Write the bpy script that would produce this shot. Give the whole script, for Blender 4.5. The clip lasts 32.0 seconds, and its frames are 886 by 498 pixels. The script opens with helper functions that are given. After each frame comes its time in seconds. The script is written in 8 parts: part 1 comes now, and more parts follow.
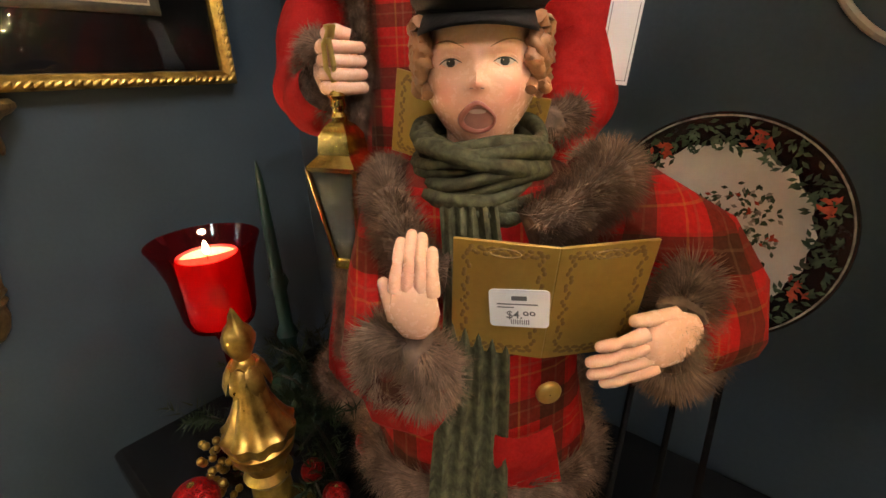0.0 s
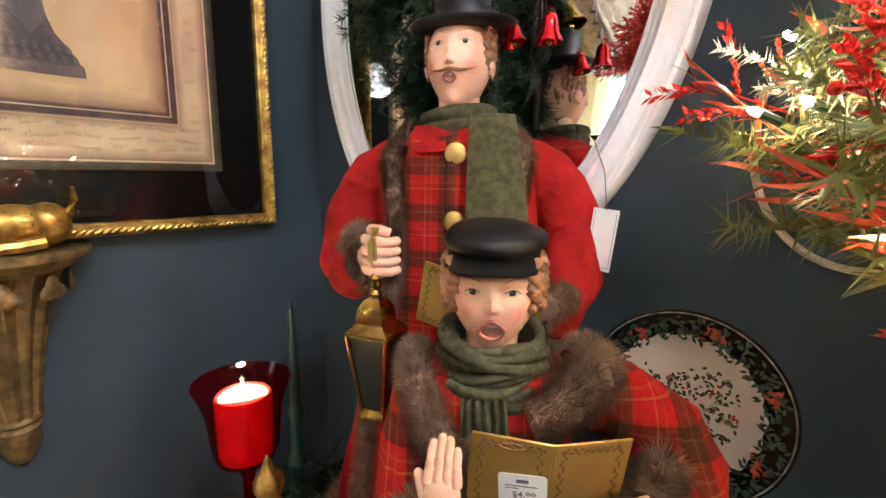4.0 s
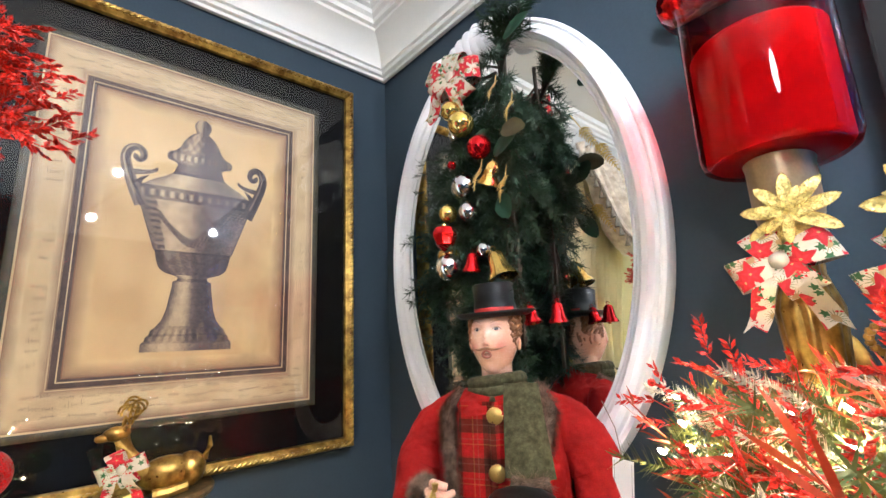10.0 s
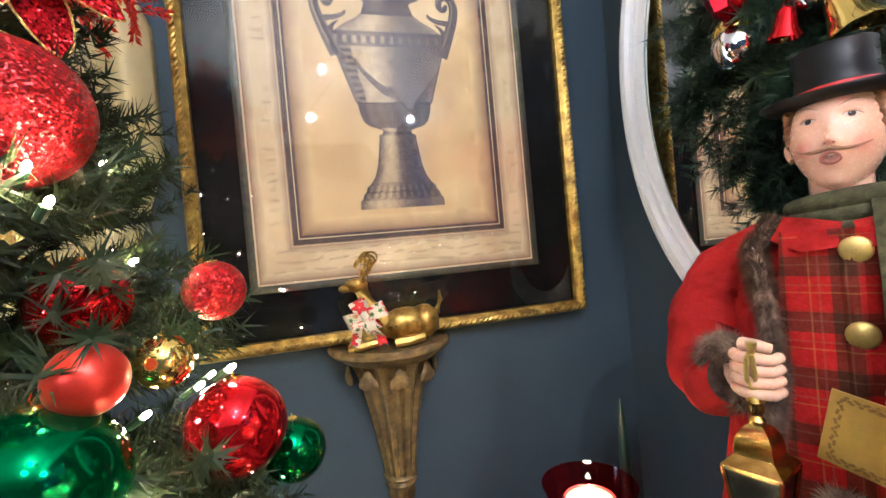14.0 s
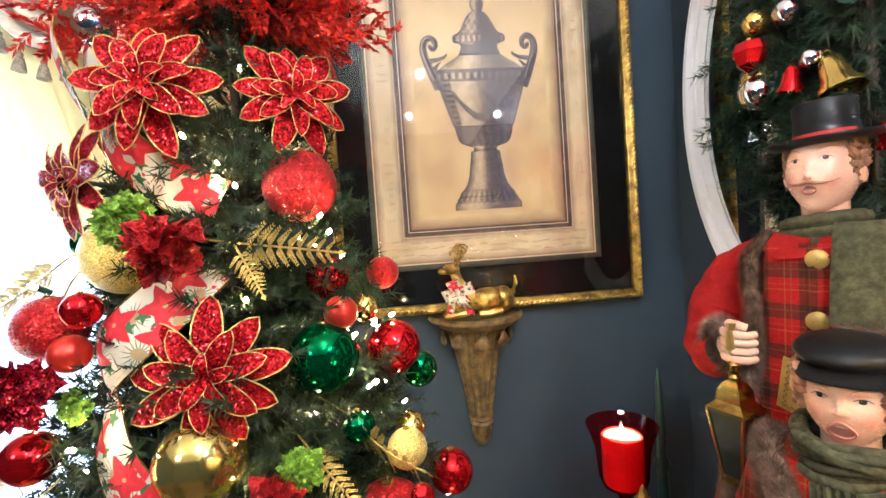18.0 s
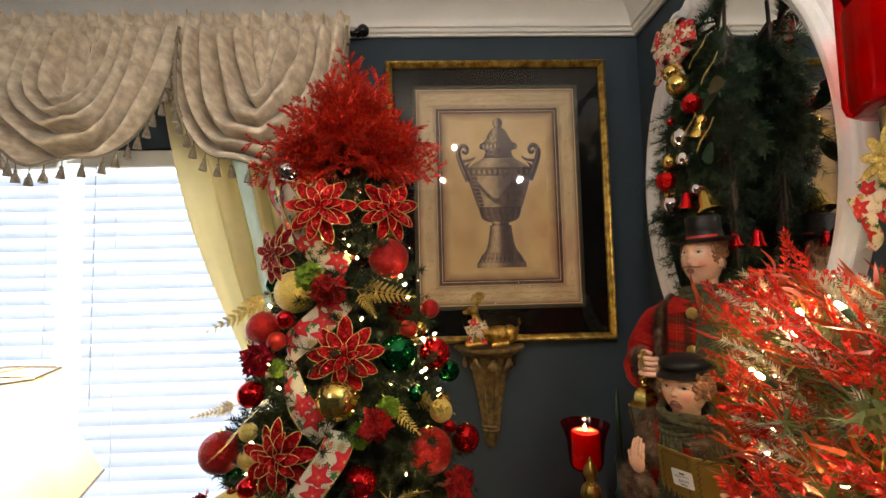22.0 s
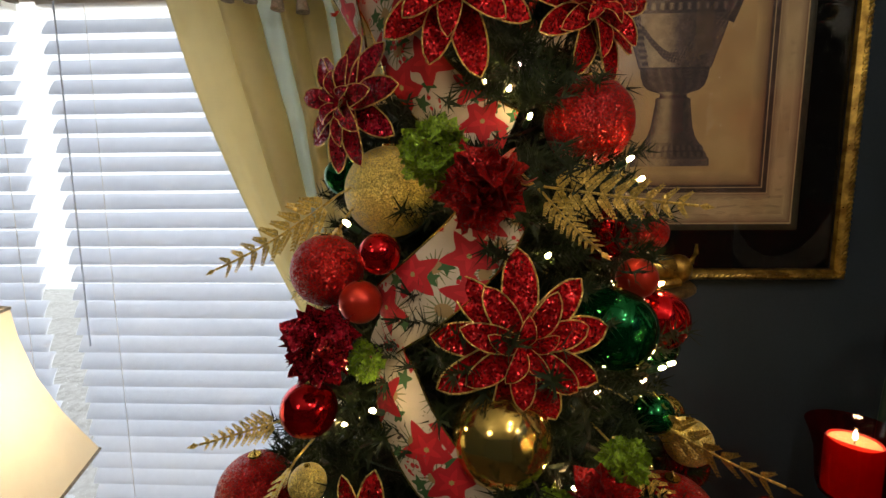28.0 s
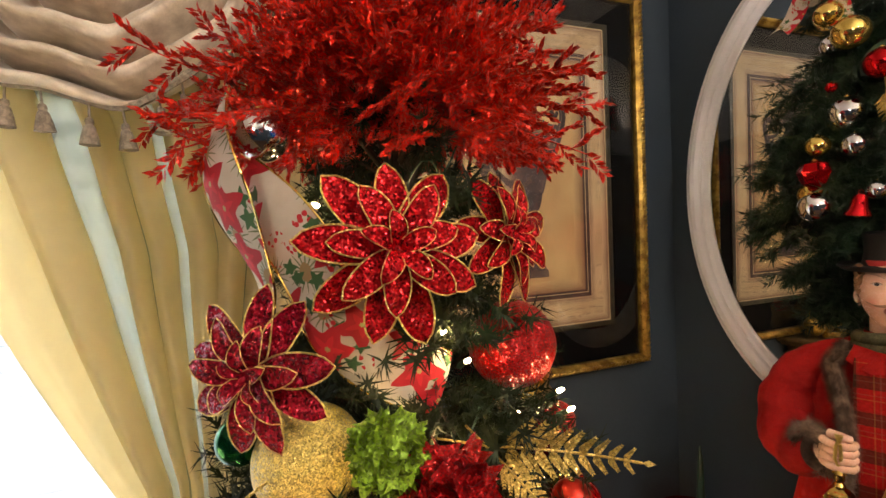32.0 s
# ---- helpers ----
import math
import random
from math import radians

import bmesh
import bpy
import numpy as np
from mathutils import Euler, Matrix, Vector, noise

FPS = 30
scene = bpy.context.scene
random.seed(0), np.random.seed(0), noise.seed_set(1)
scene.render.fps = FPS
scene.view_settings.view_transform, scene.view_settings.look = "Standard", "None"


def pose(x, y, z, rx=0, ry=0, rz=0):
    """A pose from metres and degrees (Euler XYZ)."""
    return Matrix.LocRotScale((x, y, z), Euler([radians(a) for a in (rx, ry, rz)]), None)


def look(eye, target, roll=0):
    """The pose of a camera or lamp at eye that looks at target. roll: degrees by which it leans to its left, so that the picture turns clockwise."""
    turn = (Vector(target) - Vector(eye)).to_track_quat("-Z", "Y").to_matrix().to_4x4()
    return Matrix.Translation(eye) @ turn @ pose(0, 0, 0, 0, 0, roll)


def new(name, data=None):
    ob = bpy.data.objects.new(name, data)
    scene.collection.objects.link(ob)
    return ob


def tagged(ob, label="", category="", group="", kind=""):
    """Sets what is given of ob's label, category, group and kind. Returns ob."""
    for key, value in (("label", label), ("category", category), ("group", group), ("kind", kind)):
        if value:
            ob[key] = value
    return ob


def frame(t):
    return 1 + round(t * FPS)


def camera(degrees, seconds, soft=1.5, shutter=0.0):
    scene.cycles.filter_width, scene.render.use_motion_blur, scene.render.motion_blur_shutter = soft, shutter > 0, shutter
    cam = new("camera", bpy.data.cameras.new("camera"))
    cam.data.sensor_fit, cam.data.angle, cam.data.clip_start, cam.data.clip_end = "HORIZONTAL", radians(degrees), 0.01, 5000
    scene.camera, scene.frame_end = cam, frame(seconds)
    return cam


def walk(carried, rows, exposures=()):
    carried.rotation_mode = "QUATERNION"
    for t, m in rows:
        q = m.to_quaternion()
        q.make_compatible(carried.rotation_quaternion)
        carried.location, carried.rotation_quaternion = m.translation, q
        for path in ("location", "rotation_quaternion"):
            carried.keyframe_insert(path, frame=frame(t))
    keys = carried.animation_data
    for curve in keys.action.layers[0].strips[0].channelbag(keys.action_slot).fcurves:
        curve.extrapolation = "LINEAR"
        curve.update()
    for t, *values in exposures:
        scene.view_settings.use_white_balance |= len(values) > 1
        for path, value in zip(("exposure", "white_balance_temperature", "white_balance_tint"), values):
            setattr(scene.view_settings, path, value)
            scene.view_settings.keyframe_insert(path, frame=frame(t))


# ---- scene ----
cam = camera(89.9, 32.0)
PATH = [
    (0, (-0.005, -0.002, 1.507), (-1.224, 1.398, 0.763), -1.8),
    (0.5, (-0.01, 0.004, 1.5), (-1.225, 1.409, 0.758), -1.8),
    (1, (-0.01, -0.006, 1.508), (-1.221, 1.415, 0.791), -1.5),
    (1.5, (-0.004, -0.015, 1.528), (-1.218, 1.426, 0.859), -1.0),
    (2, (-0.002, -0.025, 1.549), (-1.226, 1.434, 0.939), -0.6),
    (2.5, (0.0, -0.036, 1.567), (-1.236, 1.44, 1.023), -0.2),
    (3, (0.005, -0.044, 1.584), (-1.247, 1.441, 1.107), 0.2),
    (3.5, (0.015, -0.055, 1.6), (-1.255, 1.436, 1.196), 0.5),
    (5.5, (0.061, -0.103, 1.66), (-1.284, 1.372, 1.53), 0.2),
    (6, (0.078, -0.118, 1.68), (-1.268, 1.359, 1.605), 0.1),
    (6.5, (0.112, -0.131, 1.703), (-1.23, 1.351, 1.68), -0.3),
    (7, (0.141, -0.137, 1.725), (-1.195, 1.351, 1.771), -0.5),
    (7.5, (0.178, -0.151, 1.742), (-1.16, 1.33, 1.872), -0.5),
    (8, (0.194, -0.162, 1.749), (-1.139, 1.313, 1.965), -0.7),
    (8.5, (0.199, -0.173, 1.76), (-1.138, 1.283, 2.066), -0.8),
    (9, (0.204, -0.183, 1.77), (-1.152, 1.239, 2.14), -1.1),
    (9.5, (0.209, -0.192, 1.775), (-1.198, 1.172, 2.172), -1.8),
    (10, (0.203, -0.197, 1.77), (-1.267, 1.096, 2.179), -2.5),
    (10.5, (0.204, -0.199, 1.77), (-1.343, 1.0, 2.181), -3.4),
    (11, (0.207, -0.203, 1.771), (-1.399, 0.922, 2.166), -4.2),
    (11.5, (0.19, -0.205, 1.765), (-1.466, 0.866, 2.098), -4.7),
    (12, (0.158, -0.201, 1.747), (-1.554, 0.803, 1.99), -4.9),
    (12.5, (0.115, -0.191, 1.73), (-1.663, 0.714, 1.857), -5.8),
    (13, (0.068, -0.195, 1.702), (-1.763, 0.607, 1.777), -5.2),
    (13.5, (0.018, -0.172, 1.694), (-1.866, 0.497, 1.715), -5.1),
    (14, (-0.022, -0.155, 1.686), (-1.943, 0.402, 1.664), -5.1),
    (14.5, (-0.040, -0.135, 1.684), (-1.985, 0.308, 1.622), -4.9),
    (15, (-0.039, -0.131, 1.689), (-2.003, 0.228, 1.599), -4.5),
    (15.5, (-0.028, -0.133, 1.696), (-2.003, 0.180, 1.597), -4.4),
    (17.5, (0.155, -0.212, 1.716), (-1.832, 0.005, 1.627), -4.1),
    (18, (0.238, -0.202, 1.717), (-1.753, -0.024, 1.644), -3.9),
    (18.5, (0.315, -0.214, 1.718), (-1.678, -0.072, 1.648), -3.6),
    (19, (0.365, -0.242, 1.714), (-1.629, -0.103, 1.655), -3.4),
    (19.5, (0.412, -0.259, 1.71), (-1.583, -0.12, 1.668), -3.2),
    (20, (0.478, -0.256, 1.72), (-1.518, -0.124, 1.705), -2.8),
    (20.5, (0.553, -0.244, 1.73), (-1.443, -0.13, 1.773), -2.2),
    (21, (0.63, -0.244, 1.74), (-1.365, -0.145, 1.833), -1.7),
    (21.5, (0.681, -0.243, 1.744), (-1.313, -0.157, 1.868), -1.4),
    (22, (0.697, -0.237, 1.741), (-1.297, -0.168, 1.871), -1.4),
    (22.5, (0.694, -0.238, 1.733), (-1.302, -0.186, 1.846), -1.5),
    (23, (0.676, -0.246, 1.719), (-1.323, -0.211, 1.783), -1.9),
    (23.5, (0.651, -0.249, 1.701), (-1.349, -0.237, 1.691), -2.3),
    (24, (0.634, -0.256, 1.683), (-1.363, -0.291, 1.579), -1.8),
    (24.5, (0.614, -0.266, 1.672), (-1.378, -0.344, 1.511), -1.3),
    (25, (0.543, -0.311, 1.662), (-1.446, -0.416, 1.475), -0.9),
    (25.5, (0.46, -0.37, 1.675), (-1.524, -0.499, 1.462), -1.0),
    (27.5, (0.201, -0.425, 1.695), (-1.77, -0.641, 1.436), -0.7),
    (28, (0.137, -0.467, 1.717), (-1.845, -0.547, 1.461), -0.4),
    (28.5, (0.102, -0.498, 1.735), (-1.88, -0.421, 1.484), -0.2),
    (29, (0.087, -0.521, 1.763), (-1.883, -0.291, 1.509), -0.3),
    (29.5, (0.071, -0.551, 1.786), (-1.877, -0.178, 1.528), -0.6),
    (30, (0.045, -0.559, 1.807), (-1.878, -0.075, 1.55), -0.8),
    (30.5, (0.031, -0.556, 1.838), (-1.874, 0.004, 1.601), -1.1),
    (31, (0.043, -0.559, 1.866), (-1.855, 0.045, 1.685), -1.7),
    (31.5, (0.048, -0.559, 1.89), (-1.838, 0.094, 1.76), -1.6),
    (32, (0.062, -0.558, 1.913), (-1.814, 0.131, 1.836), -2.5),
]
EXPOSURES = [(0, 0.95, 6250, 10), (1.5, 0.92, 6000, 10), (3, 1.18, 5650, 10), (7, 1.34, 5300, 9), (9, 1.33, 5250, 8), (13, 1.42, 5150, 8), (15, 1.50, 5120, 8), (17.5, 1.54, 5250, 8), (19, 1.24, 5700, 9), (20.5, 0.48, 6500, 10), (22, 0.05, 6700, 10), (24, -0.15, 7000, 10), (25.5, -0.30, 7050, 10), (28, -0.80, 7100, 11), (30, -0.60, 7550, 13), (32, 0.42, 7000, 18)]
walk(cam, [(t, look(eye, target, roll)) for t, eye, target, roll in PATH], EXPOSURES)

# ---- world and light ----
world = bpy.data.worlds.new("world")
scene.world = world
world.use_nodes = True
wn = world.node_tree
sky = wn.nodes.new("ShaderNodeTexSky")
sky.sky_type, sky.sun_disc = "NISHITA", False
sky.sun_elevation, sky.sun_rotation = radians(41), radians(180)
wn.links.new(sky.outputs["Color"], wn.nodes["Background"].inputs["Color"])
wn.nodes["Background"].inputs["Strength"].default_value = 0.15


def lamp(name, kind, power, colour, m, **more):
    data = bpy.data.lights.new(name, kind)
    data.energy, data.color = power, colour
    for key, value in more.items():
        if key == "size":
            data.shape, data.size, data.size_y = "RECTANGLE", value[0], value[1]
        if key == "radius":
            data.shadow_soft_size = value
        if key == "angle":
            data.angle = radians(value)
    ob = new(name, data)
    ob.matrix_world = m
    return ob


lamp("sun", "SUN", 4.5, (1.0, 0.95, 0.88), look((0, 0, 0), (-0.02, 0.75, -0.65)), angle=0.5)
WINDOW_LIGHT = lamp("window_daylight", "AREA", 66, (0.86, 0.94, 1.0), look((-1.30, -1.80, 1.45), (1, -1.80, 1.35)), size=(2.5, 1.9))
BULBS = ((0.99, 0.55, 2.55), (0.83, -0.10, 2.52), (0.60, -0.02, 2.72))
for b in BULBS:
    lamp("ceiling_bulb", "POINT", 13, (1.0, 0.91, 0.82), pose(*b), radius=0.02)
# unseen fill lamp, added to brighten the dolls and the tree from behind the camera
ROOM = (1.05, -1.35, 2.40)
lamp("room_fill", "POINT", 16, (1.0, 0.92, 0.84), pose(*ROOM), radius=0.14)
lamp("table_lamp_bulb", "POINT", 9, (1.0, 0.84, 0.62), pose(-0.47, -1.38, 1.34), radius=0.03)

# ---- materials ----


def nodes_of(name):
    m = bpy.data.materials.new(name)
    m.use_nodes = True
    return m, m.node_tree.nodes, m.node_tree.links, m.node_tree.nodes["Principled BSDF"]


def noise_tex(n, l, scale, detail=3.0, coord="Object"):
    tc = n.new("ShaderNodeTexCoord")
    t = n.new("ShaderNodeTexNoise")
    t.inputs["Scale"].default_value, t.inputs["Detail"].default_value = scale, detail
    l.new(tc.outputs[coord], t.inputs["Vector"])
    return t


def blend(n, l, fac, a, b, kind="MIX"):
    x = n.new("ShaderNodeMix")
    x.data_type, x.blend_type = "RGBA", kind
    for slot, v in ((0, fac), (6, a), (7, b)):
        if isinstance(v, (int, float)):
            x.inputs[slot].default_value = v
        elif isinstance(v, tuple):
            x.inputs[slot].default_value = (*v[:3], 1)
        else:
            l.new(v, x.inputs[slot])
    return x.outputs[2]


def ramp(n, l, src, lo, hi):
    r = n.new("ShaderNodeMapRange")
    r.inputs["From Min"].default_value, r.inputs["From Max"].default_value = lo, hi
    l.new(src, r.inputs["Value"])
    return r.outputs["Result"]


def bumped(n, l, b, src, strength, distance=0.002):
    k = n.new("ShaderNodeBump")
    k.inputs["Strength"].default_value, k.inputs["Distance"].default_value = strength, distance
    l.new(src, k.inputs["Height"])
    l.new(k.outputs["Normal"], b.inputs["Normal"])


def surf(name, col, rough=0.5, metal=0.0, var=0.25, scale=14, bump=0.15, bscale=220, col2=None, dist=0.001, sheen=0.0, coat=0.0, sub=0.0, spread=None, spec=0.5):
    m, n, l, b = nodes_of(name)
    big, fine = noise_tex(n, l, scale, 4), noise_tex(n, l, bscale, 3)
    c2 = col2 or tuple(c * (1 - var) for c in col)
    base = blend(n, l, ramp(n, l, big.outputs["Fac"], 0.35, 0.68), c2, tuple(min(1, c * (1 + var * 0.4)) for c in col))
    base = blend(n, l, ramp(n, l, fine.outputs["Fac"], 0.3, 0.75), base, blend(n, l, 1.0, base, (1 - var * 0.6,) * 3, "MULTIPLY"))
    if spread:
        info = n.new("ShaderNodeNewGeometry")
        base = blend(n, l, info.outputs["Random Per Island"], base, blend(n, l, 1.0, base, spread, "MULTIPLY"))
    l.new(base, b.inputs["Base Color"])
    l.new(blend(n, l, fine.outputs["Fac"], (max(0.02, rough - 0.08),) * 3, (min(1, rough + 0.1),) * 3), b.inputs["Roughness"])
    b.inputs["Metallic"].default_value = metal
    b.inputs["Sheen Weight"].default_value = sheen
    b.inputs["Coat Weight"].default_value = coat
    b.inputs["Specular IOR Level"].default_value = spec
    if sub:
        b.inputs["Subsurface Weight"].default_value = sub
        b.inputs["Subsurface Radius"].default_value = (0.012, 0.006, 0.004)
    if bump:
        bumped(n, l, b, fine.outputs["Fac"], bump, dist)
    return m


def glitter(name, col, size=700, metal=0.75, rough=0.28, amount=0.75, dark=0.55):
    """Flakes, each turned its own way."""
    m, n, l, b = nodes_of(name)
    v = n.new("ShaderNodeTexVoronoi")
    v.inputs["Scale"].default_value = size
    geo = n.new("ShaderNodeNewGeometry")
    l.new(geo.outputs["Position"], v.inputs["Vector"])
    off = n.new("ShaderNodeVectorMath")
    off.operation = "SUBTRACT"
    l.new(v.outputs["Color"], off.inputs[0])
    off.inputs[1].default_value = (0.5, 0.5, 0.5)
    grow = n.new("ShaderNodeVectorMath")
    grow.operation = "SCALE"
    grow.inputs["Scale"].default_value = amount * 1.6
    l.new(off.outputs[0], grow.inputs[0])
    add = n.new("ShaderNodeVectorMath")
    add.operation = "ADD"
    l.new(geo.outputs["Normal"], add.inputs[0])
    l.new(grow.outputs[0], add.inputs[1])
    norm = n.new("ShaderNodeVectorMath")
    norm.operation = "NORMALIZE"
    l.new(add.outputs[0], norm.inputs[0])
    l.new(norm.outputs[0], b.inputs["Normal"])
    sep = n.new("ShaderNodeSeparateColor")
    l.new(v.outputs["Color"], sep.inputs["Color"])
    base = blend(n, l, sep.outputs["Red"], tuple(c * dark for c in col), tuple(min(1, c * 1.25) for c in col))
    l.new(base, b.inputs["Base Color"])
    b.inputs["Roughness"].default_value, b.inputs["Metallic"].default_value = rough, metal
    return m


def glow(name, col, strength):
    m, n, l, b = nodes_of(name)
    b.inputs["Base Color"].default_value = (*col, 1)
    b.inputs["Emission Color"].default_value = (*col, 1)
    b.inputs["Emission Strength"].default_value = strength
    return m


def sheen_of(n, l, most):
    """The share of light that a thin pane throws back, rising towards a grazing view."""
    lw = n.new("ShaderNodeLayerWeight")
    lw.inputs["Blend"].default_value = 0.5
    p, a = n.new("ShaderNodeMath"), n.new("ShaderNodeMath")
    p.operation, a.operation = "POWER", "MULTIPLY_ADD"
    p.inputs[1].default_value = 4.0
    a.inputs[1].default_value, a.inputs[2].default_value = most, 0.04
    l.new(lw.outputs["Facing"], p.inputs[0])
    l.new(p.outputs[0], a.inputs[0])
    return a.outputs[0]


def clear(name, col=(1, 1, 1), gloss=0.03, tint=1.0):
    """A thin pane: lets light through, with a glossy face."""
    m, n, l, b = nodes_of(name)
    n.remove(b)
    tr, gl, mx = n.new("ShaderNodeBsdfTransparent"), n.new("ShaderNodeBsdfGlossy"), n.new("ShaderNodeMixShader")
    tr.inputs["Color"].default_value = (*col, 1)
    gl.inputs["Roughness"].default_value = gloss
    l.new(sheen_of(n, l, 0.55), mx.inputs[0])
    l.new(tr.outputs[0], mx.inputs[1])
    l.new(gl.outputs[0], mx.inputs[2])
    l.new(mx.outputs[0], n["Material Output"].inputs["Surface"])
    return m


def cloth_plaid(name, base, dark, line, pitch=0.062):
    """Woven tartan: broad dark bands and thin pale lines both ways."""
    m, n, l, b = nodes_of(name)
    tc = n.new("ShaderNodeTexCoord")
    sep = n.new("ShaderNodeSeparateXYZ")
    l.new(tc.outputs["Object"], sep.inputs[0])

    def band(src, width, shift):
        a = n.new("ShaderNodeMath")
        a.operation = "ADD"
        a.inputs[1].default_value = shift + 10
        l.new(src, a.inputs[0])
        d = n.new("ShaderNodeMath")
        d.operation = "DIVIDE"
        d.inputs[1].default_value = pitch
        l.new(a.outputs[0], d.inputs[0])
        f = n.new("ShaderNodeMath")
        f.operation = "FRACT"
        l.new(d.outputs[0], f.inputs[0])
        c = n.new("ShaderNodeMath")
        c.operation = "LESS_THAN"
        c.inputs[1].default_value = width
        l.new(f.outputs[0], c.inputs[0])
        return c.outputs[0]

    col = (base[0], base[1], base[2])
    for axis in ("X", "Z"):
        col = blend(n, l, band(sep.outputs[axis], 0.36, 0), col, blend(n, l, 0.66, col, dark))
    for axis in ("X", "Z"):
        for width, shift, c in ((0.035, 0.011, line), (0.05, 0.040, (0.02, 0.03, 0.015)), (0.03, 0.019, (0.42, 0.30, 0.06)), (0.03, 0.050, line)):
            col = blend(n, l, band(sep.outputs[axis], width, shift), col, blend(n, l, 0.17, col, c))
    t = noise_tex(n, l, 260, 2)
    col = blend(n, l, ramp(n, l, t.outputs["Fac"], 0.3, 0.8), col, blend(n, l, 1.0, col, (0.7, 0.7, 0.7), "MULTIPLY"))
    l.new(col, b.inputs["Base Color"])
    b.inputs["Roughness"].default_value = 0.85
    b.inputs["Specular IOR Level"].default_value = 0.12
    bumped(n, l, b, t.outputs["Fac"], 0.35, 0.001)
    return m


def printed_ribbon(name):
    """Cream fabric printed with red flowers, green leaves and berries."""
    m, n, l, b = nodes_of(name)
    tc = n.new("ShaderNodeTexCoord")
    sep = n.new("ShaderNodeSeparateXYZ")
    l.new(tc.outputs["UV"], sep.inputs[0])

    def calc(kind, a, b2=0.0):
        x = n.new("ShaderNodeMath")
        x.operation = kind
        for slot, v in ((0, a), (1, b2)):
            if isinstance(v, (int, float)):
                x.inputs[slot].default_value = v
            else:
                l.new(v, x.inputs[slot])
        return x.outputs[0]

    flat = n.new("ShaderNodeCombineXYZ")
    l.new(sep.outputs["X"], flat.inputs[0])
    l.new(sep.outputs["Y"], flat.inputs[1])

    def motif(pitch, radius, lobes, dent, pick, shift):
        """Repeated flower or leaf shapes: a lobed outline round scattered centres."""
        at = n.new("ShaderNodeVectorMath")
        at.operation = "ADD"
        at.inputs[1].default_value = (shift, shift * 1.7, 0)
        l.new(flat.outputs[0], at.inputs[0])
        v = n.new("ShaderNodeTexVoronoi")
        v.voronoi_dimensions = "2D"
        v.inputs["Scale"].default_value = 1 / pitch
        v.inputs["Randomness"].default_value = 0.8
        l.new(at.outputs[0], v.inputs["Vector"])
        off = n.new("ShaderNodeVectorMath")
        off.operation = "SUBTRACT"
        l.new(at.outputs[0], off.inputs[0])
        l.new(v.outputs["Position"], off.inputs[1])
        so = n.new("ShaderNodeSeparateXYZ")
        l.new(off.outputs[0], so.inputs[0])
        sc = n.new("ShaderNodeSeparateColor")
        l.new(v.outputs["Color"], sc.inputs["Color"])
        ang = calc("ADD", calc("ARCTAN2", so.outputs["Y"], so.outputs["X"]), calc("MULTIPLY", sc.outputs["Red"], 6.0))
        lobe = calc("SUBTRACT", 1.0, calc("ABSOLUTE", calc("SINE", calc("MULTIPLY", ang, lobes / 2))))
        edge = calc("MULTIPLY", calc("ADD", calc("MULTIPLY", lobe, dent), 1 - dent), radius)
        ln = n.new("ShaderNodeVectorMath")
        ln.operation = "LENGTH"
        l.new(off.outputs[0], ln.inputs[0])
        return calc("MULTIPLY", calc("LESS_THAN", ln.outputs["Value"], edge), calc("GREATER_THAN", sc.outputs["Green"], pick))

    cloth = noise_tex(n, l, 60, 2)
    col = blend(n, l, cloth.outputs["Fac"], (0.50, 0.43, 0.31), (0.62, 0.55, 0.44))
    col = blend(n, l, motif(0.040, 0.0200, 17, 0.94, 0.25, 0.52), col, (0.17, 0.19, 0.09))
    col = blend(n, l, motif(0.040, 0.0085, 2, 0.30, 0.25, 0.52), col, (0.33, 0.22, 0.09))
    col = blend(n, l, motif(0.020, 0.0092, 5, 0.50, 0.62, 0.73), col, (0.035, 0.11, 0.030))
    berries = calc("MULTIPLY", motif(0.0062, 0.0023, 2, 0.0, 0.30, 0.17), motif(0.036, 0.0120, 2, 0.45, 0.35, 0.91))
    col = blend(n, l, berries, col, (0.50, 0.012, 0.015))
    col = blend(n, l, motif(0.052, 0.0290, 5, 0.50, 0.15, 0.0), col, (0.46, 0.008, 0.014))
    col = blend(n, l, motif(0.052, 0.0150, 5, 0.62, 0.15, 0.0), col, (0.60, 0.014, 0.024))
    col = blend(n, l, motif(0.052, 0.0030, 6, 0.3, 0.15, 0.0), col, (0.42, 0.36, 0.12))
    l.new(col, b.inputs["Base Color"])
    b.inputs["Roughness"].default_value = 0.75
    t = noise_tex(n, l, 500, 1)
    bumped(n, l, b, t.outputs["Fac"], 0.2, 0.0005)
    return m


def creased(m, scale, depth):
    """Adds soft broad creases to a cloth on top of its weave."""
    n, l = m.node_tree.nodes, m.node_tree.links
    b = [k for k in n if k.type == "BSDF_PRINCIPLED"][0]
    t = noise_tex(n, l, scale, 2)
    k = n.new("ShaderNodeBump")
    k.inputs["Strength"].default_value, k.inputs["Distance"].default_value = 0.9, depth
    l.new(t.outputs["Fac"], k.inputs["Height"])
    if b.inputs["Normal"].links:
        l.new(b.inputs["Normal"].links[0].from_socket, k.inputs["Normal"])
    l.new(k.outputs["Normal"], b.inputs["Normal"])


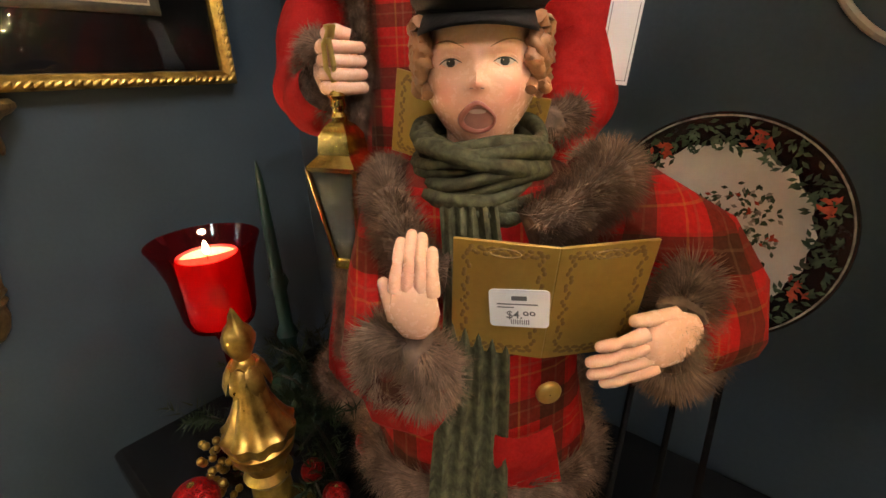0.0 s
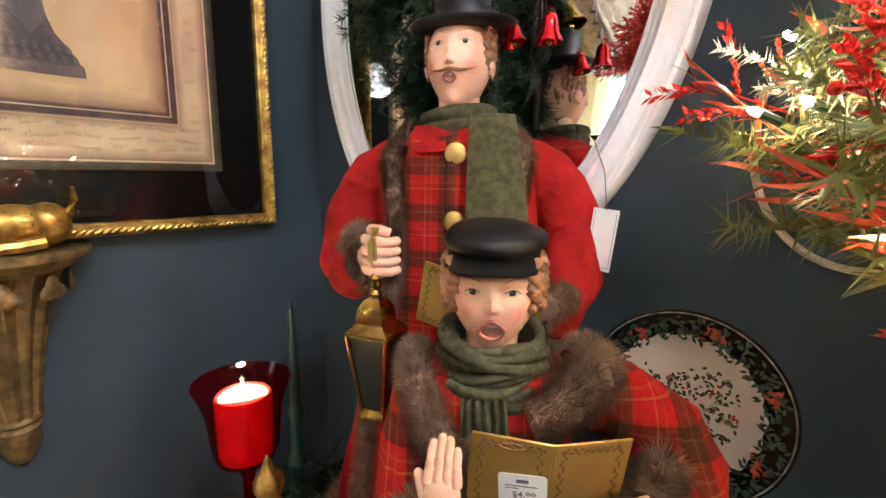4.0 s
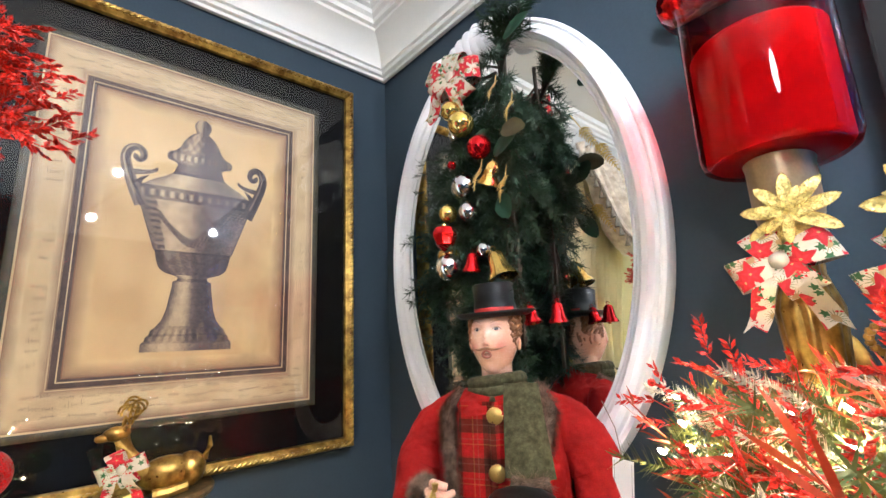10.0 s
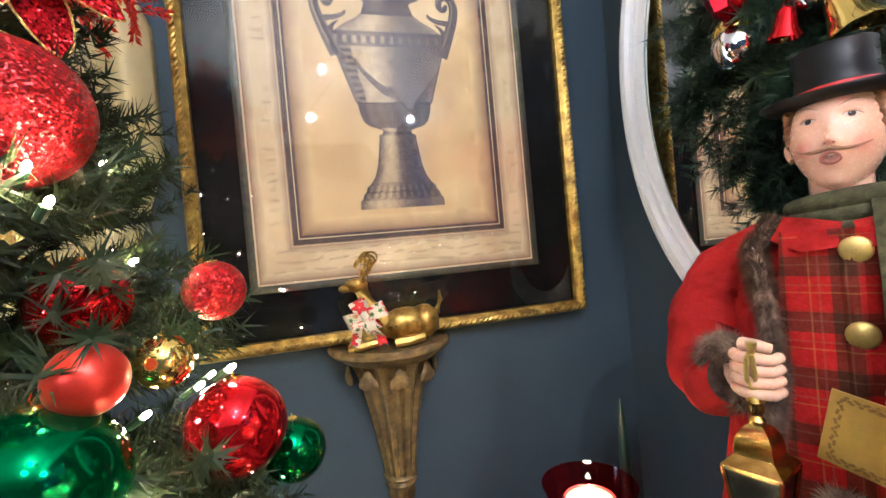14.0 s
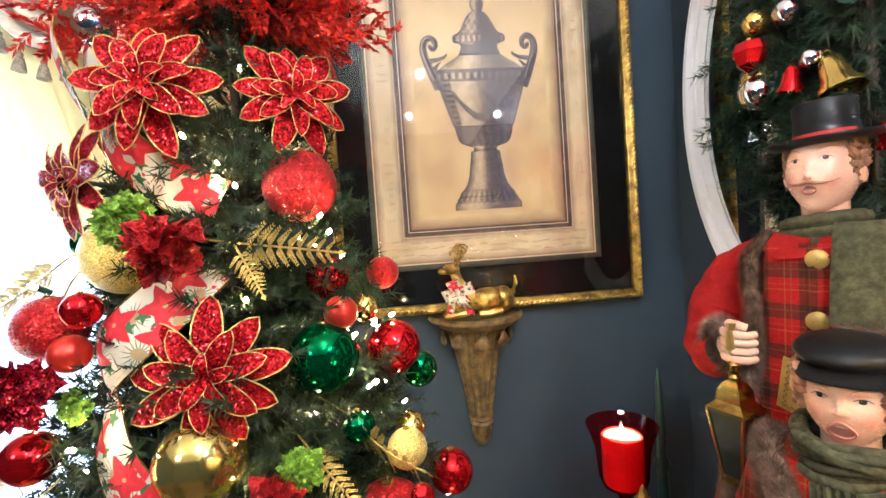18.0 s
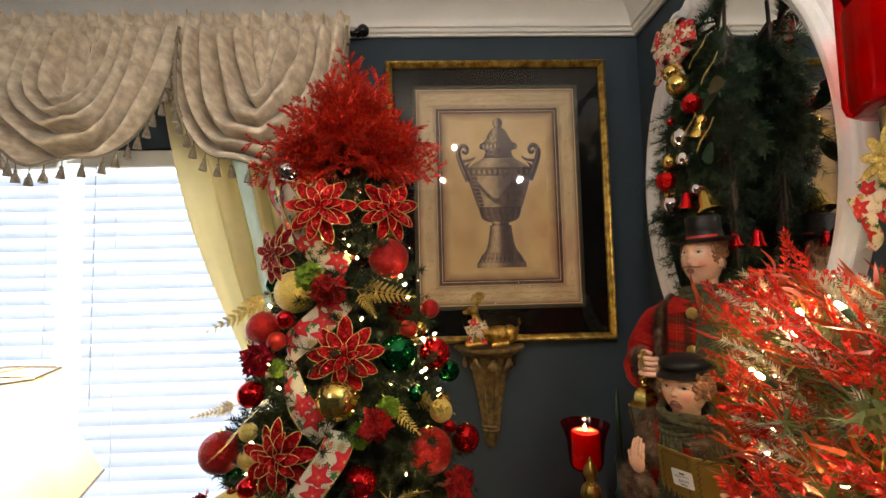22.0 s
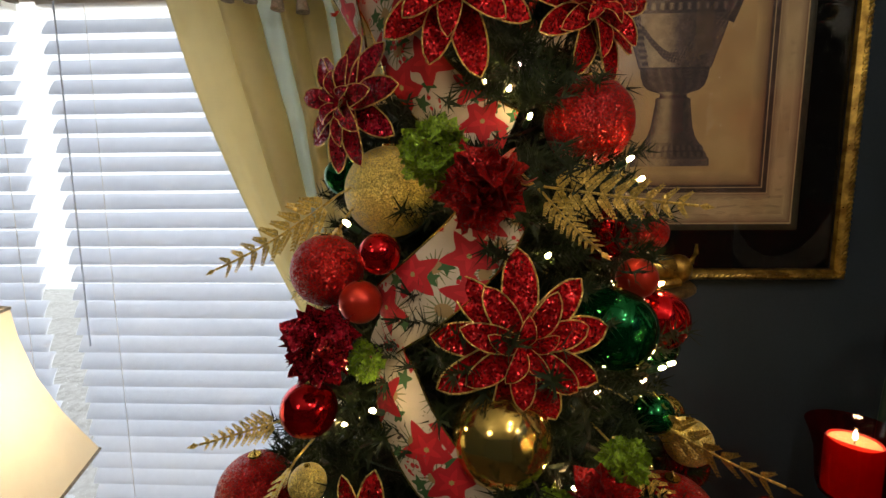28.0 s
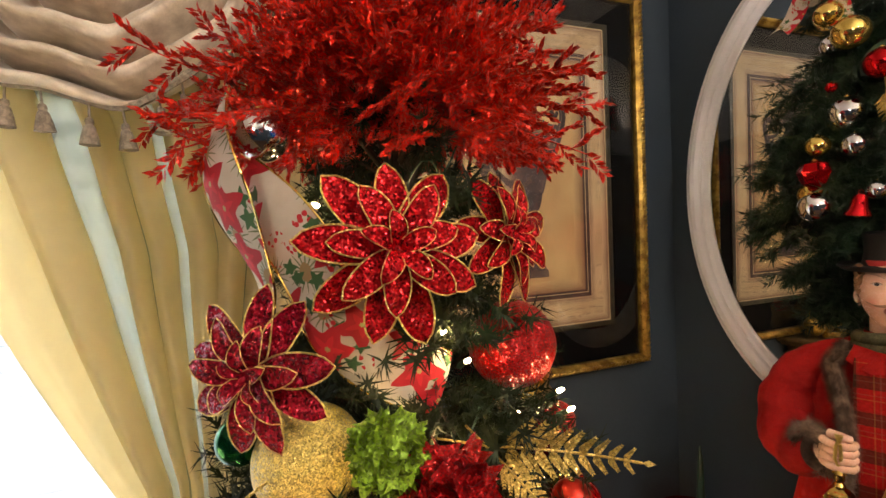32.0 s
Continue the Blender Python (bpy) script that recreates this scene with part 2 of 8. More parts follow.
M = {}
M["wall"] = surf("navy_wall_paint", (0.047, 0.066, 0.086), 0.6, var=0.10, scale=2.5, bump=0.10, bscale=160, spec=0.12)
M["white"] = surf("white_trim_paint", (0.80, 0.78, 0.73), 0.35, var=0.06, scale=5, bump=0.04)
M["ceiling"] = surf("ceiling_paint", (0.80, 0.77, 0.70), 0.8, var=0.05, scale=3)
M["floor"] = surf("dark_wood_floor", (0.10, 0.055, 0.03), 0.35, var=0.4, scale=6)
M["mirror_frame"] = surf("white_frame_paint", (0.90, 0.90, 0.91), 0.32, var=0.03, scale=9, bump=0.03, bscale=60)
M["black"] = surf("black_lacquer", (0.008, 0.008, 0.009), 0.22, var=0.3, bump=0.03)
M["mat_black"] = surf("black_mat_board", (0.004, 0.0038, 0.004), 0.8, var=0.3, bump=0.1, spec=0.08)
M["gold"] = surf("antique_gold", (0.62, 0.40, 0.09), 0.30, 0.9, var=0.45, scale=40, bump=0.25, bscale=120, col2=(0.25, 0.14, 0.03))
M["brass"] = surf("polished_brass", (0.72, 0.50, 0.14), 0.20, 1.0, var=0.3, scale=50, bump=0.1, bscale=90, col2=(0.35, 0.22, 0.05))
M["bronze"] = surf("aged_gilt_resin", (0.24, 0.155, 0.055), 0.5, 0.35, var=0.5, scale=45, bump=0.3, bscale=150, col2=(0.10, 0.07, 0.03))
M["parchment"] = surf("parchment_print", (0.62, 0.44, 0.215), 0.6, var=0.14, scale=7, bump=0.0, col2=(0.50, 0.33, 0.15))
M["parch_edge"] = surf("aged_script_paper", (0.60, 0.46, 0.27), 0.6, var=0.12, scale=11, bump=0.0, col2=(0.49, 0.36, 0.20))
M["sepia"] = surf("sepia_ink", (0.10, 0.06, 0.05), 0.6, var=0.4, scale=30, bump=0.0)
TONES = ((0.052, 0.034, 0.038), (0.10, 0.066, 0.060), (0.19, 0.13, 0.10), (0.34, 0.245, 0.155), (0.48, 0.35, 0.21), (0.58, 0.43, 0.25))
for k in range(21):
    t_ = k / 4
    a_, b_ = TONES[int(t_)], TONES[min(5, int(t_) + 1)]
    M["tone%d" % k] = surf("sepia_tone", tuple(p + (q - p) * (t_ % 1) for p, q in zip(a_, b_)), 0.6, var=0.22, scale=45, bump=0.0)
M["s1"] = M["tone4"]
for k in range(8):
    t_ = (k / 7) ** 0.7
    M["edge%d" % k] = surf("aged_paper_edge", tuple(p + (q - p) * t_ for p, q in zip((0.22, 0.11, 0.06), (0.58, 0.41, 0.20))), 0.6, var=0.15, scale=20, bump=0.0)
    M["rim%d" % k] = surf("aged_border_edge", tuple(p + (q - p) * t_ for p, q in zip((0.23, 0.13, 0.08), (0.58, 0.44, 0.26))), 0.6, var=0.15, scale=20, bump=0.0)
M["fillet"] = surf("mottled_olive_fillet", (0.060, 0.050, 0.026), 0.5, 0.1, var=0.5, scale=60, bump=0.2, col2=(0.035, 0.032, 0.020))
M["pale_gold"] = glitter("pale_gold_petal", (0.84, 0.68, 0.24), 600, 0.45, 0.35, 0.5, 0.75)
M["pane"] = clear("picture_glass", gloss=0.02)
M["win_glass"] = clear("window_glass")
M["needles"] = surf("green_needles", (0.014, 0.026, 0.009), 0.6, var=0.5, scale=18, bump=0.0, spread=(1.7, 1.5, 0.9), spec=0.25)
M["needles2"] = surf("bright_green_needles", (0.080, 0.108, 0.020), 0.5, var=0.4, scale=14, bump=0.0, spread=(1.6, 1.2, 0.6))
M["frost"] = glitter("frosted_silver_tips", (0.80, 0.76, 0.62), 900, 0.35, 0.35)
M["bark"] = surf("brown_stem", (0.06, 0.04, 0.025), 0.8, var=0.4)
M["red_glit"] = glitter("red_glitter", (0.42, 0.006, 0.007), 800, 0.5, 0.32, 0.9, 0.40)
M["red_glit2"] = glitter("red_glitter_petal", (0.62, 0.008, 0.012), 560, 0.6, 0.24, 0.9, 0.32)
M["wine_glit"] = glitter("wine_red_glitter", (0.44, 0.008, 0.026), 560, 0.6, 0.26, 0.9, 0.32)
M["gold_glit"] = glitter("gold_glitter", (0.74, 0.52, 0.14), 750, 0.8, 0.3)
M["champ_glit"] = glitter("champagne_glitter", (0.82, 0.62, 0.17), 900, 0.45, 0.34, 0.9, 0.45)
M["lime_glit"] = glitter("lime_glitter_moss", (0.20, 0.34, 0.02), 600, 0.3, 0.4)
M["topper_red"] = glitter("topper_red_glitter", (0.70, 0.026, 0.008), 620, 0.45, 0.28)
M["spray_red"] = surf("glossy_orange_red_leaf", (0.42, 0.036, 0.008), 0.34, 0.1, var=0.35, scale=25, bump=0.1, spread=(1.25, 2.2, 1.3))
M["red_shiny"] = surf("red_mirror_glaze", (0.55, 0.008, 0.012), 0.10, 0.85, var=0.1, bump=0.0)
M["red_satin"] = surf("red_satin_glaze", (0.52, 0.03, 0.015), 0.32, 0.6, var=0.1, bump=0.0)
M["green_shiny"] = surf("green_mirror_glaze", (0.0026, 0.1040, 0.0292), 0.10, 0.85, var=0.1, bump=0.0)
M["gold_shiny"] = surf("gold_mirror_glaze", (0.80, 0.58, 0.16), 0.12, 0.95, var=0.1, bump=0.0)
M["silver_shiny"] = surf("silver_mirror_glaze", (0.78, 0.78, 0.80), 0.08, 1.0, var=0.08, bump=0.0)
M["ribbon"] = printed_ribbon("printed_ribbon")
M["leaf"] = surf("dark_magnolia_leaf", (0.012, 0.050, 0.020), 0.5, var=0.4, scale=30)
M["leaf_brown"] = surf("olive_magnolia_leaf", (0.075, 0.060, 0.020), 0.5, var=0.4, scale=30)
M["skin"] = surf("painted_resin_skin", (0.81, 0.480, 0.325), 0.25, var=0.10, scale=25, bump=0.0, sub=0.15)
n_, l_ = M["skin"].node_tree.nodes, M["skin"].node_tree.links
b_ = n_["Principled BSDF"]
rosy = n_.new("ShaderNodeAttribute")
rosy.attribute_name = "blush"
l_.new(blend(n_, l_, rosy.outputs["Fac"], b_.inputs["Base Color"].links[0].from_socket, (0.66, 0.20, 0.15)), b_.inputs["Base Color"])
M["lip"] = surf("painted_lip", (0.42, 0.14, 0.10), 0.35, var=0.2, bump=0.0)
M["mouth"] = surf("painted_mouth", (0.36, 0.17, 0.13), 0.4, var=0.2, bump=0.0)
M["eye_white"] = surf("painted_eye_white", (0.62, 0.49, 0.41), 0.25, var=0.1, bump=0.0)
M["eye_dark"] = surf("painted_iris", (0.012, 0.009, 0.007), 0.40, var=0.1, bump=0.0)
M["hair"] = surf("auburn_moulded_hair", (0.38, 0.18, 0.085), 0.45, var=0.30, scale=90, bump=0.5, bscale=160)
M["fur"] = surf("grey_brown_fur", (0.165, 0.112, 0.080), 0.95, var=0.5, scale=60, bump=0.0, spec=0.1, spread=(1.9, 1.8, 1.7))
M["red_cloth"] = surf("red_wool", (0.33, 0.011, 0.009), 0.85, var=0.3, scale=16, bump=0.4, bscale=400, spec=0.12)
M["plaid"] = cloth_plaid("red_tartan", (0.34, 0.009, 0.008), (0.015, 0.018, 0.009), (0.22, 0.14, 0.08))
M["olive"] = surf("olive_scarf", (0.085, 0.078, 0.038), 0.85, var=0.45, scale=90, bump=0.8, bscale=320, spec=0.15)
M["crinkle"] = surf("crinkled_olive_scarf", (0.080, 0.078, 0.042), 0.7, var=0.55, scale=120, bump=0.8, bscale=260, spec=0.15)
M["hat"] = surf("black_leatherette", (0.006, 0.0055, 0.0055), 0.42, var=0.3, bump=0.15, bscale=300, spec=0.3)
creased(M["red_cloth"], 22, 0.020)
creased(M["plaid"], 20, 0.016)
M["hatband"] = surf("red_hatband", (0.45, 0.02, 0.015), 0.6, var=0.2)
M["button"] = surf("gold_button", (0.66, 0.46, 0.13), 0.35, 0.8, var=0.2, bump=0.1)
M["card"] = surf("gold_card", (0.42, 0.27, 0.06), 0.36, 0.55, var=0.12, scale=20, bump=0.05)
M["card_ink"] = surf("brown_print", (0.24, 0.14, 0.035), 0.45, 0.3, var=0.2, bump=0.0)
M["paper"] = surf("white_label_paper", (0.80, 0.80, 0.80), 0.6, var=0.04, bump=0.0)
M["ink"] = surf("grey_print", (0.12, 0.12, 0.13), 0.6, var=0.1, bump=0.0)
M["wax"] = surf("red_wax", (0.55, 0.012, 0.015), 0.35, var=0.15, scale=25, bump=0.05, sub=0.35)
M["flame"] = glow("candle_flame", (1.0, 0.72, 0.35), 30)
M["flame_pool"] = surf("pale_molten_wax", (0.85, 0.55, 0.35), 0.25, var=0.1, bump=0.0, sub=0.4)
M["bulb"] = glow("warm_mini_bulb", (1.0, 0.70, 0.34), 380)
M["valance"] = surf("taupe_brocade", (0.900, 0.795, 0.635), 0.42, var=0.2, scale=26, bump=0.3, bscale=300, sheen=0.4, col2=(0.56, 0.45, 0.32))
M["tassel"] = surf("taupe_thread", (0.36, 0.30, 0.22), 0.8, var=0.4, scale=150, bump=0.6, bscale=500)
M["green_dark"] = surf("dark_green_candle", (0.006, 0.030, 0.020), 0.35, var=0.3)
M["cable"] = surf("beige_cable", (0.40, 0.34, 0.27), 0.5, var=0.1)
M["plate_rim"] = surf("black_glazed_china", (0.012, 0.014, 0.014), 0.18, var=0.3, bump=0.0)
M["china"] = surf("white_glazed_china", (0.60, 0.55, 0.50), 0.15, var=0.1, bump=0.0)
M["china_green"] = surf("green_transfer_print", (0.06, 0.085, 0.05), 0.2, var=0.6, scale=80, bump=0.0)
M["china_red"] = surf("red_transfer_print", (0.40, 0.06, 0.03), 0.2, var=0.5, scale=80, bump=0.0)
M["china_grey"] = surf("grey_transfer_print", (0.34, 0.30, 0.26), 0.2, var=0.6, scale=60, bump=0.0)


def tinted_glass(name, col, rough=0.03):
    m, n, l, b = nodes_of(name)
    n.remove(b)
    tr, gl, mx = n.new("ShaderNodeBsdfTransparent"), n.new("ShaderNodeBsdfGlossy"), n.new("ShaderNodeMixShader")
    tr.inputs["Color"].default_value = (*col, 1)
    gl.inputs["Roughness"].default_value = rough
    l.new(sheen_of(n, l, 0.40), mx.inputs[0])
    l.new(tr.outputs[0], mx.inputs[1])
    l.new(gl.outputs[0], mx.inputs[2])
    l.new(mx.outputs[0], n["Material Output"].inputs["Surface"])
    return m


def translucent(name, col, share, rough=0.6):
    m, n, l, b = nodes_of(name)
    b.inputs["Roughness"].default_value = rough
    t = noise_tex(n, l, 25, 3)
    base = blend(n, l, t.outputs["Fac"], tuple(c * 0.88 for c in col), col)
    l.new(base, b.inputs["Base Color"])
    tl, mx = n.new("ShaderNodeBsdfTranslucent"), n.new("ShaderNodeMixShader")
    l.new(base, tl.inputs["Color"])
    mx.inputs[0].default_value = share
    l.new(b.outputs[0], mx.inputs[1])
    l.new(tl.outputs[0], mx.inputs[2])
    l.new(mx.outputs[0], n["Material Output"].inputs["Surface"])
    return m


M["red_glass"] = tinted_glass("red_glass", (0.90, 0.05, 0.06))
M["red_glass2"] = tinted_glass("deep_red_glass", (0.80, 0.012, 0.04))
M["slat"] = translucent("white_blind_slat", (0.74, 0.77, 0.83), 0.58, 0.4)
M["shade"] = translucent("cream_lampshade", (0.86, 0.79, 0.64), 0.55, 0.8)
M["curtain"] = translucent("cream_gold_drape", (0.94, 0.84, 0.56), 0.66, 0.6)
M["sheer"] = translucent("pale_sheer", (0.43, 0.46, 0.32), 0.42, 0.8)
n_, l_ = M["sheer"].node_tree.nodes, M["sheer"].node_tree.links
mx_, tr_ = n_.new("ShaderNodeMixShader"), n_.new("ShaderNodeBsdfTransparent")
mx_.inputs[0].default_value = 0.04
l_.new(n_["Material Output"].inputs["Surface"].links[0].from_socket, mx_.inputs[1])
l_.new(tr_.outputs[0], mx_.inputs[2])
l_.new(mx_.outputs[0], n_["Material Output"].inputs["Surface"])
mm, n_, l_, b_ = nodes_of("silvered_mirror")
b_.inputs["Metallic"].default_value, b_.inputs["Roughness"].default_value = 1.0, 0.012
b_.inputs["Base Color"].default_value = (0.88, 0.90, 0.89, 1)
M["mirror"] = mm

# ---- building helpers ----


class Geo:
    """Collects vertices and faces of one mesh, with a material number for each face."""

    def __init__(self):
        self.v, self.f, self.m = [], [], []
        self.blush = {}

    def add(self, verts, faces, mat=0, at=None):
        k = len(self.v)
        self.v += [tuple(at @ Vector(p)) for p in verts] if at is not None else [tuple(p) for p in verts]
        self.f += [tuple(i + k for i in f) for f in faces]
        self.m += [mat] * len(faces)
        return self

    def grid(self, rows, mat=0, at=None, closed=False):
        """A sheet through rows of points."""
        w = len(rows[0])
        verts = [p for r in rows for p in r]
        faces = []
        for a in range(len(rows) - 1):
            for b in range(w if closed else w - 1):
                c = (b + 1) % w
                faces.append((a * w + b, a * w + c, (a + 1) * w + c, (a + 1) * w + b))
        return self.add(verts, faces, mat, at)

    def lathe(self, profile, seg=24, mat=0, at=None, wave=None):
        rows = []
        for r, z in profile:
            row = []
            for i in range(seg):
                a = 2 * math.pi * i / seg
                q = r * (wave(a, z) if wave else 1)
                row.append((q * math.cos(a), q * math.sin(a), z))
            rows.append(row)
        return self.grid(rows, mat, at, True)

    def tube(self, pts, rad, seg=8, mat=0, at=None, cap=True):
        pts = [Vector(p) for p in pts]
        rows = []
        for i, p in enumerate(pts):
            d = (pts[min(i + 1, len(pts) - 1)] - pts[max(i - 1, 0)]).normalized()
            side = d.cross(Vector((0, 0, 1)) if abs(d.z) < 0.95 else Vector((1, 0, 0))).normalized()
            up = side.cross(d)
            r = rad(i / max(1, len(pts) - 1)) if callable(rad) else rad
            rows.append([p + (side * math.cos(2 * math.pi * k / seg) + up * math.sin(2 * math.pi * k / seg)) * r for k in range(seg)])
        self.grid(rows, mat, at, True)
        if cap:
            k = len(self.v)
            self.f += [tuple(range(k - seg, k)), tuple(range(k - seg * len(pts) + seg - 1, k - seg * len(pts) - 1, -1))]
            self.m += [mat, mat]
        return self

    def ball(self, c, r, seg=16, mat=0, at=None, rings=None):
        rings = rings or max(6, seg // 2)
        r = (r, r, r) if isinstance(r, (int, float)) else r
        rows = []
        for j in range(rings + 1):
            t = math.pi * j / rings
            s = max(math.sin(t), 1e-4)
            rows.append([(c[0] + r[0] * s * math.cos(2 * math.pi * i / seg), c[1] + r[1] * s * math.sin(2 * math.pi * i / seg), c[2] + r[2] * math.cos(t)) for i in range(seg)])
        return self.grid(rows[::-1], mat, at, True)

    def box(self, lo, hi, mat=0, at=None, bevel=0.0):
        x0, y0, z0 = lo
        x1, y1, z1 = hi
        if not bevel:
            v = [(x, y, z) for z in (z0, z1) for x, y in ((x0, y0), (x1, y0), (x1, y1), (x0, y1))]
            return self.add(v, [(3, 2, 1, 0), (4, 5, 6, 7), (0, 1, 5, 4), (1, 2, 6, 5), (2, 3, 7, 6), (3, 0, 4, 7)], mat, at)
        b = bevel

        def ring(z, k):
            a0, b0, a1, b1 = x0 + k, y0 + k, x1 - k, y1 - k
            return [(a0 + b, b0, z), (a1 - b, b0, z), (a1, b0 + b, z), (a1, b1 - b, z), (a1 - b, b1, z), (a0 + b, b1, z), (a0, b1 - b, z), (a0, b0 + b, z)]

        self.grid([ring(z0, b), ring(z0 + b, 0), ring(z1 - b, 0), ring(z1, b)], mat, at, True)
        k = len(self.v)
        self.f += [tuple(range(k - 8, k)), tuple(range(k - 25, k - 33, -1))]
        self.m += [mat, mat]
        return self

    def mesh(self, name, mats, sharp=40):
        me = bpy.data.meshes.new(name)
        me.from_pydata(self.v, [], self.f)
        for mt in mats:
            me.materials.append(mt)
        if len(mats) > 1:
            me.polygons.foreach_set("material_index", self.m)
        me.polygons.foreach_set("use_smooth", [True] * len(self.f))
        if self.blush:
            paint = me.attributes.new("blush", "FLOAT", "POINT")
            paint.data.foreach_set("value", [self.blush.get(i, 0.0) for i in range(len(self.v))])
        me.update()
        if sharp:
            me.set_sharp_from_angle(angle=radians(sharp))
        return me


def put(name, geo, mats, parent=None, label="", m=None, sharp=40):
    """Links a Geo, or a mesh, as one object; under parent it is a part."""
    mats = mats if isinstance(mats, (list, tuple)) else [mats]
    me = geo.mesh(name, mats, sharp) if isinstance(geo, Geo) else geo
    ob = new(name, me)
    if m is not None:
        ob.matrix_basis = m
    if parent is not None:
        ob.parent = parent
    if label:
        ob["label"] = label
    return ob


def thing(name, m, label, category, group="", kind=""):
    return tagged(set_at(new(name), m), label, category, group, kind)


def set_at(ob, m):
    ob.empty_display_size = 0.05
    ob.matrix_basis = m
    return ob


def facing(p, d, up=(0, 0, 1)):
    """A pose at p whose z axis points along d."""
    z = Vector(d).normalized()
    x = Vector(up).cross(z)
    x = x.normalized() if x.length > 1e-4 else Vector((1, 0, 0))
    y = z.cross(x)
    return Matrix.Translation(p) @ Matrix((x, y, z)).transposed().to_4x4()


def rnd(a, b):
    return random.uniform(a, b)

# ---- the room ----
WX, NY, TOP, EX, SY = -1.02, 0.63, 2.88, 3.0, -3.4
WIN = (-2.95, -0.64, 0.42, 2.266)


def wall(name, boxes, label):
    g = Geo()
    for lo, hi in boxes:
        g.box(lo, hi)
    return tagged(put(name, g, M["wall"]), label, "wall", kind="structure")


y0, y1, z0, z1 = WIN
T = 0.14
wall("wall_west", [((WX - T, SY, 0), (WX, y0, TOP)), ((WX - T, y1, 0), (WX, NY, TOP)), ((WX - T, y0, 0), (WX, y1, z0)), ((WX - T, y0, z1), (WX, y1, TOP))], "dark navy painted wall with a wide window opening")
wall("wall_north", [((WX - T, NY, 0), (EX, NY + T, TOP))], "dark navy painted wall behind the oval mirror")
wall("wall_east", [((EX, SY, 0), (EX + T, NY + T, TOP))], "plain navy painted wall closing the room")
wall("wall_south", [((WX - T, SY - T, 0), (EX + T, SY, TOP))], "plain navy painted wall closing the room")
tagged(put("floor", Geo().box((WX - T, SY - T, -0.1), (EX + T, NY + T, 0)), M["floor"]), "dark brown wooden floor", "floor", kind="structure")
tagged(put("ceiling", Geo().box((WX - T, SY - T, TOP), (EX + T, NY + T, TOP + 0.1)), M["ceiling"]), "plain off-white painted ceiling", "ceiling", kind="structure")
tagged(put("ground", Geo().box((-60, -60, -0.5), (60, 60, -0.3)), surf("pale_paving", (0.66, 0.70, 0.70), 0.9)), "pale sunlit paving outside the window", "ground", kind="structure")


tagged(put("backdrop", Geo().box((-9.0, -14, -0.3), (-8.9, 8, 7)), glow("daylight_haze", (0.90, 0.95, 1.0), 1.8)), "bright hazy daylight outside the window", "backdrop", kind="structure")


def cornice(name, path, label):
    """Crown moulding: a stepped profile swept along a wall, given as (out, down) from the ceiling corner."""
    prof = [(0.004, 0.105), (0.011, 0.105), (0.011, 0.099), (0.018, 0.098), (0.019, 0.091), (0.025, 0.090), (0.025, 0.083), (0.030, 0.072), (0.040, 0.060), (0.052, 0.051), (0.064, 0.046), (0.064, 0.040), (0.072, 0.039), (0.073, 0.030), (0.080, 0.026), (0.081, 0.018), (0.090, 0.016), (0.092, 0.003)]
    a, b, nrm, mitre_a, mitre_b = path
    rows = []
    for o, dn in [(p[0] * 1.75, p[1] * 1.75) for p in prof]:
        p = Vector(a) + Vector(nrm) * o
        q = Vector(b) + Vector(nrm) * o
        d = (Vector(b) - Vector(a)).normalized()
        rows.append([tuple(p + d * o * mitre_a + Vector((0, 0, TOP - dn))), tuple(q - d * o * mitre_b + Vector((0, 0, TOP - dn)))])
    return tagged(put(name, Geo().grid(rows), M["white"], sharp=25), label, "crown moulding", kind="structure")


cornice("trim_west", ((WX, NY, 0), (WX, SY, 0), (1, 0, 0), 1, 1), "white stepped crown moulding along the window wall")
cornice("trim_north", ((WX, NY, 0), (EX, NY, 0), (0, -1, 0), 1, 1), "white stepped crown moulding along the mirror wall")

# ---- the window ----
win = thing("window_1", pose(WX, 0, 0), "wide white window with two bright panes", "window", kind="structure")
g = Geo()
for ya, yb in ((y0, y0 + 0.05), (y1 - 0.05, y1)):
    g.box((-0.13, ya, z0), (-0.055, yb, z1))
g.box((-0.13, y0 + 0.05, z0), (-0.055, y1 - 0.05, z0 + 0.05))
g.box((-0.13, y0 + 0.05, z1 - 0.04), (-0.055, y1 - 0.05, z1))
put("window_frame", g, M["white"], win)
for ya, yb in ((y0 + 0.05, -1.601), (-1.599, y1 - 0.05)):
    for za, zb in ((z0 + 0.05, z1 - 0.04),):
        ob = put("pane", Geo().box((-0.105, ya, za), (-0.100, yb, zb)), M["win_glass"], win)
        ob.visible_shadow = False
put("window_sill", Geo().box((-0.13, y0, z0 - 0.03), (0.05, y1, z0), bevel=0.006), M["white"], win)

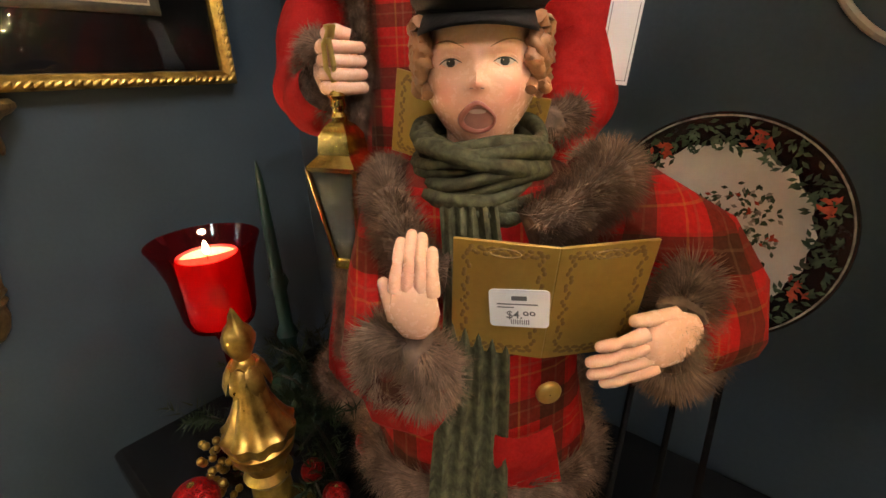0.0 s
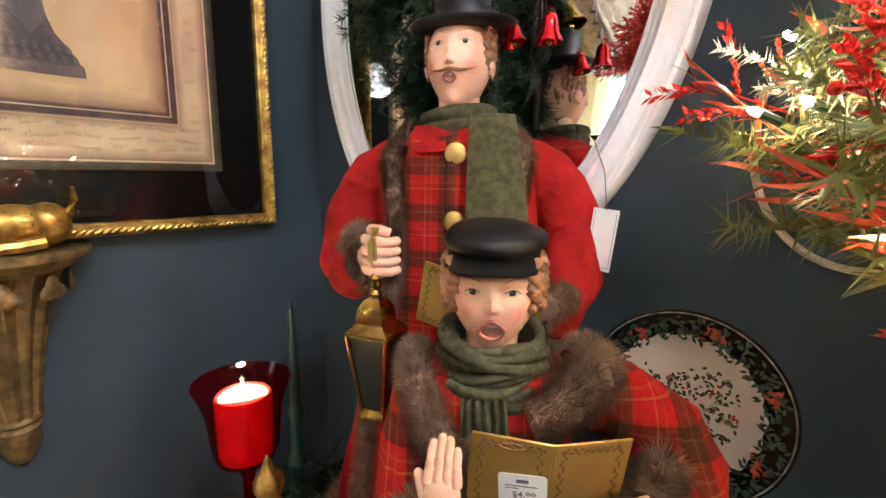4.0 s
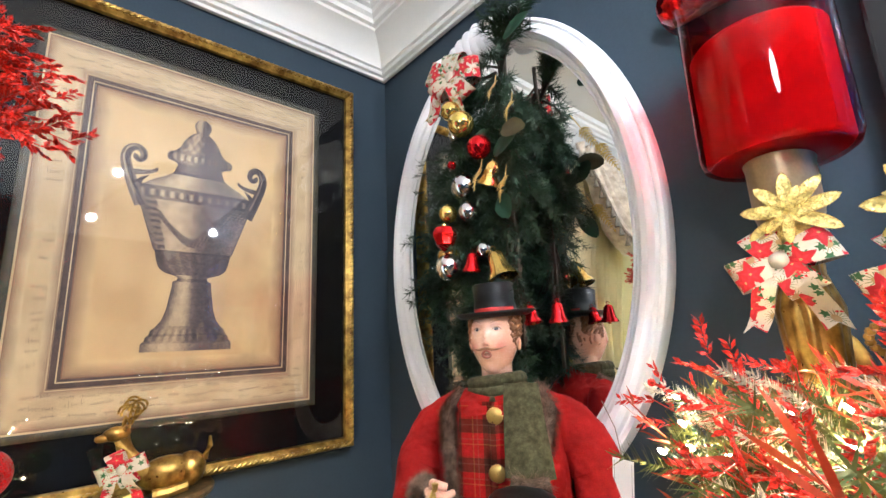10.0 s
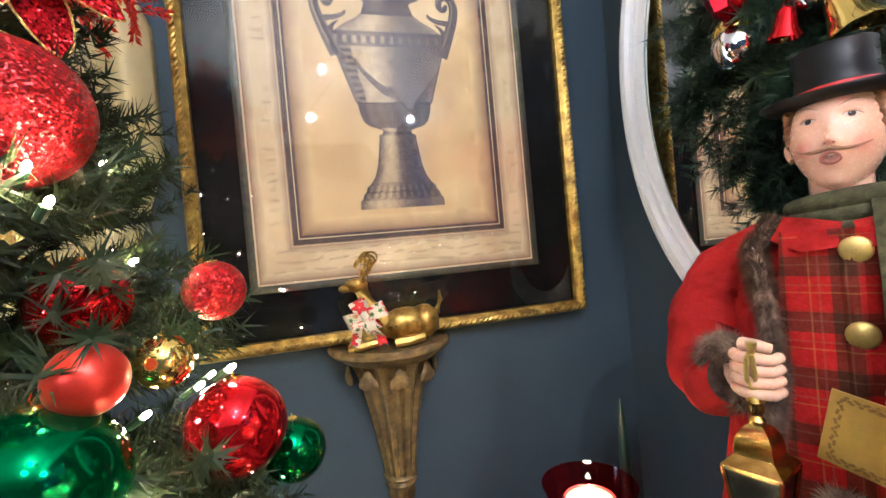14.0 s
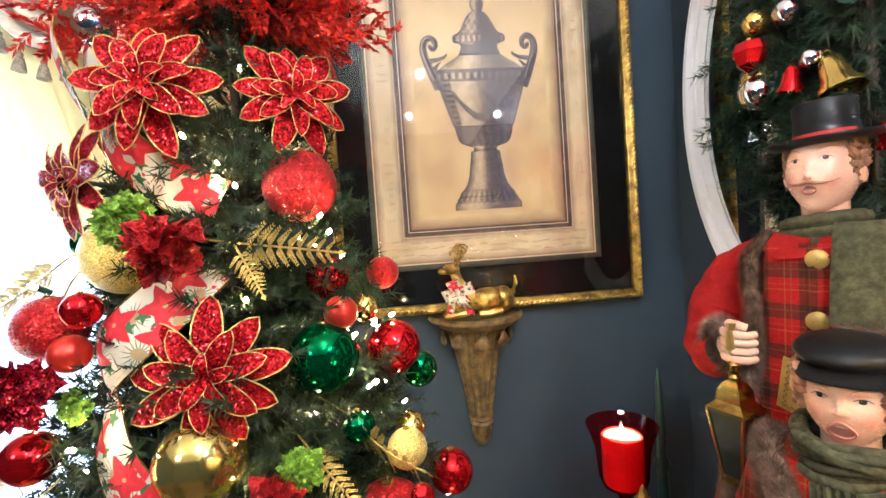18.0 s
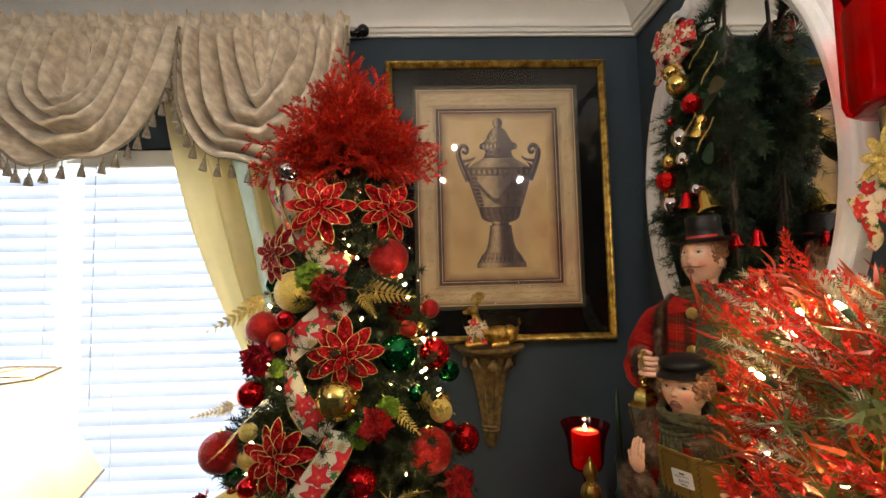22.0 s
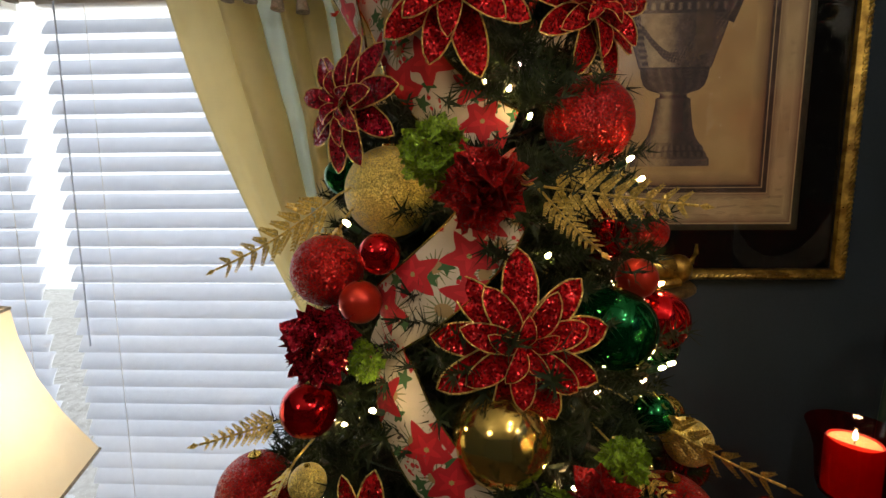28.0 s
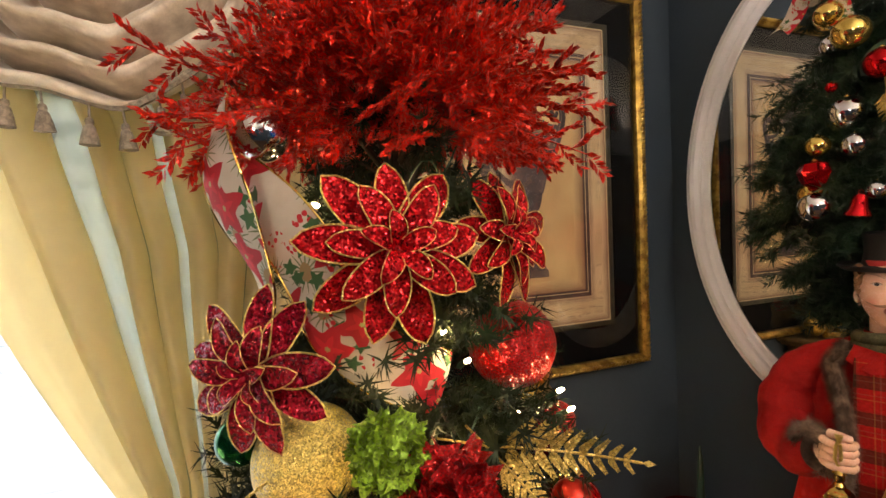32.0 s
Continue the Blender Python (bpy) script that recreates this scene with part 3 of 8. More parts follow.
SLAT = None
for ya, yb, lab in ((y0 + 0.02, -1.645, "white slatted blind lowered over one window light"), (-1.555, y1 - 0.02, "white slatted blind lowered beside a tied curtain")):
    bl = thing("window_blind", pose(WX - 0.028, (ya + yb) / 2, 0), lab, "window blind", "blinds of the double window")
    h = (yb - ya) / 2
    put("headrail", Geo().box((-0.024, -h, 2.195), (0.024, h, 2.262), bevel=0.004), M["white"], bl)
    put("bottom_rail", Geo().box((-0.012, -h, z0 + 0.012), (0.012, h, z0 + 0.036), bevel=0.004), M["white"], bl)
    rows = []
    for k in range(7):
        s = (k / 6 - 0.5) * 0.050
        rows.append([(s, -h, 0.0022 * (1 - (s / 0.025) ** 2)), (s, h, 0.0022 * (1 - (s / 0.025) ** 2))])
    g = Geo().grid(rows)
    g.grid([[(p[0], p[1], p[2] - 0.003) for p in r] for r in rows[::-1]])
    me = g.mesh("slat", [M["slat"]], 60)
    z = z0 + 0.065
    while z < 2.19:
        put("slat", me, None, bl, m=pose(0, 0, z, rnd(-0.15, 0.15), 60 + rnd(-2, 2), 0))
        z += 0.0505
    for yy in (-h * 0.70, h * 0.95):
        put("ladder_cord", Geo().tube([(0.026, yy, z0 + 0.03), (0.026, yy, 2.2)], 0.0009, 5), M["white"], bl)
    put("wand", Geo().tube([(0.04, -h * 0.86, 1.30), (0.036, -h * 0.86, 2.2)], 0.0022, 6), M["slat"], bl)

# ---- curtains ----
rod = thing("curtain_rod", pose(-0.985, 0, 2.700), "black metal curtain rod with a ball finial over the window", "curtain rod")
put("pole", Geo().tube([(0, -2.6, 0), (0, -0.50, 0)], 0.011, 12), M["black"], rod)
put("finial", Geo().ball((0, -0.47, 0.012), 0.024, 14).tube([(0, -0.50, 0), (0, -0.485, 0.004)], 0.016, 12), M["black"], rod)
put("rod_bracket", Geo().tube([(0, -0.56, 0), (-0.034, -0.56, 0)], 0.007, 8), M["black"], rod)

val = thing("swag_valance", pose(-0.960, 0, 0), "gathered taupe brocade swag valance with tassel fringe", "valance")


def swag(ya, yb, drop, seed):
    """A cowl swag: nested folds loop from one top corner to the other."""
    rs = random.Random(seed)
    ph = [rs.uniform(0, 6.28) for _ in range(6)]
    ns, nt = 104, 60
    rows = []
    for j in range(ns + 1):
        s = j / ns
        deep = drop * (0.40 + 0.60 * s)
        row = []
        for i in range(nt + 1):
            th = (i / nt - 0.5) * math.pi
            c, u = math.cos(th), math.sin(th)
            u = math.copysign(abs(u) ** 0.85, u)
            n = 5.8 * s ** 1.05 + 0.38 * math.sin(4.6 * s + ph[1]) + 0.24 * math.sin(2 * th + ph[0]) * (1.2 - c) + 0.12 * math.sin(7 * s + 4 * th + ph[5])
            ridge = 0.95 * abs(math.sin(math.pi * n)) ** 1.1 + 0.16 * abs(math.sin(math.pi * 1.9 * n + ph[2] + th)) * (0.4 + 0.6 * math.sin(3 * s + ph[4]) ** 2)
            size = 0.058 + 0.080 * c ** 0.7
            fine = 0.003 * math.sin(38 * s + 6 * u + ph[2]) + 0.003 * math.sin(23 * u + ph[3]) * c
            belly = 0.045 * c * (0.35 + 0.65 * s)
            sag = 0.012 * math.sin(9 * u + ph[4]) * c
            row.append((0.030 + belly + ridge * size * min(1, 0.15 + s * 3) + fine, (ya + yb) / 2 + u * s * (yb - ya) / 2, 2.672 - deep * c ** 0.92 + sag * s - 0.012 * ridge * c))
        rows.append(row)
    ob = put("swag", Geo().grid(rows), M["valance"], val, sharp=0)
    ob.modifiers.new("thick", "SOLIDIFY").thickness = 0.002
    return rows[-1]


tas = Geo().lathe([(0.0005, 0.0), (0.0018, -0.002), (0.0018, -0.020), (0.005, -0.022), (0.0062, -0.027), (0.005, -0.031), (0.0075, -0.034), (0.011, -0.048), (0.0135, -0.062), (0.001, -0.063)], 10, wave=lambda a, z: 1 + (0.06 * math.sin(a * 5) if z < -0.03 else 0)).mesh("tassel", [M["tassel"]])
for k, (ya, yb, drop) in enumerate(((-2.46, -1.79, 0.52), (-1.79, -1.12, 0.52), (-1.12, -0.515, 0.525))):
    hem = swag(ya, yb, drop, 5 + k)
    put("fringe_band", Geo().tube(hem, 0.006, 6), M["tassel"], val)
    last = None
    for p in hem:
        if last is None or (Vector(p) - last).length > 0.040:
            put("tassel", tas, None, val, m=pose(p[0] + 0.002, p[1], p[2] - 0.004, rnd(-6, 6), rnd(-6, 6), rnd(0, 90)))
            last = Vector(p)
rows = []
for j in range(9):
    t = j / 8
    row = []
    for i in range(521):
        y = -2.52 + i * (2.01 / 520)
        w = i * 0.62 + 1.3 * math.sin(i * 0.093) + 0.8 * math.sin(i * 0.041 + 1)
        amp = 0.009 + 0.010 * (abs(t - 0.38) / 0.62)
        row.append((0.040 + amp * math.sin(w) + 0.004 * math.sin(i * 1.9) + 0.010 * math.sin(math.pi * min(1, t * 1.5)), y + 0.004 * math.cos(w), 2.648 + 0.095 * t + (0.007 * math.sin(w * 0.7) + 0.004 * math.sin(i * 0.21)) * t ** 3))
    rows.append(row)
put("gathered_header", Geo().grid(rows), M["valance"], val, sharp=0)

cur = thing("tied_curtain", pose(-0.985, 0, 0), "cream gold curtain drawn aside in deep pleats", "curtain")


def drape(first, last, folds, deep, seed):
    """One gathered width of cloth between two edges, its folds given as shares of the whole curtain."""
    rows = []
    for j in range(61):
        v = j / 60
        z = 2.66 - v * 1.32
        s = max(0, min(1, (2.50 - z) / 1.10))
        left = -1.20 + 0.32 * s ** 1.55
        right = -0.53 + 0.11 * min(1, max(0, (2.45 - z) / 0.30)) - 0.17 * max(0, min(1, (1.90 - z) / 0.5))
        a, b = first(s), last(s)
        marks = [a] + folds + [b]
        row = []
        for k in range(len(marks) - 1):
            n = 16
            for i in range(n + (k == len(marks) - 2)):
                q = i / n
                u = marks[k] + (marks[k + 1] - marks[k]) * q
                wide = (marks[k + 1] - marks[k]) * (right - left)
                r = 0.5 + 0.5 * q if u < folds[0] and a == 0 else q
                f = math.sin(math.pi * r) ** 0.75 * min(deep, wide * 0.85) + 0.0035 * math.sin(u * 41 + 4 * v + seed) + 0.002 * math.sin(u * 97 - 7 * v)
                row.append((-0.020 + f, left + (right - left) * u + 0.25 * wide * (q - q * q) * math.sin(seed + 2.2 * k), z))
        rows.append(row)
    ob = put("drape", Geo().grid(rows), M["curtain"], cur, sharp=0)
    ob.modifiers.new("thick", "SOLIDIFY").thickness = 0.0015


drape(lambda s: 0.0, lambda s: 0.238 + 0.056 * s, [0.132], 0.075, 1)
drape(lambda s: 0.325 + 0.010 * s, lambda s: 0.488, [0.405], 0.055, 3)
drape(lambda s: 0.515, lambda s: 1.0, [0.60, 0.69, 0.78, 0.89], 0.060, 5)
rows = []
for j in range(31):
    z = 2.66 - j / 30 * 1.32
    s = max(0, min(1, (2.50 - z) / 1.10))
    left = -1.06 + 0.23 * s ** 1.4
    rows.append([(-0.014 + 0.004 * math.sin(u * 1.15 + 0.2 * math.sin(j * 0.3)), left + (-0.62 - left) * u / 40, z) for u in range(41)])
put("sheer_panel", Geo().grid(rows), M["sheer"], cur, "pale aqua sheer between the pleats", sharp=0)
rows = [[(0.02 + 0.02 * math.sin(u * 0.55) * (1 - k * 0.05), -0.87 + 0.21 * u / 30 + 0.02 * math.sin(k), 1.34 - k * 0.11) for u in range(31)] for k in range(12)]
put("lower_drape", Geo().grid(rows), M["curtain"], cur, sharp=0)
put("tieback", Geo().tube([(0.055, -0.80, 1.36), (0.062, -0.72, 1.335), (0.055, -0.64, 1.35)], 0.014, 8), M["tassel"], cur)

# ---- framed print ----
pic = thing("framed_print", pose(-0.975, 0, 0), "large framed sepia print of a lidded urn with black mat", "picture")
FY0, FY1, FZ0, FZ1 = -0.386, 0.474, 1.496, 2.584
g = Geo()


def border(g, a0, a1, b0, b1, prof, mat=0, twist=0.0):
    """Sweeps a profile of (inward, out) round the rectangle a0..a1, b0..b1 of the wall plane."""
    cs = [(a0, b0, 1, 1), (a1, b0, -1, 1), (a1, b1, -1, -1), (a0, b1, 1, -1)]
    for k in range(4):
        p, q = cs[k], cs[(k + 1) % 4]
        g.grid([[(o, p[0] + p[2] * i, p[1] + p[3] * i), (o, q[0] + q[2] * i, q[1] + q[3] * i)] for i, o in prof], mat)


border(g, FY0, FY1, FZ0, FZ1, [(0, -0.044), (0, 0.0), (0.003, 0.006), (0.009, 0.009), (0.015, 0.006), (0.019, 0.001), (0.024, -0.002), (0.026, -0.012)])
frame_ob = put("frame", g, M["gold"], pic, "ornate gilt frame", sharp=25)
rope = Geo()
for a, b, n, axis in ((FY0 + 0.009, FY1 - 0.009, 66, 0), (FZ0 + 0.009, FZ1 - 0.009, 82, 1)):
    for k in range(n):
        s = a + (b - a) * (k + 0.5) / n
        for side in (0, 1):
            at = (0.008, s, (FZ0 + 0.010, FZ1 - 0.010)[side]) if axis == 0 else (0.008, (FY0 + 0.010, FY1 - 0.010)[side], s)
            rope.ball((0, 0, 0), (0.0045, 0.0095, 0.0045), 6, at=Matrix.Translation(at) @ pose(0, 0, 0, 35 if axis == 0 else 55, 0, 0), rings=4)
put("rope_carving", rope, M["gold"], pic)
put("mat_board", Geo().box((-0.030, FY0 + 0.02, FZ0 + 0.02), (-0.024, FY1 - 0.02, FZ1 - 0.02)), M["mat_black"], pic, "black mat board")
SY0, SY1, SZ0, SZ1 = -0.272, 0.352, 1.630, 2.478
PY0, PY1, PZ0, PZ1 = -0.178, 0.266, 1.727, 2.382
put("script_border", Geo().box((-0.0238, SY0, SZ0), (-0.0208, SY1, SZ1)), M["parch_edge"], pic, "tan paper with faded script")
g = Geo()
border(g, SY0 - 0.013, SY1 + 0.013, SZ0 - 0.013, SZ1 + 0.013, [(0, -0.023), (0, -0.0195), (0.004, -0.0180), (0.011, -0.0180), (0.015, -0.0195), (0.015, -0.0225)])
put("outer_fillet", g, M["fillet"], pic)
g = Geo()
for k in range(8):
    border(g, SY0 + 0.005, SY1 - 0.005, SZ0 + 0.005, SZ1 - 0.005, [(0.0026 * k, -0.0203), (0.0026 * (k + 1), -0.0203)], k)
    border(g, PY0 - 0.034, PY1 + 0.034, PZ0 - 0.034, PZ1 + 0.034, [(0.0022 * k, -0.0203), (0.0022 * (k + 1), -0.0203)], 7 - k)
put("toned_border", g, [M["rim%d" % k] for k in range(8)], pic, sharp=0)
put("print_sheet", Geo().box((-0.0206, PY0, PZ0), (-0.0196, PY1, PZ1)), M["parchment"], pic, "warm parchment sheet")
g = Geo()
border(g, PY0 - 0.010, PY1 + 0.010, PZ0 - 0.010, PZ1 + 0.010, [(-0.006, -0.0206), (-0.006, -0.0188), (0.002, -0.0182), (0.010, -0.0186), (0.012, -0.0192)])
put("inner_fillet", g, M["sepia"], pic)
g = Geo()
for k in range(8):
    border(g, PY0, PY1, PZ0, PZ1, [(0.0045 * k, -0.0192), (0.0045 * (k + 1), -0.0192)], k)
put("sheet_edge", g, [M["edge%d" % k] for k in range(8)], pic, sharp=0)
g = Geo()
border(g, PY0 - 0.0055, PY1 + 0.0055, PZ0 - 0.0055, PZ1 + 0.0055, [(0, -0.0180), (0, -0.0172), (0.0022, -0.0172), (0.0022, -0.018)])
put("pale_line", g, M["parch_edge"], pic)
g = Geo()
border(g, SY0 + 0.003, SY1 - 0.003, SZ0 + 0.003, SZ1 - 0.003, [(0, -0.0205), (0, -0.0196), (0.0028, -0.0196), (0.0028, -0.0205)])
border(g, PY0 - 0.020, PY1 + 0.020, PZ0 - 0.020, PZ1 + 0.020, [(0, -0.0205), (0, -0.0196), (0.0020, -0.0196), (0.0020, -0.0205)])
put("pale_outer_line", g, M["parch_edge"], pic)
g = Geo()
rs = random.Random(4)


def scrawl(ya, yb, z):
    """One line of slanted handwriting, broken into words."""
    y = ya
    while y < yb - 0.010:
        end = min(yb, y + rs.uniform(0.020, 0.055))
        pts, k, ph = [], 0, rs.uniform(0, 6)
        while y < end:
            tall = 0.0040 + (0.0050 if rs.random() < 0.16 else 0)
            pts.append((-0.0200, y + (0.0022 if k % 2 else 0), z + (tall if k % 2 else -0.0030 * rs.random()) + 0.003 * math.sin(y * 40 + ph)))
            y += 0.0025
            k += 1
        if len(pts) > 3:
            g.grid([pts, [(p[0], p[1] + 0.0005, p[2] + 0.0014) for p in pts]])
        y += rs.uniform(0.006, 0.014)


for k in range(3):
    scrawl(SY0 + 0.030 + rs.uniform(0, 0.02), SY1 - 0.030, SZ0 + 0.026 + 0.019 * k)
    scrawl(SY0 + 0.030 + rs.uniform(0, 0.02), SY1 - 0.030, SZ1 - 0.030 - 0.019 * k)
z = PZ0 - 0.01
while z < PZ1:
    if rs.random() < 0.75:
        scrawl(SY0 + 0.024 + rs.uniform(0, 0.02), PY0 - 0.034 - rs.uniform(0, 0.012), z + rs.uniform(-0.004, 0.004))
    if rs.random() < 0.75:
        scrawl(PY1 + 0.036 + rs.uniform(0, 0.02), SY1 - 0.022 - rs.uniform(0, 0.012), z + rs.uniform(-0.004, 0.008))
    z += 0.021
put("faded_script", g, M["s1"], pic, sharp=0)

# the printed urn: small flat washes of sepia laid side by side
UC = 0.046
URN = [(1.775, 0.095), (1.795, 0.094), (1.797, 0.088), (1.808, 0.086), (1.812, 0.080), (1.824, 0.077), (1.828, 0.070), (1.845, 0.058), (1.870, 0.050), (1.905, 0.045), (1.925, 0.042), (1.936, 0.042), (1.938, 0.034), (1.946, 0.031), (1.950, 0.040), (1.956, 0.060),
       (1.966, 0.072), (1.985, 0.079), (2.006, 0.082), (2.008, 0.086), (2.040, 0.096), (2.070, 0.106), (2.105, 0.117), (2.128, 0.124), (2.132, 0.130), (2.150, 0.132), (2.162, 0.127), (2.164, 0.118), (2.178, 0.100), (2.192, 0.074), (2.204, 0.058), (2.226, 0.050), (2.234, 0.056),
       (2.236, 0.072), (2.248, 0.075), (2.258, 0.071), (2.262, 0.058), (2.275, 0.047), (2.292, 0.040), (2.308, 0.030), (2.318, 0.020), (2.322, 0.012), (2.325, 0.015), (2.334, 0.0195), (2.344, 0.0200), (2.354, 0.015), (2.361, 0.004)]
TONE_U = ((-1.0, 4), (-0.86, 9), (-0.62, 17), (-0.36, 18.5), (-0.14, 13), (0.06, 6), (0.28, 2.5), (0.55, 1.2), (0.80, 2.5), (0.93, 6), (1.0, 3))


def along(table, x):
    for (a, p), (b, q) in zip(table[:-1], table[1:]):
        if x <= b:
            return p + (q - p) * (x - a) / max(1e-9, b - a)
    return table[-1][1]


def urn_tone(u, z):
    """How pale the ink is, 0 to 20, at a share u of the half width and a height z."""
    t = along(TONE_U, u)
    if z < 1.797:
        t = t * 0.8 + 3 - 3 * (z > 1.792)
    elif z < 1.830:
        t = t * 0.75 + 2.6 * math.sin(u * 34) * (z < 1.824) - 3 * (abs(z - 1.810) < 0.0022)
    elif z < 1.950:
        t = t * 0.85 + 3 * math.exp(-((u + 0.35) / 0.3) ** 2) - 5 * (abs(z - 1.939) < 0.003)
    elif z < 2.007:
        t = t * 0.42 + 1.2 * math.sin(u * 21 + z * 40) - 2 * (z > 2.003)
    elif z < 2.131:
        sag = 2.112 - 0.082 * max(0, 1 - ((u + 0.06) / 0.72) ** 2)
        if abs(z - sag) < 0.011:
            t = min(t, 5) + 4.5 * math.sin(u * 46 + z * 300) * math.cos(z * 620 - u * 30)
        elif z < sag:
            t = t * 0.90 + 1
        if abs(u + 0.80) < 0.09:
            t = 6 + 4 * math.sin(z * 420)
    elif z < 2.163:
        t = t * 0.62 + (6.5 * math.sin(u * 40) if 2.139 < z < 2.153 else -2.5)
    elif z < 2.228:
        t = (t * 0.75 + 5 if z < 2.200 else t * 0.35) - 5 * (abs(z - 2.204) < 0.003)
    elif z < 2.262:
        t = t * 0.75 + (5.5 * math.sin(u * 30) if 2.239 < z < 2.254 else -3)
    elif z < 2.320:
        t = t * 0.72 + 4.0 * math.sin(u * 15 + 40 * (z - 2.26)) * math.cos((z - 2.262) * 210)
    else:
        t = t * 0.8 - 4 * (z < 2.325)
    return t


rs = random.Random(8)
g = Geo()
z = URN[0][0]
while z < URN[-1][0] - 0.001:
    z2 = z + 0.0026
    ra, rb = along(URN, z), along(URN, min(z2, URN[-1][0]))
    n = max(6, int(ra * 2 / 0.0036))
    for k in range(n):
        a, b = -1 + 2 * k / n, -1 + 2 * (k + 1) / n
        tone = max(0, min(20, int(urn_tone((a + b) / 2, z) + rs.uniform(-1.4, 1.4) + 0.5)))
        g.add([(-0.0186, UC + ra * a, z), (-0.0186, UC + ra * b, z), (-0.0186, UC + rb * b, z2), (-0.0186, UC + rb * a, z2)], [(0, 1, 2, 3)], tone)
    z = z2
put("urn_print", g, [M["tone%d" % k] for k in range(21)], pic, sharp=0)


def stroke(g, pts, width, x, mat):
    """A brush stroke on the sheet, of a changing width."""
    rows, n = [], len(pts) - 1
    for k, p in enumerate(pts):
        a, b = Vector((0, *pts[max(0, k - 1)])), Vector((0, *pts[min(n, k + 1)]))
        d = (b - a).normalized()
        w = width(k / n)
        rows.append([(x, p[0] - d.z * w, p[1] + d.y * w), (x, p[0] + d.z * w, p[1] - d.y * w)])
    g.grid(rows, mat)


g = Geo()
for s in (-1, 1):
    ear = [(0.118, 2.112), (0.130, 2.140), (0.141, 2.168), (0.151, 2.196), (0.156, 2.222), (0.150, 2.243), (0.136, 2.251), (0.124, 2.243), (0.121, 2.229), (0.129, 2.220), (0.137, 2.226), (0.135, 2.234)]
    fine = []
    for k in range(len(ear) - 1):
        for q in range(5):
            a, b, c, d = (Vector(ear[max(0, min(len(ear) - 1, k + o))]) for o in (-1, 0, 1, 2))
            t = q / 5
            fine.append(0.5 * ((2 * b) + (c - a) * t + (2 * a - 5 * b + 4 * c - d) * t * t + (3 * b - a - 3 * c + d) * t ** 3))
    line = [(UC + s * p.x, p.y) for p in fine]
    stroke(g, line, lambda q: 0.0125 * (1 - 0.70 * q) + 0.001, -0.0182, 2 if s > 0 else 7)
    stroke(g, [(p[0] + 0.0025, p[1] - 0.001) for p in line], lambda q: 0.0050 * (1 - 0.75 * q) + 0.0006, -0.0179, 0)
    stroke(g, [(p[0] - 0.0035, p[1] + 0.002) for p in line[4:40]], lambda q: 0.0026 * (1 - 0.6 * q), -0.0179, 13 if s < 0 else 8)
    leaf = [(UC + s * r, zz) for r, zz in ((0.146, 2.186), (0.132, 2.190), (0.116, 2.192), (0.104, 2.196), (0.094, 2.202), (0.092, 2.208))]
    stroke(g, leaf, lambda q: 0.0075 * (1 - 0.6 * q), -0.0180, 3 if s > 0 else 6)
    stroke(g, [(UC + s * r, zz) for r, zz in ((0.128, 2.164), (0.120, 2.176), (0.108, 2.186))], lambda q: 0.006 * (1 - q) + 0.001, -0.0177, 1)
put("handle_print", g, [M["tone%d" % k] for k in range(21)], pic, sharp=0)
ob = put("glass", Geo().box((-0.0155, FY0 + 0.022, FZ0 + 0.022), (-0.0135, FY1 - 0.022, FZ1 - 0.022)), M["pane"], pic, "reflecting picture glass")
ob.visible_shadow = False

# ---- oval mirror ----
MX, MZ, MA, MB = -0.522, 2.00, 0.420, 0.585
mir = thing("oval_mirror", pose(MX, NY, MZ), "oval wall mirror in a wide moulded white frame", "mirror")


def oval(prof, mat, name, seg=96):
    rows = []
    for o, d in [(p[0] * 0.80, p[1]) for p in prof]:
        rows.append([((MA - o) * math.cos(a), -d, (MB - o) * math.sin(a)) for a in [2 * math.pi * k / seg for k in range(seg)]])
    return put(name, Geo().grid(rows, closed=True), mat, mir, sharp=22)


oval([(0.000, 0.003), (0.000, 0.026), (0.004, 0.034), (0.012, 0.036), (0.015, 0.031), (0.019, 0.031), (0.024, 0.042), (0.036, 0.050), (0.050, 0.050), (0.060, 0.042), (0.064, 0.034), (0.068, 0.034), (0.074, 0.030), (0.080, 0.018)], M["mirror_frame"], "moulded_frame")
oval([(0.080, 0.018), (0.084, 0.021), (0.088, 0.0185)], M["mirror_frame"], "inner_bead")
g = Geo()
g.add([(0, -0.017, 0)] + [((MA - 0.069) * math.cos(a), -0.017, (MB - 0.069) * math.sin(a)) for a in [2 * math.pi * k / 96 for k in range(96)]], [(0, 1 + k, 1 + (k + 1) % 96) for k in range(96)])
put("mirror_glass", g, M["mirror"], mir, "silvered glass", sharp=0)
g = Geo()
for k in range(9):
    a = (k - 4) * 0.20
    put("crest_lobe", Geo().ball((0, 0, 0), (0.026, 0.022, 0.050 - abs(k - 4) * 0.005), 10, at=pose(math.sin(a) * 0.135, -0.035, MB - 0.035 + math.cos(a) * 0.05 - 0.03, 0, math.degrees(a), 0)), M["mirror_frame"], mir)
for s in (-1, 1):
    put("crest_scroll", Geo().tube([(s * (0.13 + 0.035 * math.cos(t)), -0.045, MB - 0.035 + 0.03 * math.sin(t) - 0.014 * t * 0.6) for t in [i * 0.4 for i in range(14)]], lambda q: 0.015 * (1 - 0.6 * q), 8), M["mirror_frame"], mir)

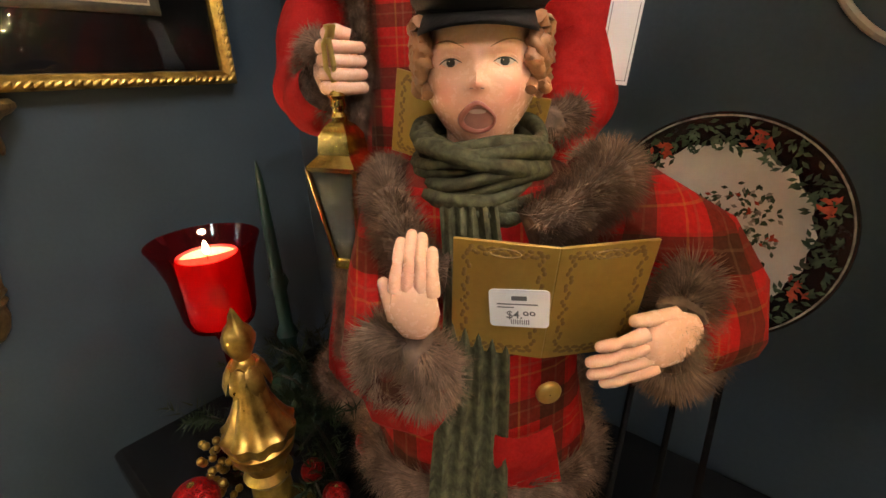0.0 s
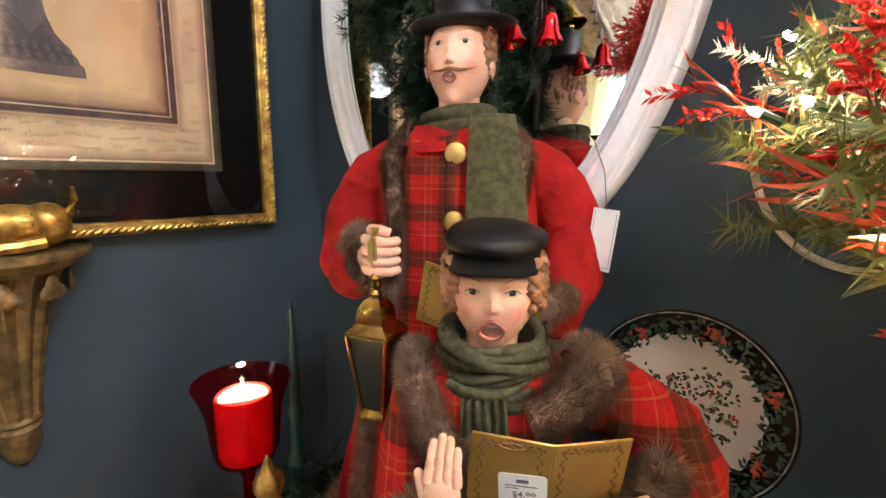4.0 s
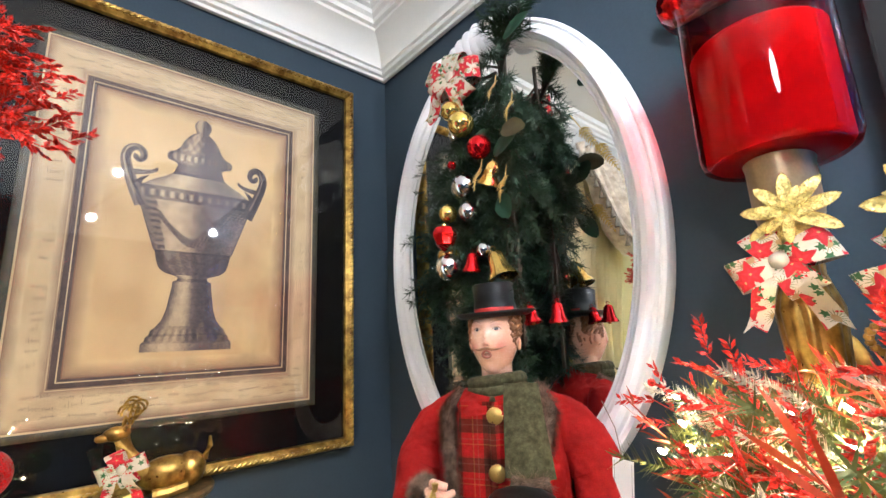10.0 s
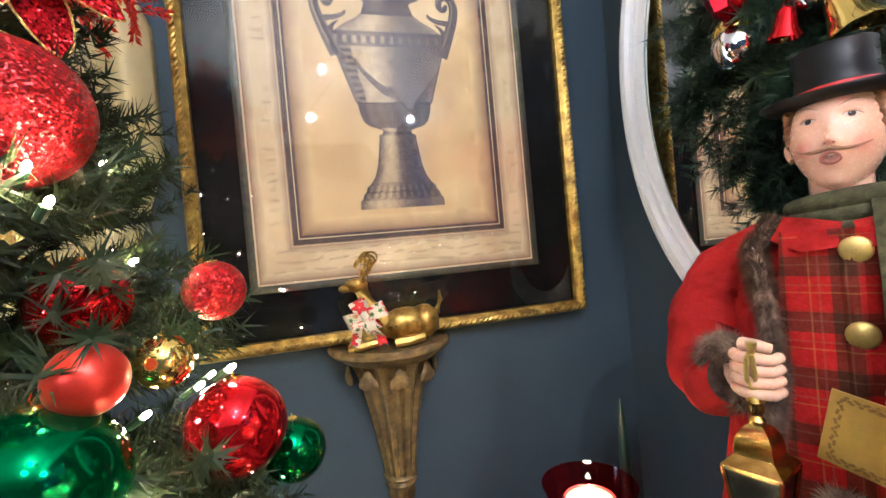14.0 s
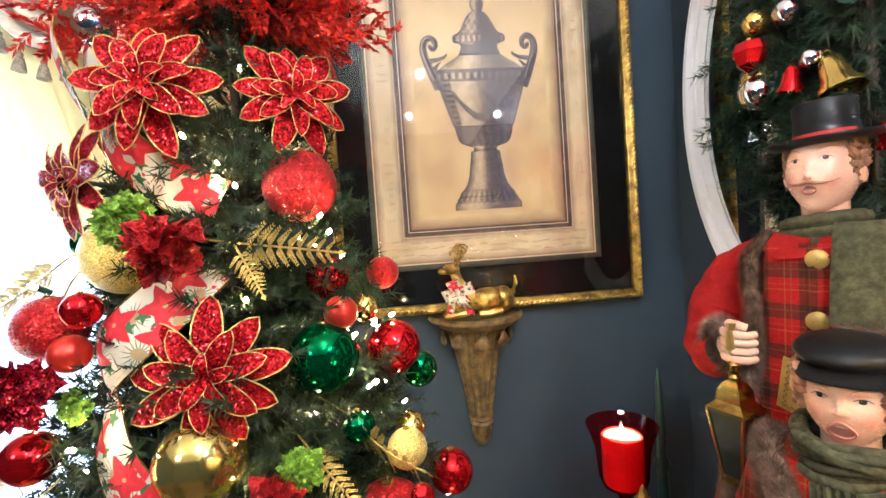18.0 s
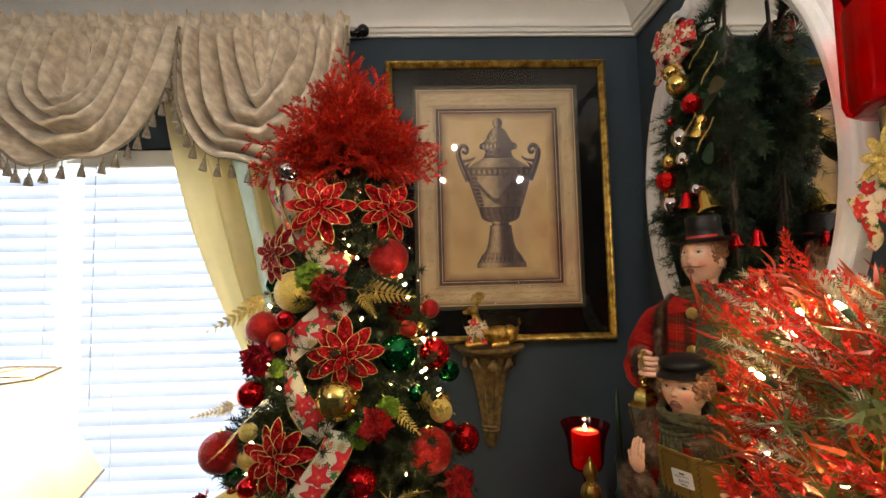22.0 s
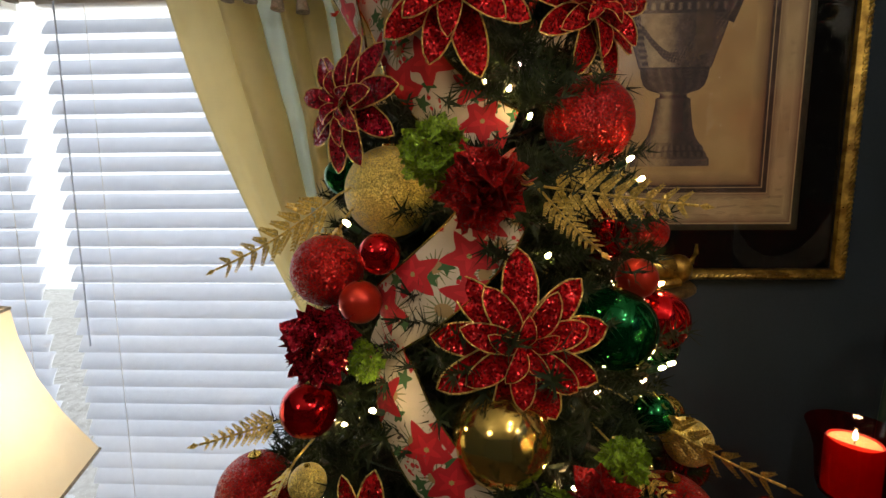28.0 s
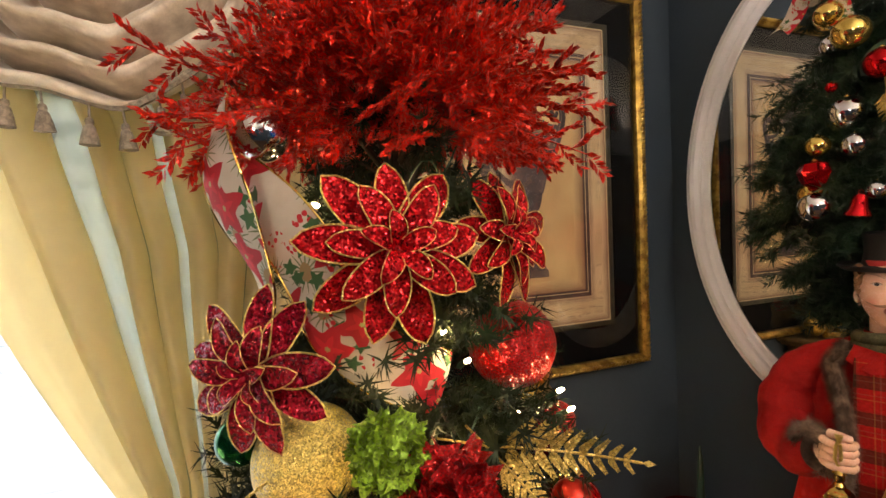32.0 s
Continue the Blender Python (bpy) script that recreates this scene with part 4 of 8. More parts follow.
# ---- black console table under the mirror ----
TZ = 0.95
con = thing("console_table", pose(-0.10, 0.345, 0), "black lacquered console table along the mirror wall", "console table")
put("tabletop", Geo().box((-0.68, -0.29, TZ - 0.04), (0.85, 0.275, TZ), bevel=0.006), M["black"], con)
put("apron", Geo().box((-0.64, -0.25, TZ - 0.16), (0.81, 0.26, TZ - 0.04)), M["black"], con)
for x in (-0.62, 0.79):
    for y in (-0.23, 0.24):
        put("leg", Geo().tube([(x, y, 0), (x, y, 0.4), (x, y, TZ - 0.16)], lambda q: 0.022 + 0.010 * q, 10), M["black"], con)

# ---- wall bracket shelf with the deer ----
BY = -0.012
brk = thing("wall_bracket", pose(WX, BY, 0), "aged gilt plaster wall bracket with fluted tapering stem", "wall shelf")


def half(profile, seg=20, flute=None):
    g = Geo()
    rows = []
    for r, d, z in profile:
        row = []
        for k in range(seg + 1):
            a = math.pi * k / seg - math.pi / 2
            q = 1 + (flute(a) if flute else 0)
            row.append((0.002 + d * math.cos(a) * q, r * math.sin(a) * q, z))
        rows.append(row)
    return g.grid(rows)


put("shelf_top", half([(0.001, 0.001, 1.487), (0.128, 0.150, 1.487), (0.134, 0.156, 1.481), (0.134, 0.156, 1.474), (0.126, 0.148, 1.466), (0.116, 0.138, 1.462), (0.105, 0.125, 1.452), (0.088, 0.108, 1.448)]), M["bronze"], brk)
put("stem", half([(0.088, 0.108, 1.449), (0.078, 0.095, 1.43), (0.064, 0.078, 1.38), (0.052, 0.064, 1.32), (0.042, 0.052, 1.26), (0.034, 0.044, 1.20), (0.034, 0.042, 1.19)], 40, lambda a: 0.07 * math.cos(a * 14)), M["bronze"], brk)
put("drop_finial", half([(0.034, 0.042, 1.192), (0.038, 0.047, 1.184), (0.031, 0.039, 1.176), (0.035, 0.043, 1.168), (0.028, 0.036, 1.158), (0.030, 0.037, 1.140), (0.024, 0.030, 1.118), (0.012, 0.016, 1.100), (0.002, 0.003, 1.094)]), M["bronze"], brk)
g = Geo()
for k in range(5):
    a = (k - 2) * 0.68
    for j in range(5):
        g.ball((0, 0, 0), (0.012, 0.005, 0.020), 8, at=Matrix.Translation((0.115 * math.cos(a) + 0.004, 0.098 * math.sin(a), 1.425)) @ pose(0, 0, 0, 0, (j - 2) * 28, math.degrees(a) + 90) @ pose(0, 0, -0.012 * abs(j - 2) * 0.3))
put("acanthus_leaves", g, M["bronze"], brk)

g = Geo()
g.ball((0, 0.045, 0.040), (0.030, 0.058, 0.034), 16)
g.ball((0, 0.085, 0.040), (0.030, 0.032, 0.036), 14)
g.tube([(0, 0.0, 0.045), (0, -0.030, 0.085), (0, -0.040, 0.120)], lambda q: 0.022 - 0.008 * q, 12)
g.ball((0.004, -0.050, 0.130), (0.014, 0.024, 0.015), 12)
g.ball((0.006, -0.072, 0.125), (0.008, 0.014, 0.008), 10)
for s in (-1, 1):
    g.tube([(s * 0.010, -0.038, 0.138), (s * 0.030, -0.034, 0.146), (s * 0.040, -0.034, 0.142)], lambda q: 0.006 * (1 - 0.7 * q), 6)
    g.tube([(s * 0.020, -0.010, 0.015), (s * 0.030, -0.050, 0.010), (s * 0.020, -0.075, 0.008)], 0.009, 8)
    g.tube([(s * 0.028, 0.075, 0.014), (s * 0.034, 0.045, 0.010), (s * 0.030, 0.015, 0.008)], 0.011, 8)
    pts = [(s * (0.006 + 0.035 * t), -0.040 + 0.02 * t, 0.143 + 0.030 * t + 0.010 * math.sin(t * 9)) for t in [i / 10 for i in range(11)]]
    g.tube(pts, 0.0028, 6)
    for t, r in ((0.35, 0.014), (0.75, 0.012), (1.0, 0.011)):
        c = (s * (0.006 + 0.035 * t), -0.040 + 0.02 * t, 0.143 + 0.030 * t)
        g.tube([(c[0] + s * 0.004 + r * math.cos(q) * 0.6, c[1] + r * math.cos(q), c[2] + r + r * math.sin(q)) for q in [-1.57 + i * 0.5 for i in range(11)]], 0.0024, 6)
g.tube([(0, 0.112, 0.055), (0.004, 0.122, 0.080), (0.008, 0.120, 0.100)], lambda q: 0.009 * (1 - 0.7 * q), 8)
tagged(put("deer_figurine", g, M["gold"], m=pose(WX + 0.085, BY - 0.018, 1.489)), "gold resting deer figurine with curled antlers", "figurine")


def laid(ob, rows, start, fine=1.0):
    """Lays the print along a strip: metres along it and across it."""
    w, along, at = len(rows[0]), [0.0], []
    mid = w // 2
    for a, b in zip(rows, rows[1:]):
        along.append(along[-1] + (Vector(b[mid]) - Vector(a[mid])).length)
    for k, r in enumerate(rows):
        wide = sum((Vector(r[i + 1]) - Vector(r[i])).length for i in range(w - 1))
        at += [(start + fine * along[k], start * 0.37 + fine * wide * (i / (w - 1) - 0.5)) for i in range(w)]
    uv = ob.data.uv_layers.new(name="print")
    for loop in ob.data.loops:
        uv.data[loop.index].uv = at[loop.vertex_index]
    return ob


def bow(name, m, size, label, tails=2, loops=4):
    th = thing(name, m, label, "bow")
    for k in range(loops):
        a = math.pi * 2 * k / loops + 0.4
        rows = []
        for j in range(13):
            t = j / 12 * 2 * math.pi
            rad = size * (0.50 - 0.50 * math.cos(t))
            off = size * 0.30 * math.sin(t)
            w = size * (0.16 + 0.20 * math.sin(t / 2))
            row = []
            for q in (-1, 0, 1):
                row.append((math.cos(a) * rad - math.sin(a) * q * w, off * 0.9 - 0.010, math.sin(a) * rad * 0.75 + math.cos(a) * q * w))
            rows.append(row)
        laid(put("loop", Geo().grid(rows), M["ribbon"], th, sharp=0), rows, 0.13 * k + size, 1.6)
    for k in range(tails):
        s = -1 if k % 2 else 1
        rows = [[(s * size * (0.15 + 0.55 * t) + q * size * 0.22, -0.012 - 0.012 * math.sin(t * 6), -size * (0.1 + 1.35 * t) - (size * 0.16 * (1 - abs(q)) if t == 1 else 0) * -1) for q in (-1, 0, 1)] for t in [i / 8 for i in range(9)]]
        laid(put("tail", Geo().grid(rows), M["ribbon"], th, sharp=0), rows, 0.31 + 0.17 * k + size, 1.6)
    put("knot", Geo().ball((0, -0.018, 0), (size * 0.20, size * 0.16, size * 0.20), 10), M["ribbon"], th)
    return th


bow("ribbon_bow", facing((WX + 0.150, BY - 0.055, 1.562), (0, 0, 1), (0, 1, 0)) @ pose(0, 0, 0, 0, 0, 0), 0.042, "small printed ribbon bow on the gold deer", 2, 4).matrix_basis = pose(WX + 0.150, BY - 0.058, 1.566, 0, 0, 70)

# ---- carol singer dolls ----


def fuzz(g, pts, rad, mat, per=60, length=0.012, rs=random):
    """Fur: a soft core with short hairs standing off it."""
    pts = [Vector(p) for p in pts]
    g.tube(pts, lambda q: (rad(q) if callable(rad) else rad), 10, mat)
    for i in range(len(pts) - 1):
        a, b = pts[i], pts[i + 1]
        d = (b - a).normalized()
        side = d.cross(Vector((0.13, 0.31, 0.94))).normalized()
        up = d.cross(side)
        for _ in range(int(per * 16 * (b - a).length / 0.03) + 1):
            t, w = rs.random(), rs.uniform(0, 6.283)
            r = rad((i + t) / (len(pts) - 1)) if callable(rad) else rad
            o = side * math.cos(w) + up * math.sin(w)
            p = a.lerp(b, t) + o * r * 0.9
            tip = p + (o + d * rs.uniform(-0.9, 0.9) + Vector((0, 0, -0.4))).normalized() * length * rs.uniform(0.6, 1.5)
            w2 = d.cross(o) * 0.00045
            g.add([p - w2, p + w2, tip], [(0, 1, 2)], mat)


def loft(g, rings, mat, seg=28, folds=0.0, nf=9):
    rows = []
    for cx, cy, rx, ry, z in rings:
        rows.append([(cx + rx * math.cos(a) * (1 + folds * math.sin(a * nf + z * 20)), cy + ry * math.sin(a) * (1 + folds * math.sin(a * nf + z * 20)), z) for a in [2 * math.pi * k / seg for k in range(seg)]])
    g.grid(rows, mat, closed=True)


def head(g, c, w, h, mats, mouth, eye, nose, lips, beard=False):
    """A plain moulded head looking along -y; mats: skin, lip, mouth, white, dark, hair; mouth: its half width and half height."""
    skin, lip, mouthm, white, dark, hair = mats
    mw, mh = mouth[0] / w, mouth[1] / h

    def bump(u, v, u0, su, v0, sv):
        return math.exp(-((u - u0) / su) ** 2 - ((v - v0) / sv) ** 2)

    def front(u, v):
        a = abs(u)
        mid = (nose + eye) / 2
        return (0.19 * bump(u, v, 0, 0.085, nose + 0.02, 0.060) + 0.12 * bump(u, v, 0, 0.075, mid, 0.15) + 0.055 * bump(a, v, 0.125, 0.050, nose - 0.01, 0.045)
                - 0.12 * bump(a, v, 0.43, 0.20, eye, 0.10) - 0.05 * bump(a, v, 0.20, 0.07, eye + 0.01, 0.08) + 0.045 * bump(a, v, 0.43, 0.15, eye, 0.055)
                + 0.05 * bump(a, v, 0.40, 0.25, eye + 0.20, 0.07) + 0.07 * bump(a, v, 0.50, 0.22, nose - 0.10, 0.18)
                + 0.05 * bump(u, v, 0, 0.30, lips, 0.16) - 0.09 * bump(u, v, 0, mw * 0.8, lips, mh * 0.8) - 0.03 * bump(u, v, 0, 0.20, lips - mh - 0.12, 0.05) + 0.12 * bump(u, v, 0, 0.26, -0.84, 0.12))

    def body(z):
        s = max(1e-3, math.sqrt(max(0, 1 - z * z))) ** 0.80
        return s * (1 - 0.34 * max(0, -z) ** 1.5), s * (1 - 0.06 * max(0, -z)) * 1.06

    def skin_y(u, v):
        sx, sy = body(v)
        y = -math.sqrt(max(0.02, 1 - (u / sx) ** 2)) * sy
        return y - front(u, v) * min(1, -y * 2.5)

    def spot(u, v, off=0.0):
        return (c[0] + u * w, c[1] + (skin_y(u, v) - off) * w, c[2] + v * h)

    def patch(u0, v0, rim, mat, off, rings=4, seg=22):
        """A painted shape that follows the face; rim gives its half sizes at an angle."""
        rows = []
        for j in range(rings + 1):
            q = max(0.01, j / rings)
            rows.append([spot(u0 + rim(t)[0] * q, v0 + rim(t)[1] * q, off * (1 if j < rings else 0.2)) for t in [2 * math.pi * k / seg for k in range(seg)]])
        g.grid(rows[::-1], mat, closed=True)

    rows, n = [], 88
    at = len(g.v)
    for j in range(73):
        z = -math.cos(math.pi * j / 72)
        sx, sy = body(z)
        row = []
        for k in range(n):
            a = 2 * math.pi * k / n
            x, y = math.cos(a) * sx, math.sin(a) * sy
            if y < 0:
                y -= front(x, z) * min(1, -y * 2.5)
                g.blush[at + j * n + k] = min(1, 0.62 * bump(abs(x), z, 0.56, 0.20, nose - 0.10, 0.17) + 0.55 * bump(x, z, 0, 0.10, nose - 0.02, 0.07) + 0.45 * bump(x, z, 0, mw * 1.5, lips, mh * 1.6) + 0.30 * bump(abs(x), z, 0.40, 0.22, eye + 0.11, 0.035))
            row.append((c[0] + x * w, c[1] + y * w, c[2] + z * h))
        rows.append(row)
    g.grid(rows, skin, closed=True)
    for s in (-1, 1):
        e = s * 0.43
        patch(e, eye, lambda t: (0.165 * math.cos(t), 0.052 * math.sin(t) * (1.1 if math.sin(t) > 0 else 0.85)), white, 0.012)
        patch(e - s * 0.01, eye + 0.006, lambda t: (0.082 * math.cos(t), 0.056 * math.sin(t)), dark, 0.022)
        # the glint on the iris, painted as a small white dot
        patch(e - s * 0.01 - 0.022, eye + 0.022, lambda t: (0.014 * math.cos(t), 0.010 * math.sin(t)), white, 0.032, 2, 8)
        lid = [spot(e + 0.185 * q, eye + 0.058 * (1 - q * q) - 0.006 - 0.010 * q * s, 0.012) for q in [i / 7 - 1 for i in range(15)]]
        g.tube(lid, lambda q: h * 0.010 * math.sin(0.5 + 2.2 * q), 6, dark if not beard else hair)
        g.tube([(p[0], p[1] + w * 0.012, p[2] + h * 0.042) for p in lid], lambda q: h * 0.024 * math.sin(0.25 + 2.6 * q), 8, skin)
        g.tube([spot(e + 0.16 * q, eye - 0.052 * (1 - q * q), 0.0) for q in [i / 5 - 1 for i in range(11)]], h * 0.011, 6, skin)
        g.tube([spot(s * (0.20 + 0.50 * q), eye + 0.17 + 0.085 * math.sin(q * 2.5), 0.004) for q in [i / 9 for i in range(10)]], lambda q: h * 0.011 * math.sin(0.4 + 2.3 * q), 5, hair)
        g.ball((c[0] + s * w * 1.02, c[1] + w * 0.06, c[2] + h * (nose - 0.02)), (w * 0.13, w * 0.20, h * 0.20), 14, skin)
        g.ball((c[0] + s * w * 1.09, c[1] - w * 0.01, c[2] + h * (nose + 0.01)), (w * 0.06, w * 0.11, h * 0.12), 12, skin)
        patch(s * 0.085, nose - 0.035, lambda t: (0.030 * math.cos(t), 0.014 * math.sin(t)), mouthm, 0.004, 2, 10)

    def lip_rim(t):
        cy = math.sin(t)
        return mw * math.cos(t) * (1 - 0.16 * cy) * (1 + 0.10 * math.cos(2 * t)), mh * cy * (1 - 0.10 * (cy > 0) * math.cos(2 * t))

    patch(0, lips, lambda t: tuple(1.05 * v for v in lip_rim(t)), mouthm, 0.006)
    g.tube([spot(lip_rim(t)[0], lips + lip_rim(t)[1], 0.016) for t in [2 * math.pi * k / 26 for k in range(27)]], lambda q: h * (0.034 + 0.010 * math.sin(6.283 * q + 4.7)), 8, lip)
    patch(0, lips + mh * 0.50, lambda t: (mw * 0.66 * math.cos(t), mh * 0.20 * math.sin(t)), white, 0.014, 2, 14)
    if beard:
        for s in (-1, 1):
            top = lips + mh + 0.075
            g.tube([spot(s * 0.74 * q, top - 0.055 * math.sin(q * 2.6) + 0.065 * q ** 3, 0.020) for q in [i / 11 for i in range(12)]], lambda q: h * (0.040 * (1 - q) ** 0.8 + 0.007), 8, hair)


def turned(g, part_geo, c, degrees):
    """Adds another Geo to g, turned about the upright axis through c."""
    m = Matrix.Translation(c) @ pose(0, 0, 0, 0, 0, degrees) @ Matrix.Translation(tuple(-v for v in c))
    k = len(g.v)
    g.v += [tuple(m @ Vector(p)) for p in part_geo.v]
    g.f += [tuple(i + k for i in f) for f in part_geo.f]
    g.m += part_geo.m
    g.blush.update({i + k: b for i, b in part_geo.blush.items()})


def curls(g, c, w, h, mat, z_lo, z_hi, front, rs):
    """Moulded locks round the back and sides of the head."""
    for k in range(46):
        a = rs.uniform(front, math.pi - front) if k % 3 else (front if k % 2 else math.pi - front) + rs.uniform(-0.12, 0.12)
        z = rs.uniform(z_lo, z_hi)
        r = w * (1.02 + rs.uniform(0, 0.10)) * math.sqrt(max(0.1, 1 - ((z - c[2]) / (h * 1.15)) ** 2))
        p = Vector((c[0] + r * math.cos(a), c[1] + r * math.sin(a) * 1.08, z))
        pts = [p + Vector((0.35 * w * 0.22 * math.sin(q * 3.5 + k), 0.2 * w * 0.2 * math.cos(q * 3 + k), -q * h * 0.34)) for q in [i / 5 for i in range(6)]]
        g.tube(pts, lambda q: w * (0.10 - 0.05 * q), 8, mat)


def palm(g, m, size, mat, curl=0.2, spread=0.12, thumb=1):
    """A moulded mitt with four fingers and a thumb; the fingers point along +z, the palm along +y."""
    g.ball((0, 0, size * 0.22), (size * 0.25, size * 0.12, size * 0.32), 12, mat, m)
    for k in range(4):
        x = (k - 1.5) * size * 0.118
        ln = size * (0.46, 0.54, 0.52, 0.40)[k]
        pts = []
        for q in range(7):
            t = q / 6
            bend = curl * t
            pts.append((x + (k - 1.5) * spread * ln * t, math.sin(bend) * ln * t, size * 0.42 + math.cos(bend) * ln * t))
        g.tube(pts, lambda q: size * (0.070 - 0.018 * q + 0.004 * math.sin(q * 9)), 10, mat, m)
        g.ball(pts[-1], size * 0.052, 10, mat, m)
    pts = [(thumb * size * (0.18 + 0.12 * t), size * 0.03 + size * 0.10 * t * curl, size * (0.10 + 0.36 * t)) for t in [i / 5 for i in range(6)]]
    g.tube(pts, lambda q: size * (0.088 - 0.026 * q), 8, mat, m)
    g.ball(pts[-1], size * 0.060, 8, mat, m)


DOLL = [M["skin"], M["lip"], M["mouth"], M["eye_white"], M["eye_dark"], M["hair"], M["red_cloth"], M["plaid"], M["fur"], M["olive"], M["crinkle"], M["hat"], M["hatband"], M["button"], M["black"]]
SK, LIP, MOU, EW, ED, HA, RED, PLA, FUR, OLI, CRI, HAT, BAND, BUT, BLK = range(15)

# the tall moustached singer
rs = random.Random(11)
MAN = pose(-0.400, 0.458, TZ, 0, 0, 34)
g = Geo()
zb = -TZ
loft(g, [(0, 0, 0.085, 0.07, 0.02), (0, 0, 0.085, 0.07, 0.16)], BLK)
loft(g, [(0, 0.0, 0.200, 0.135, 0.10), (0, 0, 0.190, 0.128, 0.16), (0, 0, 0.155, 0.115, 0.32), (0, 0, 0.132, 0.100, 0.46), (0, 0, 0.122, 0.090, 0.56), (0, 0.004, 0.126, 0.084, 0.64), (0, 0.008, 0.122, 0.074, 0.685), (0, 0.010, 0.098, 0.060, 0.712), (0, 0.010, 0.060, 0.046, 0.730), (0, 0.010, 0.035, 0.035, 0.75)], RED, 40, 0.018, 9)
rows = []
for j in range(15):
    z = 0.16 + (0.715 - 0.16) * j / 14
    hw = 0.090 - 0.030 * j / 14
    rad = 0.138 - 0.062 * j / 14
    rows.append([(u * hw, -math.sqrt(max(1e-4, 1 - (u * hw / 0.16) ** 2)) * (0.126 - 0.050 * (j / 14) ** 0.9) - 0.004, z) for u in [k / 6 * 2 - 1 for k in range(7)]])
g.grid(rows, PLA)
rows = [[(p[0] * 0.16, p[1] - 0.006, p[2]) for p in r] for r in rows]
g.grid(rows, PLA)
for z, f in ((0.692, 0.0845), (0.603, 0.093), (0.51, 0.101), (0.42, 0.108)):
    g.lathe([(0.0005, 0.004), (0.012, 0.004), (0.0145, 0.002), (0.0145, 0.0), (0.001, 0.0)], 18, BUT, Matrix.Translation((0.004, -f, z)) @ pose(0, 0, 0, 90, 0, 0))
# arms: full gathered sleeves
for sgn, line in ((-1, [(-0.050, 0.010, 0.692), (-0.100, 0.008, 0.676), (-0.138, 0.000, 0.640), (-0.156, -0.016, 0.590), (-0.156, -0.046, 0.542), (-0.138, -0.080, 0.526), (-0.114, -0.108, 0.545)]), (1, [(0.050, 0.010, 0.692), (0.105, 0.008, 0.676), (0.148, 0.000, 0.638), (0.168, -0.012, 0.585), (0.166, -0.045, 0.525), (0.142, -0.082, 0.480), (0.108, -0.112, 0.476)])):
    fine = []
    for k in range(len(line) - 1):
        a_, b_ = Vector(line[k]), Vector(line[k + 1])
        fine += [a_.lerp(b_, q / 6) for q in range(6)]
    fine.append(Vector(line[-1]))
    rows = []
    for k, p in enumerate(fine):
        q = k / (len(fine) - 1)
        d = (fine[min(k + 1, len(fine) - 1)] - fine[max(k - 1, 0)]).normalized()
        side = d.cross(Vector((0, 1, 0))).normalized()
        up = side.cross(d)
        r = 0.034 + 0.016 * math.sin(0.35 + q * 2.5) - 0.009 * q
        rows.append([p + (side * math.cos(w) + up * math.sin(w)) * r * (1 + 0.055 * math.sin(2 * w + q * 17 + sgn) * math.sin(q * 22) + 0.05 * math.sin(q * 31 + 1.5 * math.sin(w))) for w in [2 * math.pi * t / 28 for t in range(28)]])
    g.grid(rows, RED, closed=True)
fuzz(g, [(-0.128, -0.098, 0.588), (-0.106, -0.116, 0.580), (-0.092, -0.118, 0.548), (-0.106, -0.108, 0.522), (-0.134, -0.096, 0.530), (-0.140, -0.094, 0.560), (-0.128, -0.098, 0.588)], 0.014, FUR, 70, 0.011, rs)
fuzz(g, [(0.155, -0.100, 0.510), (0.125, -0.130, 0.505), (0.105, -0.128, 0.470), (0.135, -0.100, 0.440)], 0.018, FUR, 60, 0.012, rs)
# fur edging of the open coat
fuzz(g, [(-0.062, -0.030, 0.730), (-0.088, -0.052, 0.695), (-0.078, -0.088, 0.640), (-0.070, -0.105, 0.560), (-0.085, -0.115, 0.47), (-0.105, -0.125, 0.36), (-0.12, -0.135, 0.22)], lambda q: 0.011 - 0.002 * q, FUR, 90, 0.010, rs)
fuzz(g, [(0.070, 0.01, 0.728), (0.094, -0.030, 0.695), (0.078, -0.080, 0.630)], 0.014, FUR, 55, 0.012, rs)
fuzz(g, [(0.2 * math.cos(a), 0.135 * math.sin(a), 0.105) for a in [2 * math.pi * k / 24 for k in range(25)]], 0.020, FUR, 40, 0.014, rs)
# collar, scarf with one fringed end
for s in (-1, 1):
    g.grid([[(s * 0.004, -0.072, 0.722), (s * 0.03, -0.074, 0.728), (s * 0.056, -0.045, 0.732)], [(s * 0.010, -0.088, 0.695), (s * 0.042, -0.090, 0.692), (s * 0.070, -0.058, 0.705)]], RED)
for k in range(3):
    g.tube([(0.046 * math.cos(a), 0.044 * math.sin(a) - 0.010, 0.722 + k * 0.011 + 0.006 * math.sin(a + k)) for a in [2 * math.pi * q / 20 for q in range(21)]], 0.012, 8, OLI)
rows = []
for j in range(13):
    t = j / 12
    rows.append([(0.050 + u * (0.030 + 0.010 * t) + 0.010 * t, -0.060 - 0.056 * t ** 0.6 - 0.006 * math.cos(u * 1.5) - (0.004 if abs(u) < 0.9 else 0), 0.744 - 0.140 * t) for u in [q / 6 * 2 - 1 for q in range(7)]])
g.grid(rows, OLI)
fuzz(g, [(0.030, -0.122, 0.594), (0.058, -0.124, 0.590), (0.088, -0.116, 0.594)], 0.016, FUR, 60, 0.016, rs)
fuzz(g, [(0.034, -0.124, 0.568), (0.060, -0.126, 0.562), (0.088, -0.118, 0.570)], 0.015, FUR, 60, 0.016, rs)
hc = (0, -0.008, 0.818)
